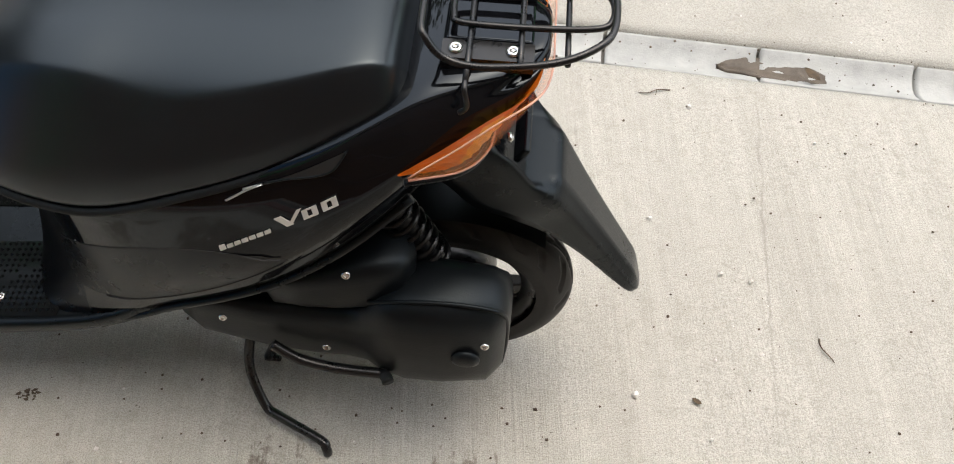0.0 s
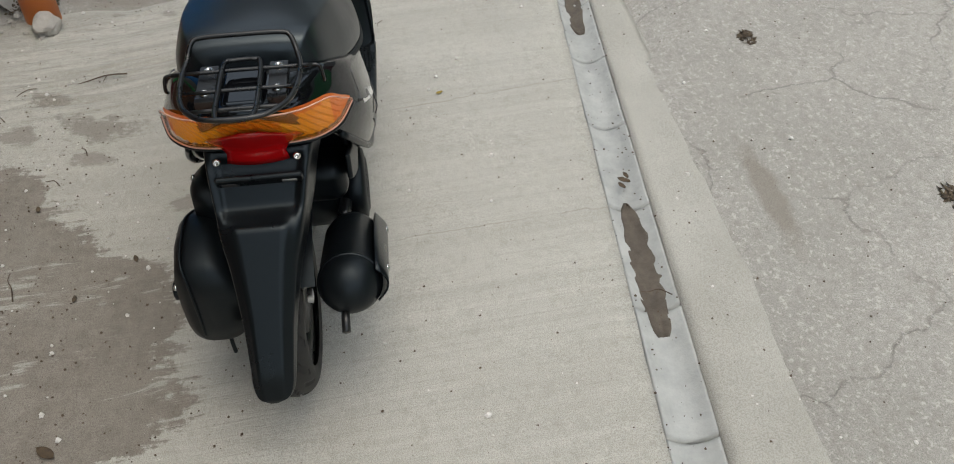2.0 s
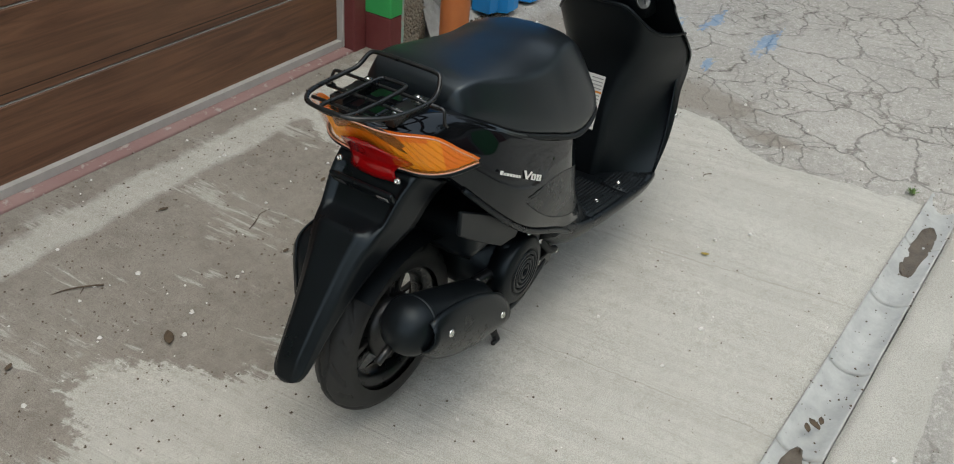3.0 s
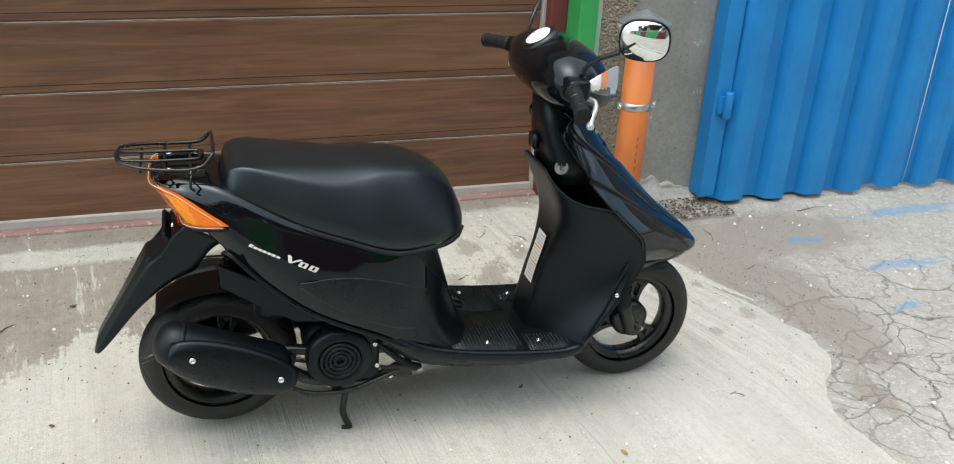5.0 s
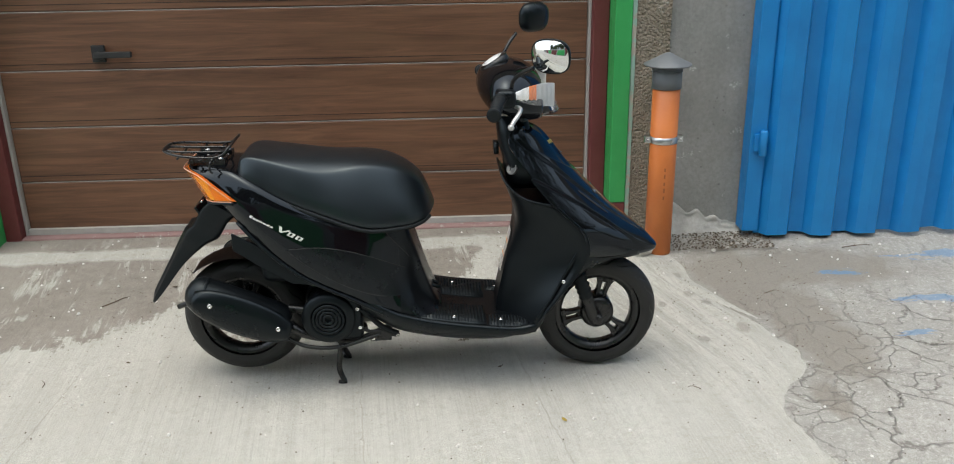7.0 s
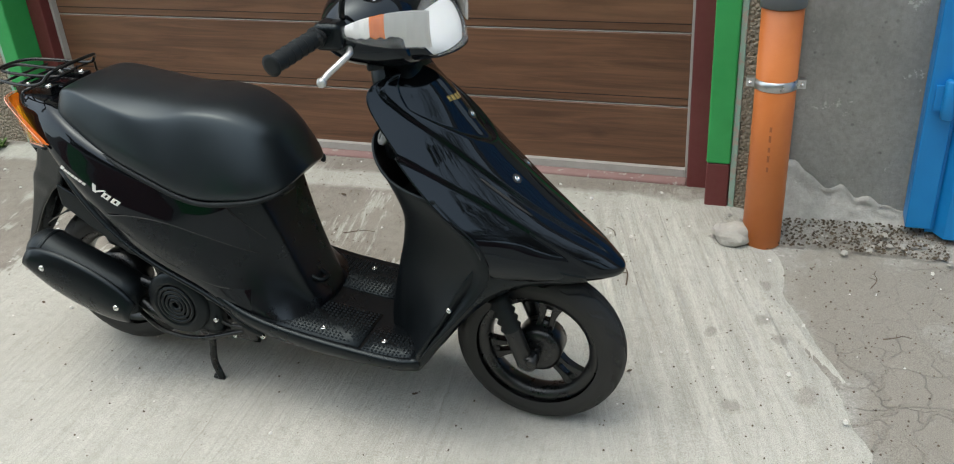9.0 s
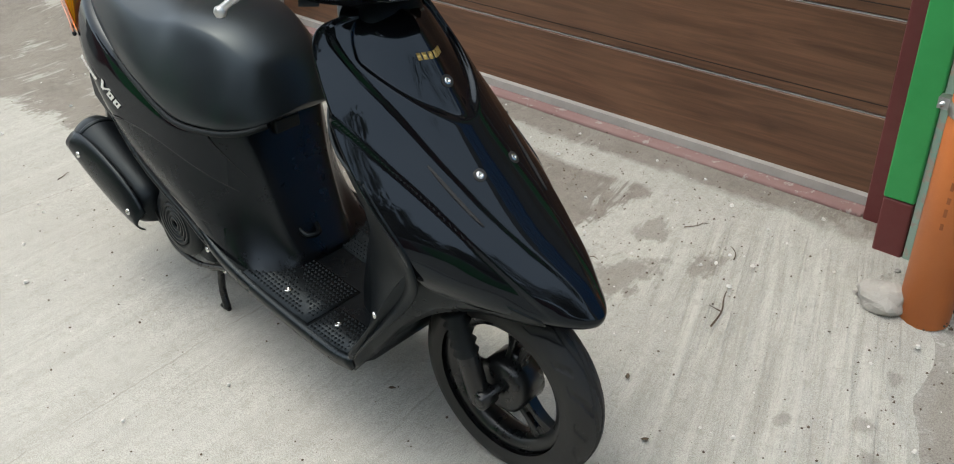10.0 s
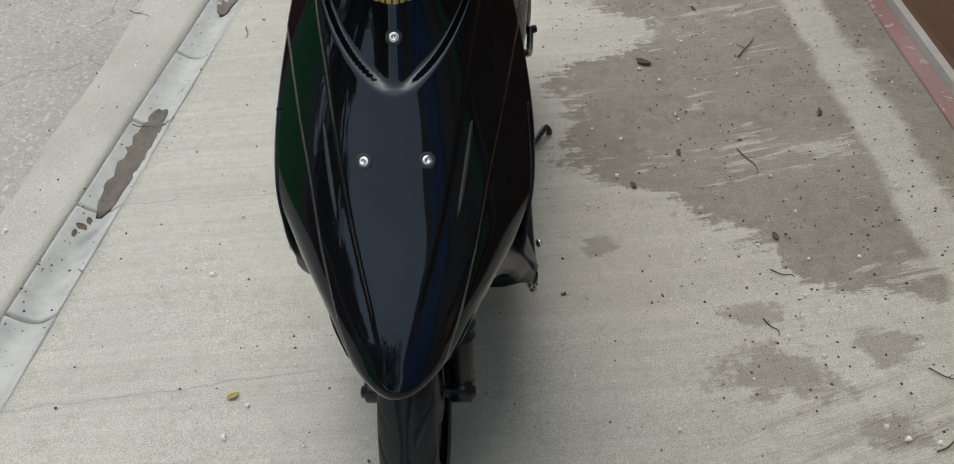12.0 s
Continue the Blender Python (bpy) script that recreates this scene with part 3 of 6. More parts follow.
def edge_x(y):
    """The ragged end of the poured slab, toward the blue gate."""
    base = curve_at([(-1.0, 1.76), (-0.66, 1.79), (-0.43, 1.765), (-0.28, 1.79), (-0.09, 1.94), (0.02, 1.95), (0.14, 1.905), (0.31, 1.86), (0.46, 1.80), (0.64, 1.75), (0.87, 1.68), (1.0, 1.62), (1.5, 1.5)], y)
    return base + 0.03 * noise.noise((y * 7, 0, 3)) + 0.012 * noise.noise((y * 25, 1, 3))


def step01(t):
    t = min(1.0, max(0.0, t / 0.3))
    return t * t * (3 - 2 * t)


STROKES = ((1.13, 0.006, 0.010), (1.20, 0.004, 0.016), (1.27, 0.005, 0.008), (1.33, 0.007, 0.012), (1.40, 0.004, 0.010), (1.45, 0.006, 0.014), (1.53, 0.004, 0.009), (1.58, 0.007, 0.016), (1.68, 0.004, 0.012))


def swept(x, y):
    """Grooves and ridges left by a board swept over the wet slab: they fan out from the garage."""
    z = 0.0
    if 1.0 < x < 1.95 and 0.0 < y < 1.15:
        fade = step01((1.1 - y) * 1.5) * step01(y * 0.9)
        for x0, dep, wid in STROKES:
            c = x0 + (-0.14 - 0.62 * (x0 - 1.13)) * (y - 0.5) - 0.16 * (y - 0.5) ** 2 + 0.012 * noise.noise((y * 3, x0 * 9, 0))
            d = x - c - (x0 - 1.3) * 0.45 * (0.5 - y)
            k = fade * (0.6 + 0.8 * noise.noise((y * 2.1, x0 * 5, 4)))
            z += 1.7 * dep * k * (0.7 * math.exp(-((d - wid * 1.9) / (wid * 1.2)) ** 2) - math.exp(-(d / wid) ** 2))
    return z


def build_ground():
    # one sheet to the horizon, finer near the scooter, with a slot for the gutter
    bm = bmesh.new()
    xs = [-900, -200, -50, -12, -5] + span(-3, 4, 71) + [5, 8, 15, 50, 200, 900]
    ys = [-900, -200, -50, -14, -6, -3.5, -2.5, -2, -1.6, -1.3, -1.1] + span(-1.0, 1.5, 26) + [1.8, 2.5, 4, 10, 50, 200, 900]
    rows = []
    for x in xs:
        row = []
        for y in ys:
            near = 1 if -3.1 < x < 4.1 and -3 < y < 2 else 0
            dip = -0.02
            if x > edge_x(y) - 0.35 or y < chan_y(x) - 0.1:
                dip = -0.009 if y > chan_y(x) else -0.004
            if abs(y - chan_y(x)) < 0.16 and x < 1.72:
                dip = -0.05
            if x < edge_x(y) - 0.35 and y > chan_y(x) + 0.1:
                dip = -0.05
            row.append((x, y, rise(x, y) + (dip + near * 0.005 * noise.noise((x * 2, y * 2, 0)) if dip > -0.03 else dip)))
        rows.append(row)
    g = mesh_object("ground", face_up(grid(rows)), M_OLD, smooth=True, recalc=False)
    tagged(g, "old cracked grey concrete yard with sand and blue paint drips", "ground", kind="structure")

    # poured slab
    bm = bmesh.new()
    rows = []
    ysl = span(0, 1, 60)
    for u in span(0, 0.88, 60)[:-1] + span(0.88, 1, 70):
        row = []
        for v in ysl:
            y0 = -0.71 - 0.062 * (-4 + u * 5.8)
            y = y0 + (1.25 - y0) * v
            x = -4 + u * (edge_x(y) + 4)
            y0 = chan_y(x) + 0.0555 + 0.004 * noise.noise((x * 9, 0, 1)) + 0.002 * noise.noise((x * 40, 0, 1))
            y = y0 + (1.25 - y0) * v
            z = rise(x, y) + 0.0025 * noise.noise((x * 3, y * 3, 5))
            # smeared ridges beside the ragged end, which feathers out under the sand
            z += swept(x, y)
            if u > 0.975:
                z -= 0.022 * ((u - 0.975) / 0.025) ** 1.6
            if v < 0.02:
                z -= 0.003
            row.append((x, y, z))
        rows.append(row)
    s = mesh_object("pavement", face_up(grid(rows)), M_SLAB, smooth=True, recalc=False)
    shell(s, 0.06)
    tagged(s, "pale broom-finished concrete driveway slab with patches of sandy dirt", "pavement", kind="structure")

    # mortar haunch on the far side of the gutter
    rows = []
    for x in span(-4, 1.79, 120):
        a = chan_y(x) - 0.0555 + 0.003 * noise.noise((x * 11, 6, 1))
        b = -1.035 + 0.02 * noise.noise((x * 2.3, 4, 0)) + 0.014 * noise.noise((x * 9, 4, 0)) + 0.006 * noise.noise((x * 40, 4, 0))
        rows.append([(x, a + (b - a) * v, 0.003 * (1 - v) + 0.003 * noise.noise((x * 6, v * 3, 2)) * (1 - v) - 0.012 * max(0, v - 0.75) * 4) for v in span(0, 1, 8)])
    k = mesh_object("pavement_edge", face_up(grid(rows)), M_MORTAR, smooth=True, recalc=False)
    shell(k, 0.05)
    tagged(k, "pale mortar strip laid along the gutter", "pavement", kind="structure")

    # precast gutter pieces
    gut = thing("gutter", "row of pale grey precast concrete gutter pieces", "gutter")
    gut["kind"] = "structure"
    prof = [(-0.053, -0.001), (-0.047, -0.003), (-0.034, -0.013), (-0.016, -0.021), (0.0, -0.0235), (0.016, -0.021), (0.034, -0.013), (0.047, -0.003), (0.053, -0.001), (0.053, -0.06), (-0.053, -0.06)]
    bm = bmesh.new()
    L = 0.3455
    loft([[(x, y, z) for y, z in prof] for x in (0.003, 0.012, L - 0.012, L - 0.003)], bm)
    first = part("gutter_piece", bm, M_CHANNEL, gut)
    me = first.data
    yaw = math.degrees(math.atan(-0.062))
    k = 0
    rnd = random.Random(4)
    for i in range(-10, 5):
        x = 0.455 + i * 0.348 - 0.348
        ob = first if k == 0 else new("gutter_piece", me)
        ob.parent = gut
        ob.matrix_basis = pose(x, chan_y(x) + rnd.uniform(-0.0015, 0.0015), rnd.uniform(-0.002, 0.001), 0, 0, yaw + rnd.uniform(-0.25, 0.25))
        k += 1

    # mud lying in the gutter
    for x0, x1, w in ((0.03, 0.475, 0.034), (-0.74, -0.5, 0.03), (1.32, 1.64, 0.03)):
        rows = []
        for x in span(x0, x1, 26):
            u = (x - x0) / (x1 - x0)
            hw = w * (math.sin(math.pi * min(1, u * 1.02 + 0.01)) ** 0.35) * (1 + 0.35 * noise.noise((x * 14, 3, 0)))
            off = 0.012 * noise.noise((x * 6, 8, 0))
            rows.append([(x, chan_y(x) + off + hw * s, -0.0165 + 0.004 * noise.noise((x * 40, s * 3, 1)) - 0.006 * (1 - abs(s))) for s in span(-1, 1, 9)])
        d = mesh_object("mud", face_up(grid(rows)), M_MUD, smooth=True, recalc=False)
        shell(d, 0.008)
        tagged(d, "dark wet mud lying in the concrete gutter", "mud", group="mud in the gutter")


build_ground()


# ---- garage wall ----
def slab_box(name, lo, hi, material, label, category, kind="structure", bevel=0.006):
    ob = mesh_object(name, box(lo, hi), material)
    if bevel:
        soften(ob, bevel, 2)
    return tagged(ob, label, category, kind=kind)


def build_walls():
    # threshold and reveal
    slab_box("trim", (-1.25, 1.172, -0.03), (1.334, 1.37, 0.071), M_THRESH, "worn maroon painted door threshold", "threshold")
    slab_box("wall_garage_lintel", (-1.45, 1.06, 2.3), (1.50, 1.6, 3.4), M_PEBBLE, "rough grey-brown roughcast wall over the garage door", "wall")
    for s, off in ((1, 0.0), (-1, 0.147)):
        a, b = sorted((1.3355 * s + off, 1.405 * s + off))
        slab_box("trim_jamb", (a, 1.17, -0.02), (b, 1.4, 2.36), M_MAROON, "maroon painted steel garage door jamb", "door frame")
        a, b = sorted((1.323 * s + off, 1.335 * s + off))
        slab_box("trim_guide", (a, 1.215, 0.072), (b, 1.30, 2.3), M_ALU, "pale aluminium door guide strip", "door frame", bevel=0.002)
        a, b = sorted((1.4055 * s + off, 1.478 * s + off))
        slab_box("trim_post", (a, 1.055, 0.2 if s > 0 else -0.02), (b, 1.4, 2.3), M_GREEN, "bright green painted steel door post", "door frame")
        if s > 0:
            slab_box("trim_post_foot", (a + 0.001, 1.057, -0.02), (b - 0.001, 1.4, 0.1995), M_MAROON, "maroon painted foot of the green post", "door frame")
        a, b = sorted((1.4785 * s + off, 1.497 * s + off))
        slab_box("trim_edge", (a, 1.062, -0.02), (b, 1.4, 2.3), M_TEAL, "flaking pale teal paint on the wall edge", "wall", bevel=0.003)

    def rough_wall(name, x0, x1, y0, y1, z1, material, label, amp):
        rows = []
        for z in span(-0.05, z1, 90):
            rows.append([(x, y0 + amp * noise.noise((x * 9, z * 9, 2)) + amp * 0.6 * noise.noise((x * 30, z * 30, 7)), z) for x in span(x0, x1, max(6, int((x1 - x0) * 40)))])
        ob = mesh_object(name, grid(rows), material, smooth=True)
        bm = bmesh.new()
        bm.from_mesh(ob.data)
        box((x0 + 0.002, y0 + amp * 2 + 0.004, -0.05), (x1 - 0.002, y1, z1), bm)
        bm.to_mesh(ob.data)
        bm.free()
        return tagged(ob, label, "wall", kind="structure")

    rough_wall("wall_east_roughcast", 1.4975, 1.64, 1.068, 1.6, 3.4, M_PEBBLE, "brown roughcast strip of wall with coarse grit", 0.008)
    rough_wall("wall_east", 1.64, 2.62, 1.08, 1.6, 3.4, M_PLASTER, "stained grey cement plaster wall", 0.004)
    rough_wall("wall_west", -4.5, -1.3505, 1.068, 1.6, 3.4, M_PEBBLE, "brown roughcast wall beside the garage door", 0.008)
    # pale crumbled plaster along the foot of the wall
    rows = []
    for x in span(1.62, 2.06, 40):
        h = 0.175 - 0.33 * (x - 1.62) + 0.06 * noise.noise((x * 7, 0, 0)) + 0.03 * noise.noise((x * 23, 0, 0))
        h = max(0.012, h)
        rows.append([(x, 1.072 - 0.075 * (1 - v) ** 1.6 - 0.012 * noise.noise((x * 16, v * 5, 1)) - 0.006 * noise.noise((x * 50, v * 14, 1)), 0.03 + h * v) for v in span(0, 1, 10)] + [(x, 1.1, 0.03 + h)])
    r = mesh_object("wall_foot", grid(rows), M_WHITEW, smooth=True)
    tagged(r, "crumbling pale plaster at the foot of the wall", "wall", kind="structure")

    # sectional garage door: eight boards with proud faces, held in one leaf
    door = thing("door_1", "closed sectional garage door in dark brown wood-look laminate", "garage door", (0, 0, 0))
    door["kind"] = "structure"
    x0, x1, zb, ph = -1.175, 1.322, 0.0655, 0.2447
    part("door_leaf", box((x0, 1.262, 0.075), (x1, 1.30, 2.32)), M_DOOR, door, smooth=False)
    bm = bmesh.new()
    loft([[(x, y, zz) for y, zz in ((1.262, 0.0015), (1.245, 0.002), (1.24, 0.006), (1.24, ph - 0.006), (1.245, ph - 0.002), (1.262, ph - 0.0015))] for x in (x0 + 0.002, x1 - 0.002)], bm)
    board = part("panel", bm, M_DOOR, door, smooth=False)
    for i in range(9):
        ob = board if i == 0 else new("panel", board.data)
        ob.parent = door
        ob.location = (0, 0, zb + i * ph)
    for i in range(1, 9):
        part("seam", box((x0 + 0.002, 1.2425, zb + i * ph - 0.0022), (x1 - 0.002, 1.261, zb + i * ph + 0.0008)), M_ALU, door, "pale line between the panels", smooth=False)
    # Thin dark strips on the boards stand for shade in their grooves.
    for i in range(0, 9):
        z = zb + i * ph + 0.028
        part("groove_shade", box((x0 + 0.002, 1.2392, z), (x1 - 0.002, 1.2412, z + 0.0028)), M_GROOVE_SHADE, door, "dark strip painted for shade along the panel", smooth=False)
    part("bottom_seal", box((x0, 1.218, 0.0722), (x1, 1.298, 0.098)), M_ALU, door, "pale grey rail along the bottom edge", smooth=False)
    h = part("handle", box((-0.775, 1.222, 0.835), (-0.72, 1.239, 0.905)), M_BLACK_AND_SHADE, door, "black plastic door handle")
    soften(h, 0.003)
    h2 = part("lever", box((-0.76, 1.195, 0.855), (-0.605, 1.218, 0.88)), M_BLACK_AND_SHADE, h)
    soften(h2, 0.004)
    part("screw_boss", lathe([(0.012, 0), (0.012, 0.02)], 16, pose(-0.747, 1.223, 0.868, 90)), M_BLACK_AND_SHADE, h)


build_walls()


def build_gate():
    gate = thing("metal_gate", "closed bright blue painted corrugated steel gate", "gate", (0, 0, 0))
    gate["kind"] = "structure"
    f = part("frame_post", box((1.985, 0.985, 0.075), (2.055, 1.075, 2.5)), M_BLUE, gate, "blue steel gate post")
    soften(f, 0.005)
    f = part("frame_rail", box((2.056, 1.03, 2.44), (4.045, 1.07, 2.5)), M_BLUE, gate)
    soften(f, 0.005)
    # trapezoid sheets
    pitch, x = 0.197, 2.04
    for sheet_no, count in enumerate((5, 5)):
        line = [(x, 1.0)]
        for i in range(count):
            line += [(x + 0.022, 1.0), (x + 0.046, 0.957), (x + 0.09, 0.953), (x + 0.134, 0.957), (x + 0.158, 1.0), (x + pitch, 1.0)]
            x += pitch
        rows = []
        for z in span(0.06, 2.5, 14):
            rows.append([(px, py - 0.004 * (sheet_no % 2) + 0.005 * noise.noise((px * 3, z * 2, 5)), z + (0.014 * noise.noise((px * 4, 0, 1)) if z < 0.1 else 0)) for px, py in line])
        sh = part("corrugated_sheet", grid(rows), M_BLUE, gate, smooth=False)
        shell(sh, 0.002, 0)
        x += 0.003
    hinge = part("hinge", lathe([(0.014, -0.055), (0.017, -0.05), (0.017, 0.05), (0.014, 0.055)], 18, pose(2.035, 0.965, 0.475)), M_BLUE, gate, "blue painted barrel hinge")
    part("hinge_plate", box((2.0, 0.972, 0.44), (2.05, 0.984, 0.51)), M_BLUE, hinge, smooth=False)
    slab_box("wall_over_gate", (2.625, 1.085, 2.55), (4.05, 1.6, 3.4), M_PLASTER, "grey plaster over the gate", "wall")
    # Unseen wall, added past the gate so less blue mirrors in the cowl.
    slab_box("wall_far_east", (4.052, 0.97, -0.05), (9, 1.6, 3.4), M_PLASTER, "plain grey wall added out of view beyond the gate", "wall")


build_gate()


def build_pipe():
    pipe = thing("vent_pipe", "orange plastic vent pipe with grey cowl beside the wall", "pipe", (1.592, 0.9, 0.028))
    part("tube", lathe([(0.05, 0), (0.055, 0.001), (0.055, 0.72), (0.05, 0.722)], 40), M_ORANGE, pipe)
    for k in range(5):
        zz = 0.25 + 0.03 * k
        part("print_mark", box((-0.0032, -0.0555, zz), (0.0032, -0.0545, zz + 0.014 + 0.004 * (k % 2))), M_PRINTDK, pipe, "faded dark print", smooth=False)
    part("socket", lathe([(0.05, 0.705), (0.0595, 0.706), (0.0595, 0.765), (0.056, 0.768), (0.056, 0.79), (0.05, 0.795)], 40), M_GREYPL, pipe, "grey plastic collar")
    for i in range(3):
        part("louvre", lathe([(0.05, 0.771 + i * 0.0075), (0.0615, 0.772 + i * 0.0075), (0.0615, 0.775 + i * 0.0075), (0.05, 0.776 + i * 0.0075)], 40), M_GREYPL, pipe)
    part("cowl", lathe([(0.093, 0.797), (0.096, 0.80), (0.094, 0.804), (0.055, 0.823), (0.02, 0.842), (0.012, 0.846), (0.001, 0.847)], 40), M_GREYPL, pipe, "grey conical rain cowl")
    c = part("clamp", lathe([(0.0555, 0.482), (0.0575, 0.483), (0.0575, 0.509), (0.0555, 0.51)], 40), M_STEEL, pipe, "zinc steel pipe clamp")
    for s in (1, -1):
        part("ear", box((-0.012 + s * 0.066, -0.012, 0.484), (0.012 + s * 0.066, 0.012, 0.508)), M_STEEL, c, smooth=False)
        part("bolt", lathe([(0.005, -0.022), (0.005, 0.022)], 10, pose(0.068 * s, 0, 0.496, 90)), M_STEEL, c)
    part("bracket_rod", tube([(0.0, 0.056, 0.496), (0.0, 0.19, 0.496)], 0.005, steps=1), M_STEEL, c)


build_pipe()


# ---- scooter: forward is +x, its left is +y, rear wheel lifted by the centre stand ----
RW, FW, TR = (0.034, 0.014, 0.218), (1.165, 0.0, 0.196), 0.194
scooter = thing("motor_scooter", "glossy black motor scooter with black seat on its centre stand", "scooter")


def screw(parent, at, normal, r=0.006, label="bright cross-head screw", washer=False):
    q = Vector(normal).to_track_quat("Z", "Y").to_matrix().to_4x4()
    m = Matrix.Translation(at) @ q
    prof = [(r * 1.05, -0.003), (r * 1.05, 0.0005), (r * 0.85, 0.0025), (r * 0.42, 0.0032), (r * 0.38, 0.0012)]
    if washer:
        prof = [(r * 1.5, -0.003), (r * 1.5, 0.0008), (r * 1.05, 0.001)] + prof[1:]
    return part("screw", lathe(prof, 16, m), M_CHROME, parent, label)


def build_wheel(name, centre, width, label):
    x, y, z = centre
    w = part(name, lathe([(0.022, -0.035), (0.03, -0.03), (0.045, -0.022), (0.045, 0.022), (0.03, 0.03), (0.022, 0.035)], 32, pose(x, y, z, 90)), M_FRAME, scooter, label)
    # tyre with cut tread
    n, hw, r0 = 360, width / 2, 0.128
    prof = []
    for a in span(-1, 1, 83):
        ang = a * radians(118)
        py = hw * math.sin(ang) if abs(ang) < math.pi / 2 else hw * math.copysign(1 - 0.18 * (abs(ang) - math.pi / 2), ang)
        pr = (TR - hw * 0.92) + hw * 0.92 * math.cos(ang)
        prof.append((a, py, pr))
    rings = []
    for a, py, pr in prof:
        ring = []
        for i in range(n):
            th = 2 * math.pi * i / n
            s = a * 2.6
            u = th * 9 / (2 * math.pi)
            k = 0.0
            if abs(s) < 1.55:
                f = (u + 0.10 * math.sin(u * 4 * math.pi)) % 1.0
                if abs(abs(s) - 0.18 - 0.10 * math.sin(2 * math.pi * u * 1.0)) < 0.075:
                    k = 1
                g = (u + (0.25 if s > 0 else 0.75) - 0.42 * (abs(s) - 0.3)) % 1.0
                if 0.42 < abs(s) < 1.35 and min(g, 1 - g) < 0.07:
                    k = 1
                g2 = (u + (0.75 if s > 0 else 0.25) - 0.30 * (abs(s) - 0.3)) % 1.0
                if 0.8 < abs(s) < 1.5 and min(g2, 1 - g2) < 0.055:
                    k = 1
            r = pr - 0.0042 * k * math.cos(a * 1.2)
            ring.append((x + r * math.cos(th), y + py, z + r * math.sin(th)))
        rings.append(ring)
    tyre = part("tyre", loft(rings, caps=False), M_TYRE, w, "black rubber tyre with curved tread grooves")
    # rim
    prof = [(0.137, -hw * 0.72), (0.1385, -hw * 0.66), (0.132, -hw * 0.6), (0.124, -hw * 0.52), (0.121, -hw * 0.25), (0.121, hw * 0.25), (0.124, hw * 0.52), (0.132, hw * 0.6), (0.1385, hw * 0.66), (0.137, hw * 0.72),
            (0.128, hw * 0.62), (0.118, hw * 0.5), (0.113, hw * 0.25), (0.113, -hw * 0.25), (0.118, -hw * 0.5), (0.128, -hw * 0.62)]
    part("rim", lathe(prof, 72, pose(x, y, z, 90), closed=True), M_FRAME, w, "black cast alloy rim")
    # three forked spokes with slots
    for k in range(3):
        base = radians(75 + 120 * k)
        for side in (-1, 1):
            rings = []
            for r in span(0.036, 0.119, 8):
                u = (r - 0.036) / 0.083
                inner = 0.0062
                outer = 0.0225 - 0.012 * math.sin(math.pi * min(1, u * 1.15)) * 0.4 + 0.010 * u ** 3
                off, wd = side * (inner + outer) / 2, (outer - inner) / 2
                th = 0.013 - 0.003 * u
                c, s = math.cos(base), math.sin(base)
                ring = []
                for da, dy in ((-wd, -th), (wd, -th), (wd, th), (-wd, th)):
                    px, pz = r, off + da
                    ring.append((x + c * px - s * pz, y + dy, z + s * px + c * pz))
                rings.append(ring)
            sp = part("spoke", loft(rings), M_FRAME, w)
            soften(sp, 0.003, 2)
        rings = []
        for r in (0.034, 0.066):
            c, s = math.cos(base), math.sin(base)
            rings.append([(x + c * r - s * q, y + dy, z + s * r + c * q) for q, dy in ((-0.014, -0.010), (0.014, -0.010), (0.014, 0.010), (-0.014, 0.010))])
        part("web", loft(rings), M_FRAME, w)
        rings = []
        for r in (0.099, 0.119):
            rings.append([(x + c * r - s * q, y + dy, z + s * r + c * q) for q, dy in ((-0.016, -0.0095), (0.016, -0.0095), (0.016, 0.0095), (-0.016, 0.0095))])
        part("web", loft(rings), M_FRAME, w)
    return w


front_wheel = build_wheel("front_wheel", FW, 0.082, "front wheel with black three-spoke alloy rim")
rear_wheel = build_wheel("rear_wheel", RW, 0.084, "rear wheel with black three-spoke alloy rim")


def half_ring(x, prof):
    """Mirrors a half outline of (y, z) into a closed ring at x."""
    right = [(x, -y, z) for y, z in prof]
    left = [(x, y, z) for y, z in reversed(prof) if y > 1e-6]
    return right + left


# seat
SEAT_TOP = [(0.072, 0.71), (0.078, 0.742), (0.095, 0.762), (0.13, 0.77), (0.2, 0.766), (0.28, 0.757), (0.36, 0.749), (0.44, 0.745), (0.51, 0.734), (0.565, 0.71), (0.61, 0.672), (0.634, 0.624), (0.645, 0.596), (0.65, 0.585)]
SEAT_LOW = [(0.072, 0.70), (0.10, 0.702), (0.15, 0.674), (0.2, 0.648), (0.27, 0.618), (0.34, 0.592), (0.40, 0.568), (0.46, 0.552), (0.54, 0.552), (0.60, 0.556), (0.63, 0.563), (0.645, 0.574), (0.65, 0.583)]
SEAT_W = [(0.072, 0.085), (0.085, 0.108), (0.11, 0.122), (0.16, 0.138), (0.24, 0.156), (0.33, 0.168), (0.42, 0.172), (0.50, 0.166), (0.57, 0.148), (0.605, 0.125), (0.63, 0.092), (0.645, 0.05), (0.65, 0.02)]


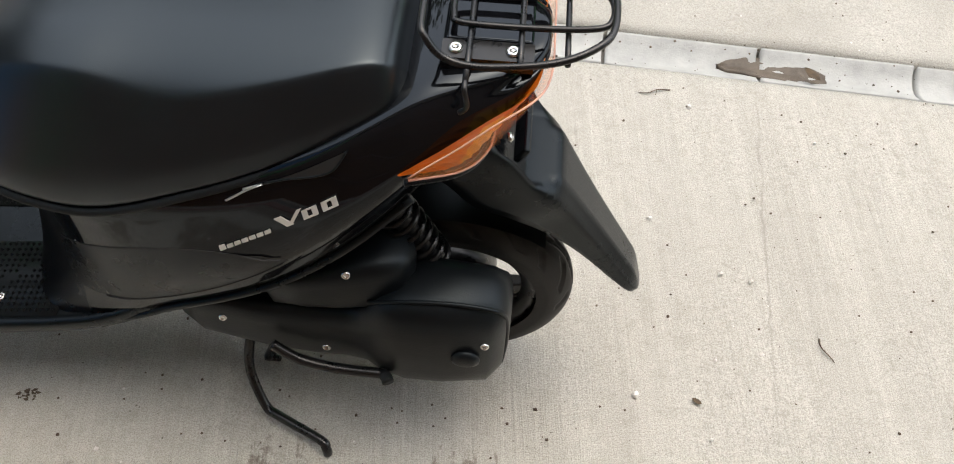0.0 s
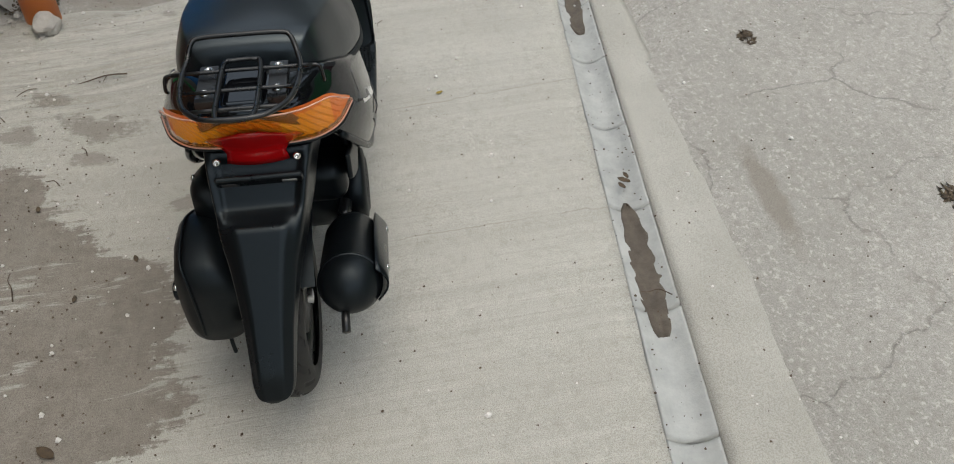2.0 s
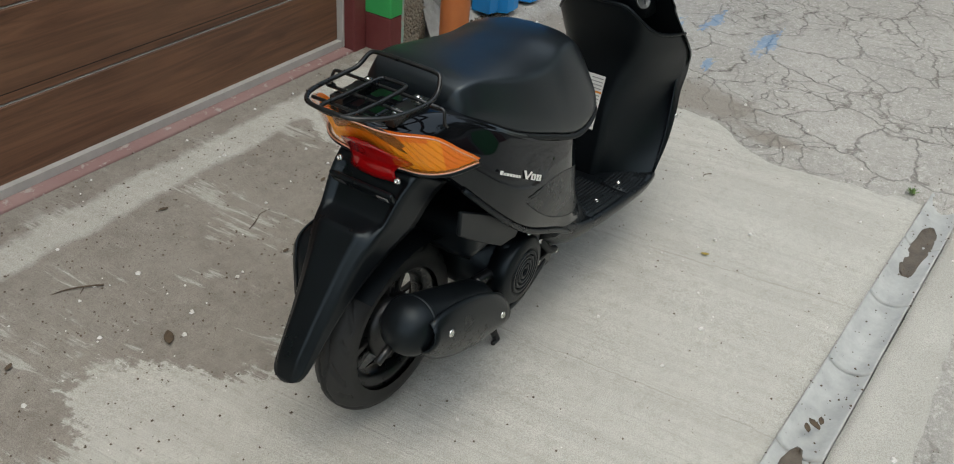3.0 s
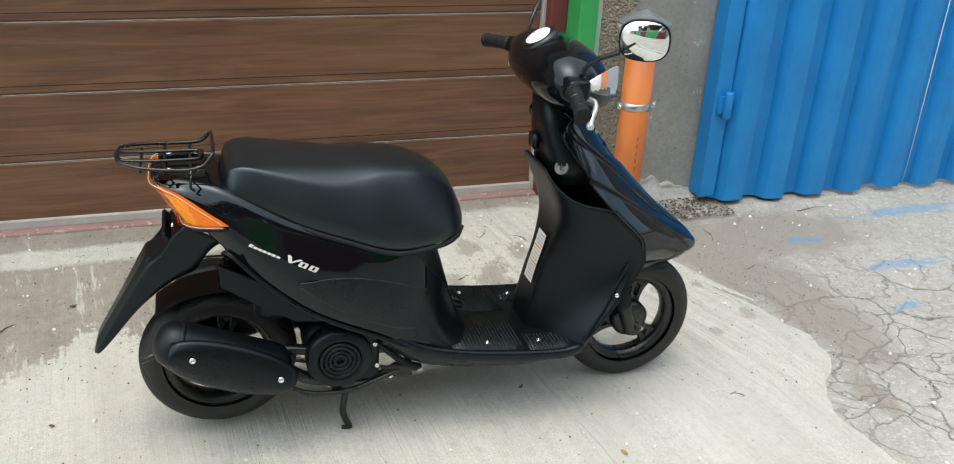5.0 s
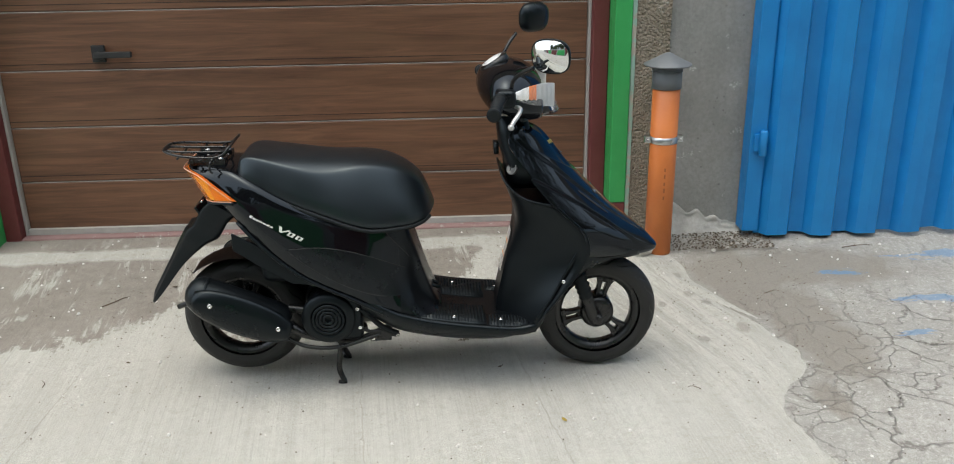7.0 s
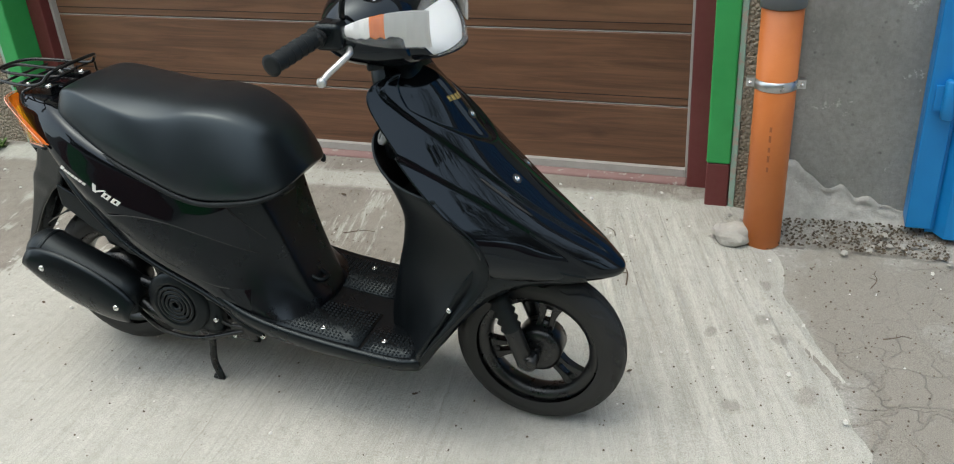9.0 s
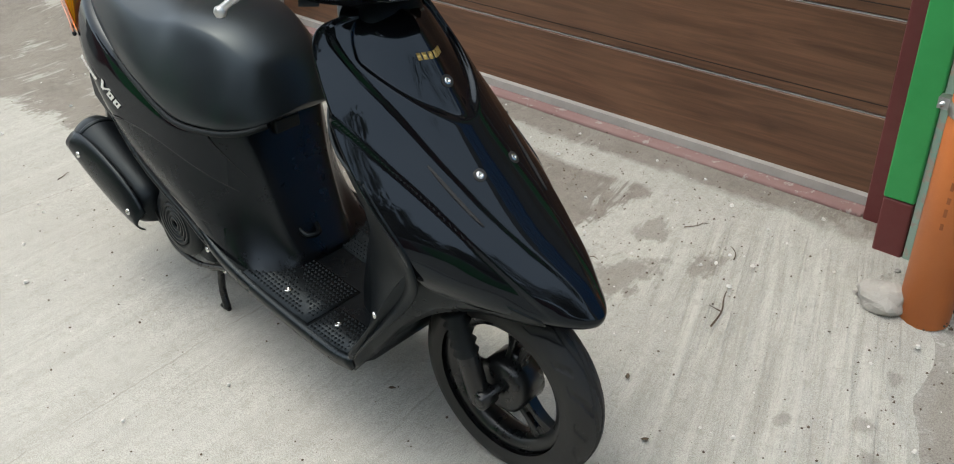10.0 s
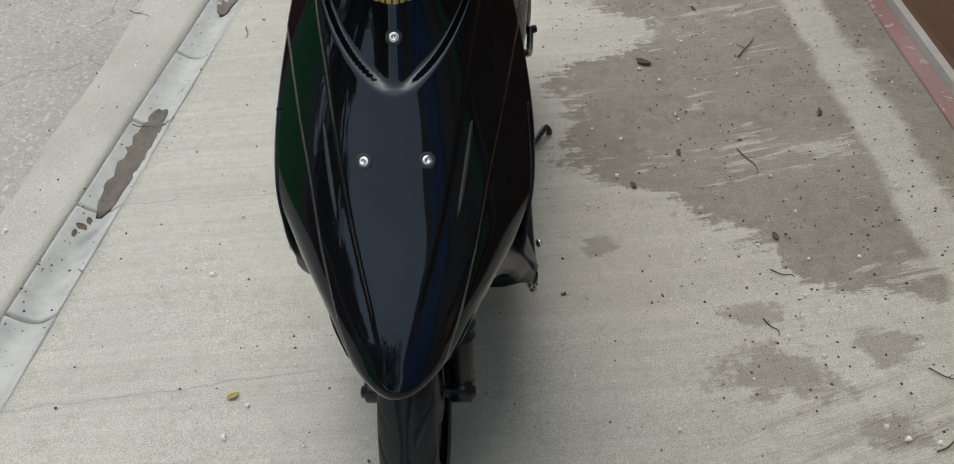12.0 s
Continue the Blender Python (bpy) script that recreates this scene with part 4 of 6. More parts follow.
def build_seat():
    rings = []
    xs = span(0.072, 0.14, 9)[:-1] + span(0.14, 0.56, 26)[:-1] + span(0.56, 0.65, 16)
    for x in xs:
        t, b, w = curve_at(SEAT_TOP, x), curve_at(SEAT_LOW, x), curve_at(SEAT_W, x)
        h = t - b
        # a crease parts the flat top from the flank; it dips before the thighs and climbs again over the nose
        sit = curve_at([(0.07, 0.80), (0.2, 0.80), (0.31, 0.77), (0.4, 0.66), (0.5, 0.58), (0.65, 0.5)], x)
        vc = curve_at([(0.07, 0.93), (0.12, 0.91), (0.2, 0.83), (0.27, 0.79), (0.32, 0.775), (0.37, 0.825), (0.43, 0.90), (0.5, 0.91), (0.58, 0.88), (0.65, 0.85)], x)
        prof = []
        for u, v in ((0, 1.0), (sit * 0.5, 1 - (1 - vc) * 0.12), (sit * 0.8, 1 - (1 - vc) * 0.5), (sit * 0.95, vc + (1 - vc) * 0.14), (sit, vc), (sit + (1 - sit) * 0.13, vc - 0.06), (sit + (1 - sit) * 0.42, vc * 0.72),
                     (sit + (1 - sit) * 0.70, vc * 0.48), (sit + (1 - sit) * 0.9, 0.25), (0.99, 0.13), (1.0, 0.06), (0.985, 0.02), (0.95, 0.0), (0.5, 0.0), (0, 0.0)):
            prof.append((w * u, b + h * v))
        rings.append(half_ring(x, prof))
    s = part("seat", loft(rings), M_SEAT, scooter, "padded black vinyl saddle")
    sub = s.modifiers.new("round", "SUBSURF")
    sub.levels = sub.render_levels = 1
    # piping along the lower edge
    for sg in (-1, 1):
        line = [(x, sg * (curve_at(SEAT_W, x) * 0.985), curve_at(SEAT_LOW, x) - 0.004) for x in span(0.085, 0.635, 30)]
        part("piping", tube(line, 0.0065, 8, steps=1), M_BELT, s)
    return s


build_seat()

# tail and side cowls
BODY_TOP = [(-0.08, 0.742), (-0.05, 0.74), (0.0, 0.737), (0.06, 0.73), (0.10, 0.713), (0.15, 0.687), (0.2, 0.66), (0.27, 0.628), (0.34, 0.602), (0.40, 0.58), (0.46, 0.566), (0.53, 0.566), (0.562, 0.55), (0.59, 0.46), (0.615, 0.375), (0.645, 0.295), (0.665, 0.262)]
BODY_LOW = [(-0.08, 0.722), (-0.05, 0.69), (-0.02, 0.662), (0.0, 0.643), (0.03, 0.615), (0.06, 0.584), (0.085, 0.556), (0.157, 0.484), (0.239, 0.415), (0.309, 0.372), (0.397, 0.328), (0.5, 0.272), (0.6, 0.245), (0.665, 0.238)]
BODY_W = [(-0.08, 0.04), (-0.06, 0.074), (-0.03, 0.1), (0.0, 0.118), (0.04, 0.14), (0.08, 0.16), (0.13, 0.178), (0.2, 0.191), (0.3, 0.196), (0.4, 0.191), (0.46, 0.178), (0.52, 0.148), (0.56, 0.115), (0.59, 0.092), (0.63, 0.082), (0.665, 0.07)]


def body_profile(x):
    t, b, w = curve_at(BODY_TOP, x), curve_at(BODY_LOW, x), curve_at(BODY_W, x)
    h = t - b
    deck = curve_at([(-0.09, 0.7), (0.05, 0.72), (0.15, 0.78), (0.45, 0.80), (0.62, 0.85)], x)
    mid = curve_at([(-0.09, 0.5), (0.1, 0.45), (0.3, 0.40), (0.62, 0.4)], x)
    foot = curve_at([(-0.09, 0.8), (0.1, 0.86), (0.4, 0.9), (0.46, 0.97), (0.52, 1.16), (0.56, 1.46), (0.59, 1.8), (0.63, 1.95), (0.665, 1.8)], x)
    return [(0, t), (w * deck * 0.6, t), (w * deck, t - 0.004), (w * (deck + 0.06), t - 0.016), (w * (deck + (1 - deck) * 0.6), b + h * (mid + 0.25)), (w, b + h * mid),
            (w * (0.4 + 0.6 * foot) * 1.0, b + h * mid * 0.55), (w * foot, b + h * mid * 0.14), (w * foot * 0.96, b), (w * foot * 0.6, b + 0.006), (0, b + 0.01)]


def build_body():
    xs = span(-0.08, 0.0, 8)[:-1] + span(0.0, 0.5, 28)[:-1] + span(0.5, 0.665, 14)
    rings = [half_ring(x, body_profile(x)) for x in xs]
    b = part("side_cowl", loft(rings), M_SIDE, scooter, "glossy black tail and satin side cowl")
    sub = b.modifiers.new("round", "SUBSURF")
    sub.levels = sub.render_levels = 1
    return b


body = build_body()


def build_seat_post():
    lk = part("seat_catch", box((0.56, -0.03, 0.51), (0.585, 0.03, 0.54)), M_BELT, body, "black seat catch")
    soften(lk, 0.005)
    # bag hook near the floor
    part("floor_hook", tube([(0.625, -0.04, 0.32), (0.652, -0.04, 0.31), (0.658, -0.015, 0.308), (0.63, 0.0, 0.315)], 0.006, 8), M_MATTE, body, "black bag hook")


build_seat_post()


def body_point(x, f, side):
    """A point on the side cowl's flank; f runs from its top edge (0) to its foot (1)."""
    prof = body_profile(x)[3:9]
    k = f * (len(prof) - 1)
    i = min(int(k), len(prof) - 2)
    a, b = prof[i], prof[i + 1]
    t = k - i
    return Vector((x, side * (a[0] + (b[0] - a[0]) * t), a[1] + (b[1] - a[1]) * t))


def flank(x, z, off=0.0015, side=1):
    """The point of the side cowl's flank at x and height z, lifted off it by off."""
    lo, hi = 0.0, 1.0
    for _ in range(24):
        f = (lo + hi) / 2
        lo, hi = (f, hi) if body_point(x, f, side).z > z else (lo, f)
    return body_point(x, lo, side) + Vector((0, side * off, off * 0.4))


def build_body_trim():
    for sg in (-1, 1):
        # seam round the satin side panel
        line = [flank(x, 0.509 - 1.22 * (x - 0.27) ** 2, 0.0, sg) for x in span(0.225, 0.555, 16)]
        part("panel_seam", tube(line, 0.0014, 6, steps=2), M_BLACK_AND_SHADE, body, "dark panel joint")
        line = [flank(x, 0.332 + 1.35 * (0.57 - x) ** 2, 0.0, sg) for x in span(0.225, 0.5, 14)]
        part("panel_seam", tube(line, 0.0014, 6, steps=2), M_BLACK_AND_SHADE, body)
        line = [flank(0.478 + 0.7 * (0.57 - z), z, 0.0, sg) for z in span(0.556, 0.44, 8)]
        part("panel_seam", tube(line, 0.0012, 6, steps=2), M_BLACK_AND_SHADE, body)
        line = [body_point(x, 0.93, sg) + Vector((0, sg * 0.002, 0)) for x in span(0.07, 0.5, 12)]
        part("lower_trim", tube(line, 0.006, 8, steps=2), M_SATIN, body, "satin black lower trim strip")
        # model badge as plain slanted strokes: a small row, a wedge and two open blocks
        ends = ((0.113, 0.607), (0.262, 0.528)) if sg < 0 else ((0.300, 0.512), (0.143, 0.612))

        def spot(u, v):
            (xa, za), (xb, zb) = ends
            d = Vector((xb - xa, 0, zb - za)).normalized()
            up = Vector((-d.z, 0, d.x)) * (1 if sg < 0 else -1)
            w = (up if up.z > 0 else -up) * v + d * v * 0.35
            return flank(xa + (xb - xa) * u + w.x, za + (zb - za) * u + w.z, 0.0022, sg)

        def stroke(u0, v0, u1, v1, wide, tall=0.0):
            rows = [[spot(u0, v0), spot(u0 + wide, v0 + tall)], [spot(u1, v1), spot(u1 + wide, v1 + tall)]]
            shell(part("badge_stroke", grid(rows), M_BADGE, body, "silver model badge stroke", smooth=False), 0.001, 0)

        for k in range(7):
            stroke(0.02 + 0.064 * k, 0.0, 0.02 + 0.064 * k, 0.007 if k == 0 else 0.0048, 0.05)
        stroke(0.585, 0.0, 0.51, 0.015, 0.055)
        stroke(0.585, 0.0, 0.69, 0.015, 0.04)
        for u in (0.72, 0.87):
            stroke(u, 0.0, u, 0.0022, 0.115)
            stroke(u, 0.0095, u, 0.0117, 0.115)
            stroke(u, 0.0022, u, 0.0095, 0.04)
            stroke(u + 0.075, 0.0022, u + 0.075, 0.0095, 0.04)
    # opening under the seat edge and its bright lip, on the left flank
    brim = [(0.134, 0.692), (0.138, 0.672), (0.15, 0.655), (0.17, 0.646), (0.2, 0.64), (0.228, 0.634)]
    rows = []
    for x in span(0.134, 0.25, 14):
        z1 = body_point(x, 0.0, 1).z
        z0 = curve_at(brim, x) if x < 0.228 else 0.634 + (x - 0.228) * 1.1
        rows.append([flank(x, z1 + (min(z0, z1 - 0.002) - z1) * s) for s in span(0, 1, 5)])
    # Dark sheet on the skin stands for the shade inside this opening.
    shade_sheet = part("recess_shade", grid(rows), M_BLACK_AND_SHADE, body, "dark sheet for the shade in the recess under the seat edge")
    part("recess_edge", tube([flank(x, z) for x, z in brim], 0.0014, 6, steps=3), M_SATIN, shade_sheet)
    part("recess_lip", tube([flank(x, z, 0.002) for x, z in ((0.254, 0.658), (0.243, 0.648), (0.231, 0.634), (0.25, 0.618), (0.277, 0.598))], 0.0015, 6, steps=1), M_SILVER, shade_sheet, "bright lip")


build_body_trim()


def floor_z(x):
    return curve_at([(0.45, 0.33), (0.52, 0.292), (0.6, 0.268), (0.7, 0.25), (0.8, 0.238), (0.9, 0.232), (0.96, 0.245)], x)


def build_floor():
    # belly and skirts
    low = [(0.40, 0.29), (0.46, 0.245), (0.52, 0.21), (0.61, 0.186), (0.76, 0.168), (0.875, 0.172), (0.95, 0.205)]
    wid = [(0.40, 0.165), (0.5, 0.178), (0.6, 0.182), (0.75, 0.185), (0.88, 0.188), (0.95, 0.19)]
    rings = []
    for x in span(0.42, 0.95, 26):
        f, b, w = floor_z(x), curve_at(low, x), curve_at(wid, x)
        rings.append(half_ring(x, [(0, f - 0.006), (w * 0.9, f - 0.006), (w * 0.975, f - 0.003), (w, f - 0.012), (w * 0.985, f - 0.03), (w * 0.9, b + (f - b) * 0.35), (w * 0.78, b + 0.006), (w * 0.7, b), (0, b)]))
    sk = part("floor_skirt", loft(rings), M_SATIN, scooter, "satin black footboard and belly skirt")
    # raised rubber mats with fields of small studs
    for sg in (-1, 1):
        for x0, x1, ya, yb in ((0.60, 0.80, 0.035, 0.168), (0.808, 0.925, 0.095, 0.173)):
            mat_z = [[(x, sg * y, floor_z(x) - 0.0035) for y in (ya, yb)] for x in span(x0, x1, 6)]
            mt = part("foot_mat", face_up(grid(mat_z)), M_MATS, sk, "black studded rubber foot mat", recalc=False)
            shell(mt, 0.004)
            bm = bmesh.new()
            for x in np.arange(x0 + 0.005, x1 - 0.003, 0.0098):
                for y in np.arange(ya + 0.005, yb - 0.003, 0.0098):
                    t = (x - x0) / (x1 - x0) - (y - ya) / (yb - ya)
                    if abs(t) < 0.05:
                        continue
                    z = floor_z(x) - 0.0036
                    p = 0.004
                    lo = [bm.verts.new(q) for q in ((x - p, sg * y, z), (x, sg * y - p, z), (x + p, sg * y, z), (x, sg * y + p, z))]
                    top = bm.verts.new((x, sg * y, z + 0.0042))
                    for k in range(4):
                        bm.faces.new((lo[k], lo[(k + 1) % 4], top))
            part("studs", bm, M_MATS, mt, smooth=False)
        for x, y in ((0.845, 0.13), (0.70, 0.135)):
            screw(sk, (x, sg * y, floor_z(x) - 0.003), (0, 0, 1), 0.007)
    return sk


floor_board = build_floor()

# leg shield
SH_REAR = [(0.215, 0.835), (0.26, 0.838), (0.32, 0.85), (0.40, 0.868), (0.46, 0.884), (0.53, 0.897), (0.58, 0.89), (0.63, 0.872), (0.68, 0.854), (0.705, 0.848)]
SH_EDGE = [(0.215, 0.935), (0.245, 0.955), (0.30, 1.0), (0.352, 1.045), (0.40, 1.085), (0.45, 1.112), (0.50, 1.105), (0.53, 1.09), (0.57, 1.05), (0.615, 1.005), (0.66, 0.965), (0.705, 0.93), (0.75, 0.895), (0.78, 0.875), (0.80, 0.871), (0.815, 0.88), (0.825, 0.9)]
SH_W = [(0.215, 0.186), (0.30, 0.187), (0.36, 0.178), (0.42, 0.164), (0.48, 0.167), (0.55, 0.174), (0.62, 0.168), (0.68, 0.155), (0.705, 0.148), (0.75, 0.135), (0.79, 0.12), (0.82, 0.1)]


def build_shield():
    rows = []
    cols = span(-1, 1, 41)
    for s in span(0, 1, 34):
        row = []
        for v in cols:
            a = abs(v)
            top = curve_at([(0, 0.692), (0.45, 0.692), (0.65, 0.665), (0.82, 0.625), (1.0, 0.607)], a)
            z = 0.215 + (top - 0.215) * s
            xr, xe, w = curve_at(SH_REAR, z), curve_at(SH_EDGE, z), curve_at(SH_W, z)
            f = max(0.0, (a - 0.3) / 0.7)
            soft = curve_at([(0.215, 0.5), (0.28, 0.6), (0.36, 0.95), (0.43, 1.5), (0.5, 2.2), (0.6, 3.4), (0.7, 5.0)], z)
            row.append((xr + (xe - xr) * f ** soft, w * math.copysign(a, v), z))
        rows.append(row)
    inner = skin("leg_shield", rows, (1.3, 0, 0.45), M_MATTE, scooter, "satin black inner leg shield")
    part("pocket_rim", tube(rows[-1], 0.004, 8, steps=1), M_MATTE, inner, "rolled rim of the glove pocket")
    # pocket floor and the wall behind it
    fl = [[(curve_at(SH_REAR, 0.59) + 0.02 + (0.11 * u), 0.09 * v, 0.585) for v in span(-1, 1, 5)] for u in (0, 1)]
    part("pocket_floor", grid(fl), M_MATTE, inner)
    rows = []
    for z in span(0.585, 0.795, 18):
        xe, w = curve_at(SH_EDGE, z), curve_at(SH_W, z)
        back = curve_at([(0.585, 0.985), (0.65, 0.965), (0.72, 0.93), (0.78, 0.885), (0.812, 0.87)], z)
        rows.append([(back + (xe - back) * abs(v) ** 3, w * 0.985 * v, z) for v in span(-1, 1, 21)])
    part("upper_cover", grid(rows), M_MATTE, inner, "black inner cover round the steering column")
    # label
    lab = part("caution_label", grid([[(curve_at(SH_REAR, z) - 0.0055, y, z) for y in (-0.03, 0.022)] for z in span(0.35, 0.488, 10)]), M_LABEL, inner, "white and orange caution label", smooth=False)
    for k, zz in enumerate(span(0.36, 0.48, 15)):
        o = k in (5, 10)
        x = curve_at(SH_REAR, zz) - 0.0068
        part("print_bar", box((x - 0.0003, -0.026 if not o else -0.029, zz - 0.0012 - o * 0.0014), (x + 0.0003, (0.018 - 0.006 * (k % 3)) if not o else 0.021, zz + 0.0012 + o * 0.0014)), M_OPRINT if o else M_PRINT, lab, smooth=False)
    for sg in (-1, 1):
        p = Vector((1.03, sg * 0.1865, 0.375))
        screw(inner, p, (-0.6, sg, 0), 0.006)
    return inner


build_shield()

CW_MID = [(0.395, 1.345), (0.418, 1.352), (0.44, 1.335), (0.466, 1.308), (0.51, 1.25), (0.56, 1.19), (0.612, 1.137), (0.67, 1.082), (0.73, 1.034), (0.78, 0.995), (0.81, 0.965), (0.825, 0.935)]


def step(a, b, x):
    t = min(1.0, max(0.0, (x - a) / (b - a)))
    return t * t * (3 - 2 * t)


COWL_W = [(0.40, 0.10), (0.42, 0.124), (0.45, 0.148), (0.48, 0.163), (0.52, 0.174), (0.57, 0.177), (0.62, 0.172), (0.68, 0.16), (0.73, 0.147), (0.78, 0.13), (0.80, 0.12), (0.815, 0.107), (0.825, 0.09)]


def cowl_point(z, v):
    """The outer skin of the front cowl; v runs from right (-1) to left (1)."""
    xc = curve_at(CW_MID, z)
    xe, w = curve_at(SH_EDGE, max(z, 0.45)), curve_at(COWL_W, z)
    a = abs(v)
    y = w * a ** 0.92
    x = xc - (xc - xe) * (0.33 * (math.sqrt(a * a + 0.02) - 0.1414) + 0.71 * a ** 2.4)
    fade = step(0.405, 0.46, z)
    # proud centre panel, with a sharp edge against the cheeks
    r1 = curve_at([(0.42, 0.05), (0.47, 0.11), (0.52, 0.21), (0.56, 0.29), (0.612, 0.385), (0.69, 0.55), (0.755, 0.75), (0.825, 0.95)], z)
    x += 0.009 * (1 - step(r1 - 0.006, r1 + 0.03, a)) * fade * step(0.43, 0.52, z)
    # cheek lip over the set-back lower cheek
    r2 = curve_at([(0.41, 0.42), (0.45, 0.45), (0.5, 0.51), (0.575, 0.63), (0.63, 0.78), (0.675, 0.93), (0.70, 1.04)], z)
    x -= 0.010 * step(r2 - 0.012, r2 + 0.02, a) * fade
    # dished visor field at the top
    zb = 0.674 + 0.082 * (a / 0.68) ** 1.5
    x -= 0.016 * step(zb - 0.002, zb + 0.009, z) * (1 - step(0.66, 0.76, a)) * (1 - 0.3 * step(zb + 0.02, zb + 0.14, z)) * (1 - 0.6 * math.exp(-(a / 0.09) ** 2))
    return Vector((x, math.copysign(y, v), z))


def cowl_frame(z, v):
    nrm = (cowl_point(z, v + 0.02) - cowl_point(z, v - 0.02)).cross(cowl_point(z + 0.006, v) - cowl_point(z - 0.006, v)).normalized()
    return cowl_point(z, v), nrm


def build_cowl():
    rows = [[cowl_point(z, v) for v in span(-1, 1, 161)] for z in span(0.405, 0.825, 130)]
    for k in span(0.12, 1, 9):
        u, up = 1 - math.cos(k * math.pi / 2), 0.02 * math.sin(k * math.pi / 2)
        rows.append([Vector((p.x + (0.885 - p.x) * u, p.y * (1 - 0.3 * u), 0.825 + up * 0.7)) for p in (cowl_point(0.825, v) for v in span(-1, 1, 161))])
    cow = skin("front_cowl", rows, (0.8, 0, 0.5), M_GLOSS, scooter, "glossy black pointed front cowl")
    for y, z in ((0.0, 0.728), (0.0395, 0.612), (-0.0395, 0.612)):
        v = math.copysign((abs(y) / curve_at(COWL_W, z)) ** (1 / 0.92), y) if y else 0
        p, nrm = cowl_frame(z, v)
        screw(cow, p, nrm, 0.0062, "bright Allen screw", True)
        part("washer", lathe([(0.0108, -0.002), (0.0108, 0.0008), (0.0092, 0.001)], 20, Matrix.Translation(p) @ nrm.to_track_quat("Z", "Y").to_matrix().to_4x4()), M_BLACK_AND_SHADE, cow, "black washer")
    # vents on the cheeks: dark raised strips stand for the shade in the slots
    for sg in (-1, 1):
        rows = []
        for z in span(0.552, 0.632, 12):
            v = curve_at([(0.552, 0.395), (0.632, 0.525)], z) * sg
            hw = 0.018 * math.sin(math.pi * (z - 0.55) / 0.084) ** 0.4
            rows.append([cowl_point(z, v + sg * d) + Vector((0.0025, sg * 0.001, 0)) for d in (-hw, 0, hw)])
        skin("vent_shade", rows, (0.8, 0, 0.5), M_BLACK_AND_SHADE, cow, "dark strip for the shade in a vent slot", 0.002)
    # maker's badge as plain gold bars
    for k in range(6):
        v0 = -0.155 + k * 0.052
        rows = []
        for z in (0.760, 0.770):
            rows.append([cowl_frame(z, v0 + d)[0] + cowl_frame(z, v0 + d)[1] * 0.0008 for d in (0, 0.02, 0.040)])
        skin("badge_bar", rows, (0.8, 0, 0.5), M_GOLD, cow, "gold maker's badge stroke", 0.0006)
    # lower fairing under the cowl: from the shield's edge forward to the nose
    for sg in (-1, 1):
        rows = []
        for u in span(0, 1, 30):
            x = 0.945 + (1.285 - 0.945) * u
            lo = curve_at([(0.945, 0.205), (1.0, 0.272), (1.05, 0.332), (1.1, 0.374), (1.17, 0.400), (1.25, 0.404), (1.285, 0.404)], x)
            hi = curve_at([(0.945, 0.25), (1.0, 0.33), (1.05, 0.42), (1.1, 0.48), (1.17, 0.47), (1.25, 0.435), (1.285, 0.418)], x)
            yw = curve_at([(0.945, 0.187), (1.0, 0.178), (1.06, 0.158), (1.11, 0.138), (1.17, 0.114), (1.25, 0.086), (1.285, 0.066)], x)
            rows.append([(x, sg * yw * (0.84 + 0.16 * s ** 0.6 if x > 0.98 else 0.94 + 0.06 * s ** 0.5), lo + (hi - lo) * s) for s in span(0, 1, 7)])
        f = part("lower_fairing", grid(rows), M_SATIN, scooter, "satin black lower fairing")
        shell(f, 0.004, 0)
    return cow


front_cowl = build_cowl()


